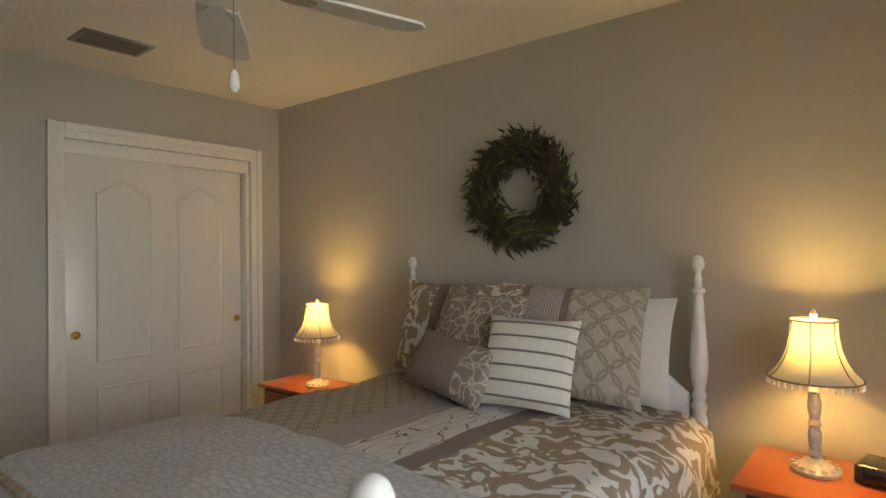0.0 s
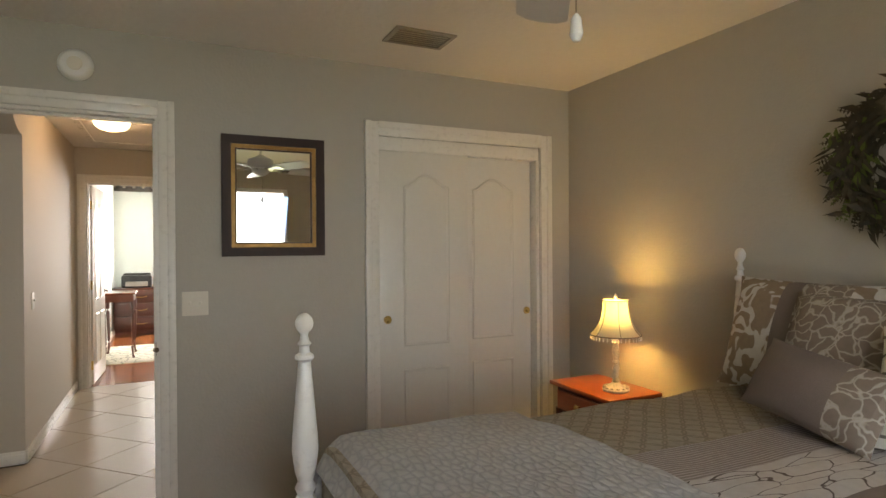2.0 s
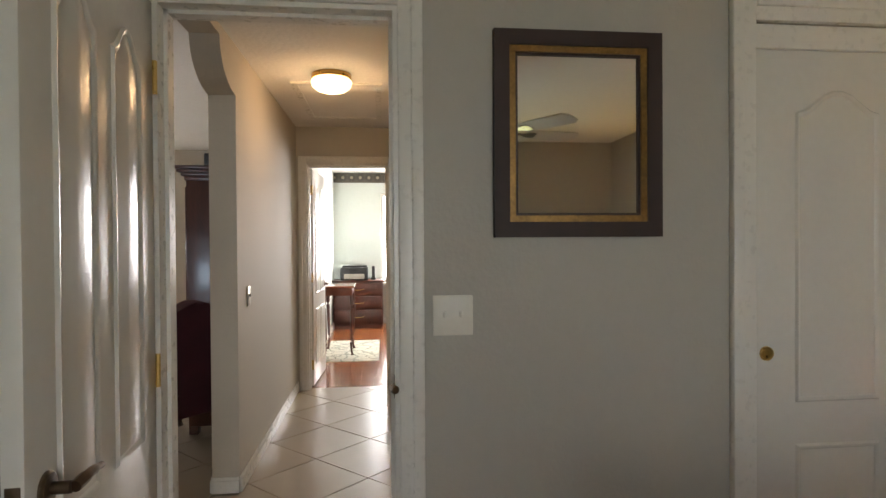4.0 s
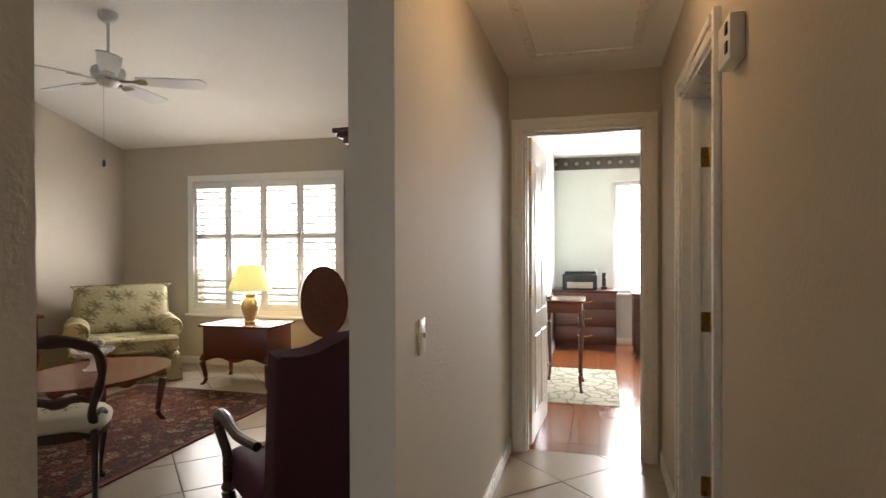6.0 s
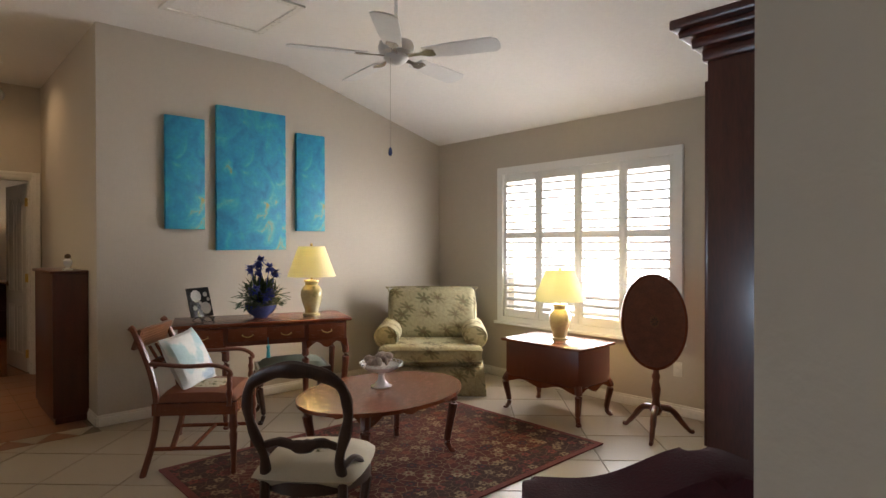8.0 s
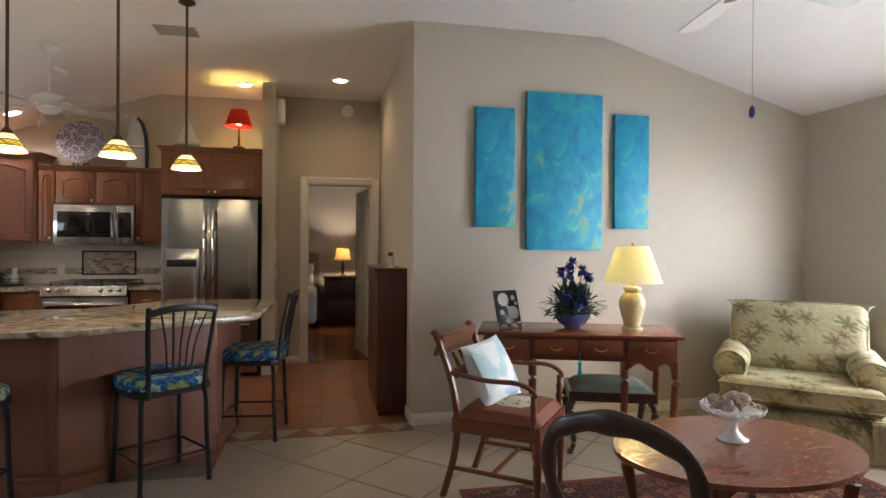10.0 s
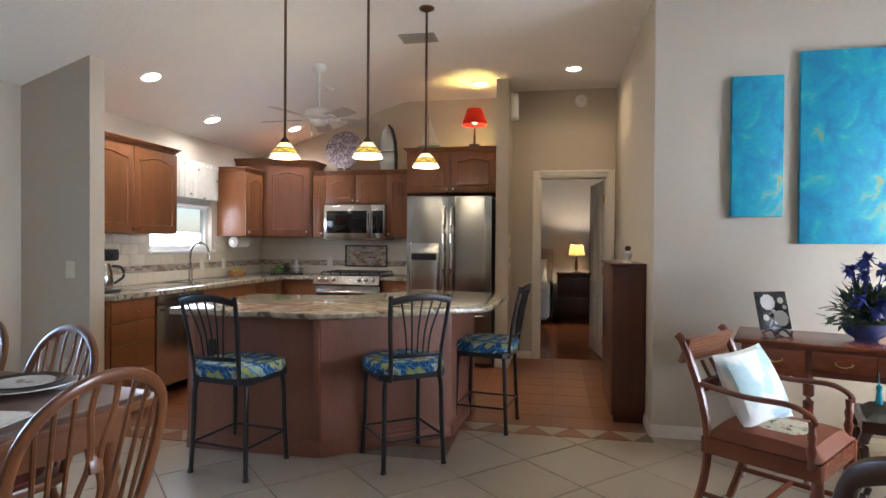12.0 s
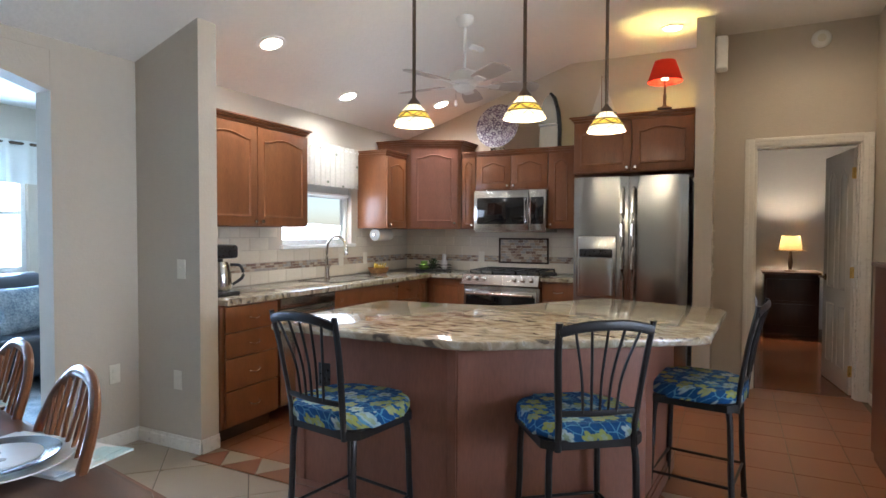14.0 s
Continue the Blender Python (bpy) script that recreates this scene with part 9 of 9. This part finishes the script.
def windsor(m):
    ob = thing("windsor_chair", "oak hoop-back windsor chair with a pierced splat", "chair", m, "chairs round the dining table")    # its own +y is the front
    bm = B()
    prism(bm, rounded(0.44, 0.42, 0.10), 0.425, 0.455, I4, 0.012, 3)
    part("seat", bm, OAK, ob)
    bm = B()
    lathe(bm, [(0, 0.018), (0.17, 0.016), (0.19, 0.006), (0.19, 0)], 24, pose(0, 0.01, 0.455), False)
    part("seat_pad", bm, RUGRED, ob, "dark red seat pad")
    hoop = smooth_path([(-0.175, -0.17, 0.445), (-0.20, -0.205, 0.58), (-0.215, -0.24, 0.73), (-0.185, -0.28, 0.85), (-0.10, -0.305, 0.92), (0, -0.31, 0.94), (0.10, -0.305, 0.92), (0.185, -0.28, 0.85), (0.215, -0.24, 0.73), (0.20, -0.205, 0.58), (0.175, -0.17, 0.445)], 5)
    bm = B()
    tube(bm, hoop, 0.018, 10, up=(0, 1, 0.3), flat=0.75)
    part("hoop", bm, OAK, ob, "bent oak hoop")
    for s in (1, -1):
        for x0, x1, zt in ((0.06, 0.085, 0.925), (0.10, 0.135, 0.898), (0.135, 0.175, 0.855)):
            bm = B()
            tube(bm, smooth_path([(s * x0, -0.185, 0.45), (s * (x0 + x1) / 2, -0.235, 0.66), (s * x1, -0.305 + (0.94 - zt) * 0.3, zt)], 4), 0.0065, 6)
            part("spindle", bm, OAK, ob)
    bm = B()
    for s in (1, -1):
        tube(bm, smooth_path([(s * 0.024, -0.185, 0.45), (s * 0.032, -0.205, 0.54), (s * 0.034, -0.228, 0.62), (s * 0.016, -0.245, 0.69), (s * 0.018, -0.26, 0.76), (s * 0.034, -0.28, 0.84), (s * 0.03, -0.303, 0.93)], 4), 0.011, 6, up=(0, 1, 0.3), flat=0.5)
    box(bm, -0.02, -0.006, -0.035, 0.02, 0.006, 0.035, 0.003, pose(0, -0.248, 0.71, -14, 0, 0))
    part("splat", bm, OAK, ob, "pierced fiddle splat")
    for sx in (1, -1):
        for sy in (1, -1):
            bm = B()
            d = Vector((sx * 0.21, sy * 0.21 - 0.01, 0)) - Vector((sx * 0.15, sy * 0.14, 0.43))
            q = d.to_track_quat("Z", "Y").to_matrix().to_4x4()
            L = d.length
            lathe(bm, [(0.013, 0), (0.017, L * 0.2), (0.022, L * 0.4), (0.014, L * 0.48), (0.022, L * 0.55), (0.018, L * 0.7), (0.013, L)], 12, Matrix.Translation((sx * 0.15, sy * 0.14, 0.43)) @ q)
            part("leg", bm, OAK, ob)
    return ob


wc = windsor(pose(-3.79, -3.01, 0, 0, 0, -100))
copy_thing(wc, pose(-3.27, -3.31, 0, 0, 0, -17))
copy_thing(wc, pose(-2.71, -3.445, 0, 0, 0, -13))


def place_setting(x, y, turn):
    m = DT @ pose(x, y, 0.750, 0, 0, turn)
    nk = thing("napkin", "folded aqua and white napkin on the table", "napkin", m @ pose(0.02, -0.10, 0, 0, 0, 18), "napkins")
    bm = B()
    box(bm, -0.20, -0.10, 0.0005, 0.20, 0.10, 0.006, 0.002), box(bm, -0.18, -0.08, 0.006, 0.20, 0.10, 0.010, 0.002)
    part("cloth", bm, SEACUSH, nk)
    for nm, r, z, mt, lab in (("charger_plate", 0.165, 0.0105, PORCELAIN, "large white charger plate"), ("dinner_plate", 0.135, 0.020, BLACKRIM, "white plate with a black rim"), ):
        p = thing(nm, lab, "plate", m @ pose(0, 0, z), "plates")
        bm = B()
        lathe(bm, [(0.0, 0.003), (r * 0.62, 0.003), (r * 0.7, 0.007), (r, 0.014), (r * 0.995, 0.010), (r * 0.7, 0.0), (0, 0.0)], 40, I4, False)
        part("plate", bm, mt, p)
        if nm == "dinner_plate":
            bm = B()
            lathe(bm, [(0.0, 0.009), (r * 0.72, 0.0095), (r * 0.72, 0.006)], 36, I4, False)
            part("well", bm, PORCELAIN, p)
            bm = B()
            for a, b in ((-0.03, 0.0), (0.0, 0.012), (0.025, -0.006)):
                lathe(bm, [(0, 0.0108), (0.014, 0.0104), (0.015, 0.0095)], 8, pose(a, b, 0), False)
            part("motif", bm, BRONZE, p, "small brown motif")


BLACKRIM = mat("black_rim_glaze", (0.03, 0.03, 0.035), 0.2, vary=0.2, coat=0.3)
place_setting(-0.33, -0.33, 0), place_setting(0.40, -0.33, 0), place_setting(-0.55, 0.10, -90)

# ---- office ----
fb = thing("file_cabinet", "dark cherry lateral file cabinet under the printer", "cabinet", pose(-11.745, -0.46, 0, 0, 0, 90))
bm = B()
box(bm, -0.39, -0.44, 0.05, 0.39, -0.002, 0.72, 0.004), box(bm, -0.38, -0.42, 0, 0.38, -0.01, 0.05)
part("body", bm, MAHOG, fb)
bm = B()
box(bm, -0.41, -0.465, 0.72, 0.41, 0, 0.75, 0.006)
part("top", bm, MAHOG, fb)
for z0, z1 in ((0.07, 0.28), (0.295, 0.495), (0.51, 0.705)):
    bm = B()
    box(bm, -0.37, -0.46, z0, 0.37, -0.441, z1, 0.004)
    d = part("drawer", bm, MAHOG, fb)
    handle(d, 0, (z0 + z1) / 2, -0.46, 0.16)
pr_ = thing("printer", "black desktop printer with paper tray", "printer", pose(-11.50, -0.52, 0.75, 0, 0, 90))
bm = B()
box(bm, -0.22, -0.17, 0.0, 0.22, 0.17, 0.20, 0.02, seg=3), box(bm, -0.20, -0.05, 0.20, 0.20, 0.17, 0.23, 0.015)
part("body", bm, BLACK, pr_)
bm = B()
box(bm, -0.16, -0.20, 0.02, 0.16, -0.17, 0.10, 0.004)
part("paper_tray", bm, VENTGREY, pr_)
ph = thing("cordless_phone", "black cordless phone standing on the cabinet", "phone", pose(-11.45, -0.22, 0.75))
bm = B()
box(bm, -0.03, -0.04, 0, 0.03, 0.04, 0.04, 0.008), box(bm, -0.015, -0.025, 0.04, 0.02, 0.025, 0.22, 0.01)
part("handset", bm, BLACK, ph)
od = thing("writing_table", "small cherry writing table with curved legs", "table", pose(-9.22, -0.60, 0.008))
bm = B()
box(bm, -0.27, -0.19, 0.80, 0.26, 0.19, 0.823, 0.006)
part("tabletop", bm, CHERRY, od)
bm = B()
box(bm, -0.24, -0.165, 0.71, 0.23, 0.165, 0.80, 0.003)
part("body", bm, CHERRYV, od)
for sx in (1, -1):
    for sy in (1, -1):
        part("leg", cabriole(B(), sx * 0.21 - 0.005, sy * 0.15, 0.73, sx * 0.5, sy * 0.4, 0.019, 0.025), MAHOG, od)
oc = thing("rolling_drawers", "dark wooden drawer unit on castors", "cabinet", pose(-11.2, 0.36, 0, 0, 0, 90))
bm = B()
box(bm, -0.24, -0.25, 0.06, 0.24, 0.25, 0.72, 0.005), box(bm, -0.26, -0.27, 0.72, 0.26, 0.27, 0.745, 0.005)
part("body", bm, WALNUT, oc)
for k in range(4):
    bm = B()
    box(bm, -0.22, -0.268, 0.09 + k * 0.155, 0.22, -0.251, 0.235 + k * 0.155, 0.004)
    part("drawer", bm, WALNUT, oc)
for sx in (1, -1):
    for sy in (1, -1):
        bm = B()
        lathe(bm, [(0.0, -0.012), (0.028, -0.012), (0.03, 0), (0.028, 0.012), (0, 0.012)], 14, pose(sx * 0.2, sy * 0.21, 0.03, 90, 0, 0))
        part("castor", bm, BLACK, oc)
org = thing("office_rug", "cream and sage scroll rug on the office floor", "rug", pose(-9.35, -0.44, 0))
bm = B()
box(bm, -0.70, -0.34, 0, 0.70, 0.32, 0.008, 0.002)
part("field", bm, OFFRUG, org)
bm = B()
box(bm, -11.749, -0.868, 2.345, -11.744, 2.6, 2.505)
structure("trim_wallpaper_border", bm, BORDERP, "dark patterned wallpaper border under the ceiling", "trim")
wf = thing("framed_picture", "narrow dark framed picture on the office wall", "picture", pose(-9.9, -0.87, 1.62, 0, 0, 180))
bm = B()
ring_prism(bm, rect(0.40, 0.62), rect(0.32, 0.54), 0, 0.02, Matrix.Rotation(radians(90), 4, "X"))
part("frame", bm, DFRAME, wf)
bm = B()
box(bm, -0.16, -0.008, -0.27, 0.16, -0.002, 0.27)
part("print", bm, mat("pale_print", (0.42, 0.40, 0.34), 0.6, vary=0.4, scale=6), wf)

# ---- master bedroom ----
mn = thing("nightstand", "black wooden nightstand under a lit lamp", "nightstand", pose(-5.60, -11.55, 0))
bm = B()
box(bm, -0.31, -0.24, 0.0, 0.31, 0.24, 0.78, 0.006), box(bm, -0.33, -0.26, 0.78, 0.33, 0.26, 0.81, 0.006)
part("body", bm, WALNUT, mn)
for z in (0.12, 0.44):
    bm = B()
    box(bm, -0.28, 0.24, z, 0.28, 0.258, z + 0.28, 0.004)
    part("drawer", bm, WALNUT, mn)
mlamp = thing("table_lamp", "lit lamp with an amber drum shade", "lamp", pose(-5.60, -11.50, 0.81))
bm = B()
lathe(bm, [(0.08, 0), (0.075, 0.015), (0.02, 0.03), (0.03, 0.12), (0.02, 0.2), (0.012, 0.30)], 18)
part("base", bm, BRONZE, mlamp)
bm = B()
lathe(bm, [(0.20, 0.274), (0.135, 0.285), (0.105, 0.47)], 30, I4, False)
part("shade", bm, SHADE_MASTER, mlamp, "lit amber shade")
mb = thing("bed", "bed with grey covers and upholstered headboard", "bed", pose(-4.55, -11.0, 0))
bm = B()
box(bm, -0.62, -0.88, 0.2, 0.9, 1.1, 0.62, 0.07, seg=3)
part("cover", bm, mat("grey_cover", (0.24, 0.23, 0.23), 0.9, vary=0.25, scale=6, fine=120, bump=0.3), mb)
bm = B()
box(bm, -0.66, -0.97, 0.0, 0.9, -0.88, 1.2, 0.03)
part("headboard", bm, TAUPE, mb)
part("pillow", cushion(B(), 0.65, 0.45, 0.18, pose(-0.25, -0.75, 0.82, -25, 0, 0)), PILLOW, mb)
mc = thing("dresser", "dark wooden chest beside the door", "dresser", pose(-6.35, -10.4, 0))
bm = B()
box(bm, -0.3, -0.45, 0, 0.3, 0.45, 1.35, 0.006)
part("body", bm, MAHOG, mc)

# ---- den ----
ds_ = thing("sofa", "dark blue-black leather sofa in the den", "sofa", pose(0.70, -4.88, 0, 0, 0, -90))
bm = B()
box(bm, -1.0, -0.45, 0.08, 1.0, 0.4, 0.44, 0.06, seg=3)
DLEATHER = mat("black_leather", (0.016, 0.018, 0.025), 0.35, vary=0.3, scale=6, fine=60, bump=0.3, bump_scale=120)
part("seat", bm, DLEATHER, ds_)
bm = B()
box(bm, -1.0, 0.15, 0.4, 1.0, 0.45, 0.92, 0.10, seg=3)
part("backrest", bm, DLEATHER, ds_)
for s in (1, -1):
    bm = B()
    box(bm, s * 1.0 - 0.13, -0.45, 0.08, s * 1.0 + 0.13, 0.42, 0.64, 0.09, seg=3)
    part("arm", bm, DLEATHER, ds_)
dp = thing("throw_pillow", "blue patterned cushion on the den sofa", "pillow", pose(0.62, -5.5, 0.63, -20, 0, -80))
part("case", cushion(B(), 0.5, 0.42, 0.16), DENRUG, dp)
dv = thing("curtain_valance", "white valance on a dark rod over the den window", "curtain", pose(1.13, -4.625, 2.14, 0, 0, -90))
bm = B()
fold = [(-1.28 + 2.56 * i / 90, 0.02 * math.sin(i * 1.0)) for i in range(91)]
prism(bm, fold + [(x, y + 0.004) for x, y in fold[::-1]], -0.38, 0.03)
part("cloth", bm, PILLOW, dv)
bm = B()
tube(bm, [(-1.38, 0, 0.0), (1.38, 0, 0.0)], 0.014, 8)
for x in (-1.38, 1.38):
    lathe(bm, [(0.0, -0.035), (0.026, -0.015), (0.03, 0.0), (0.026, 0.015), (0.0, 0.035)], 14, pose(x, 0, 0, 0, 90, 0), False)
part("rod", bm, BRONZE, dv)
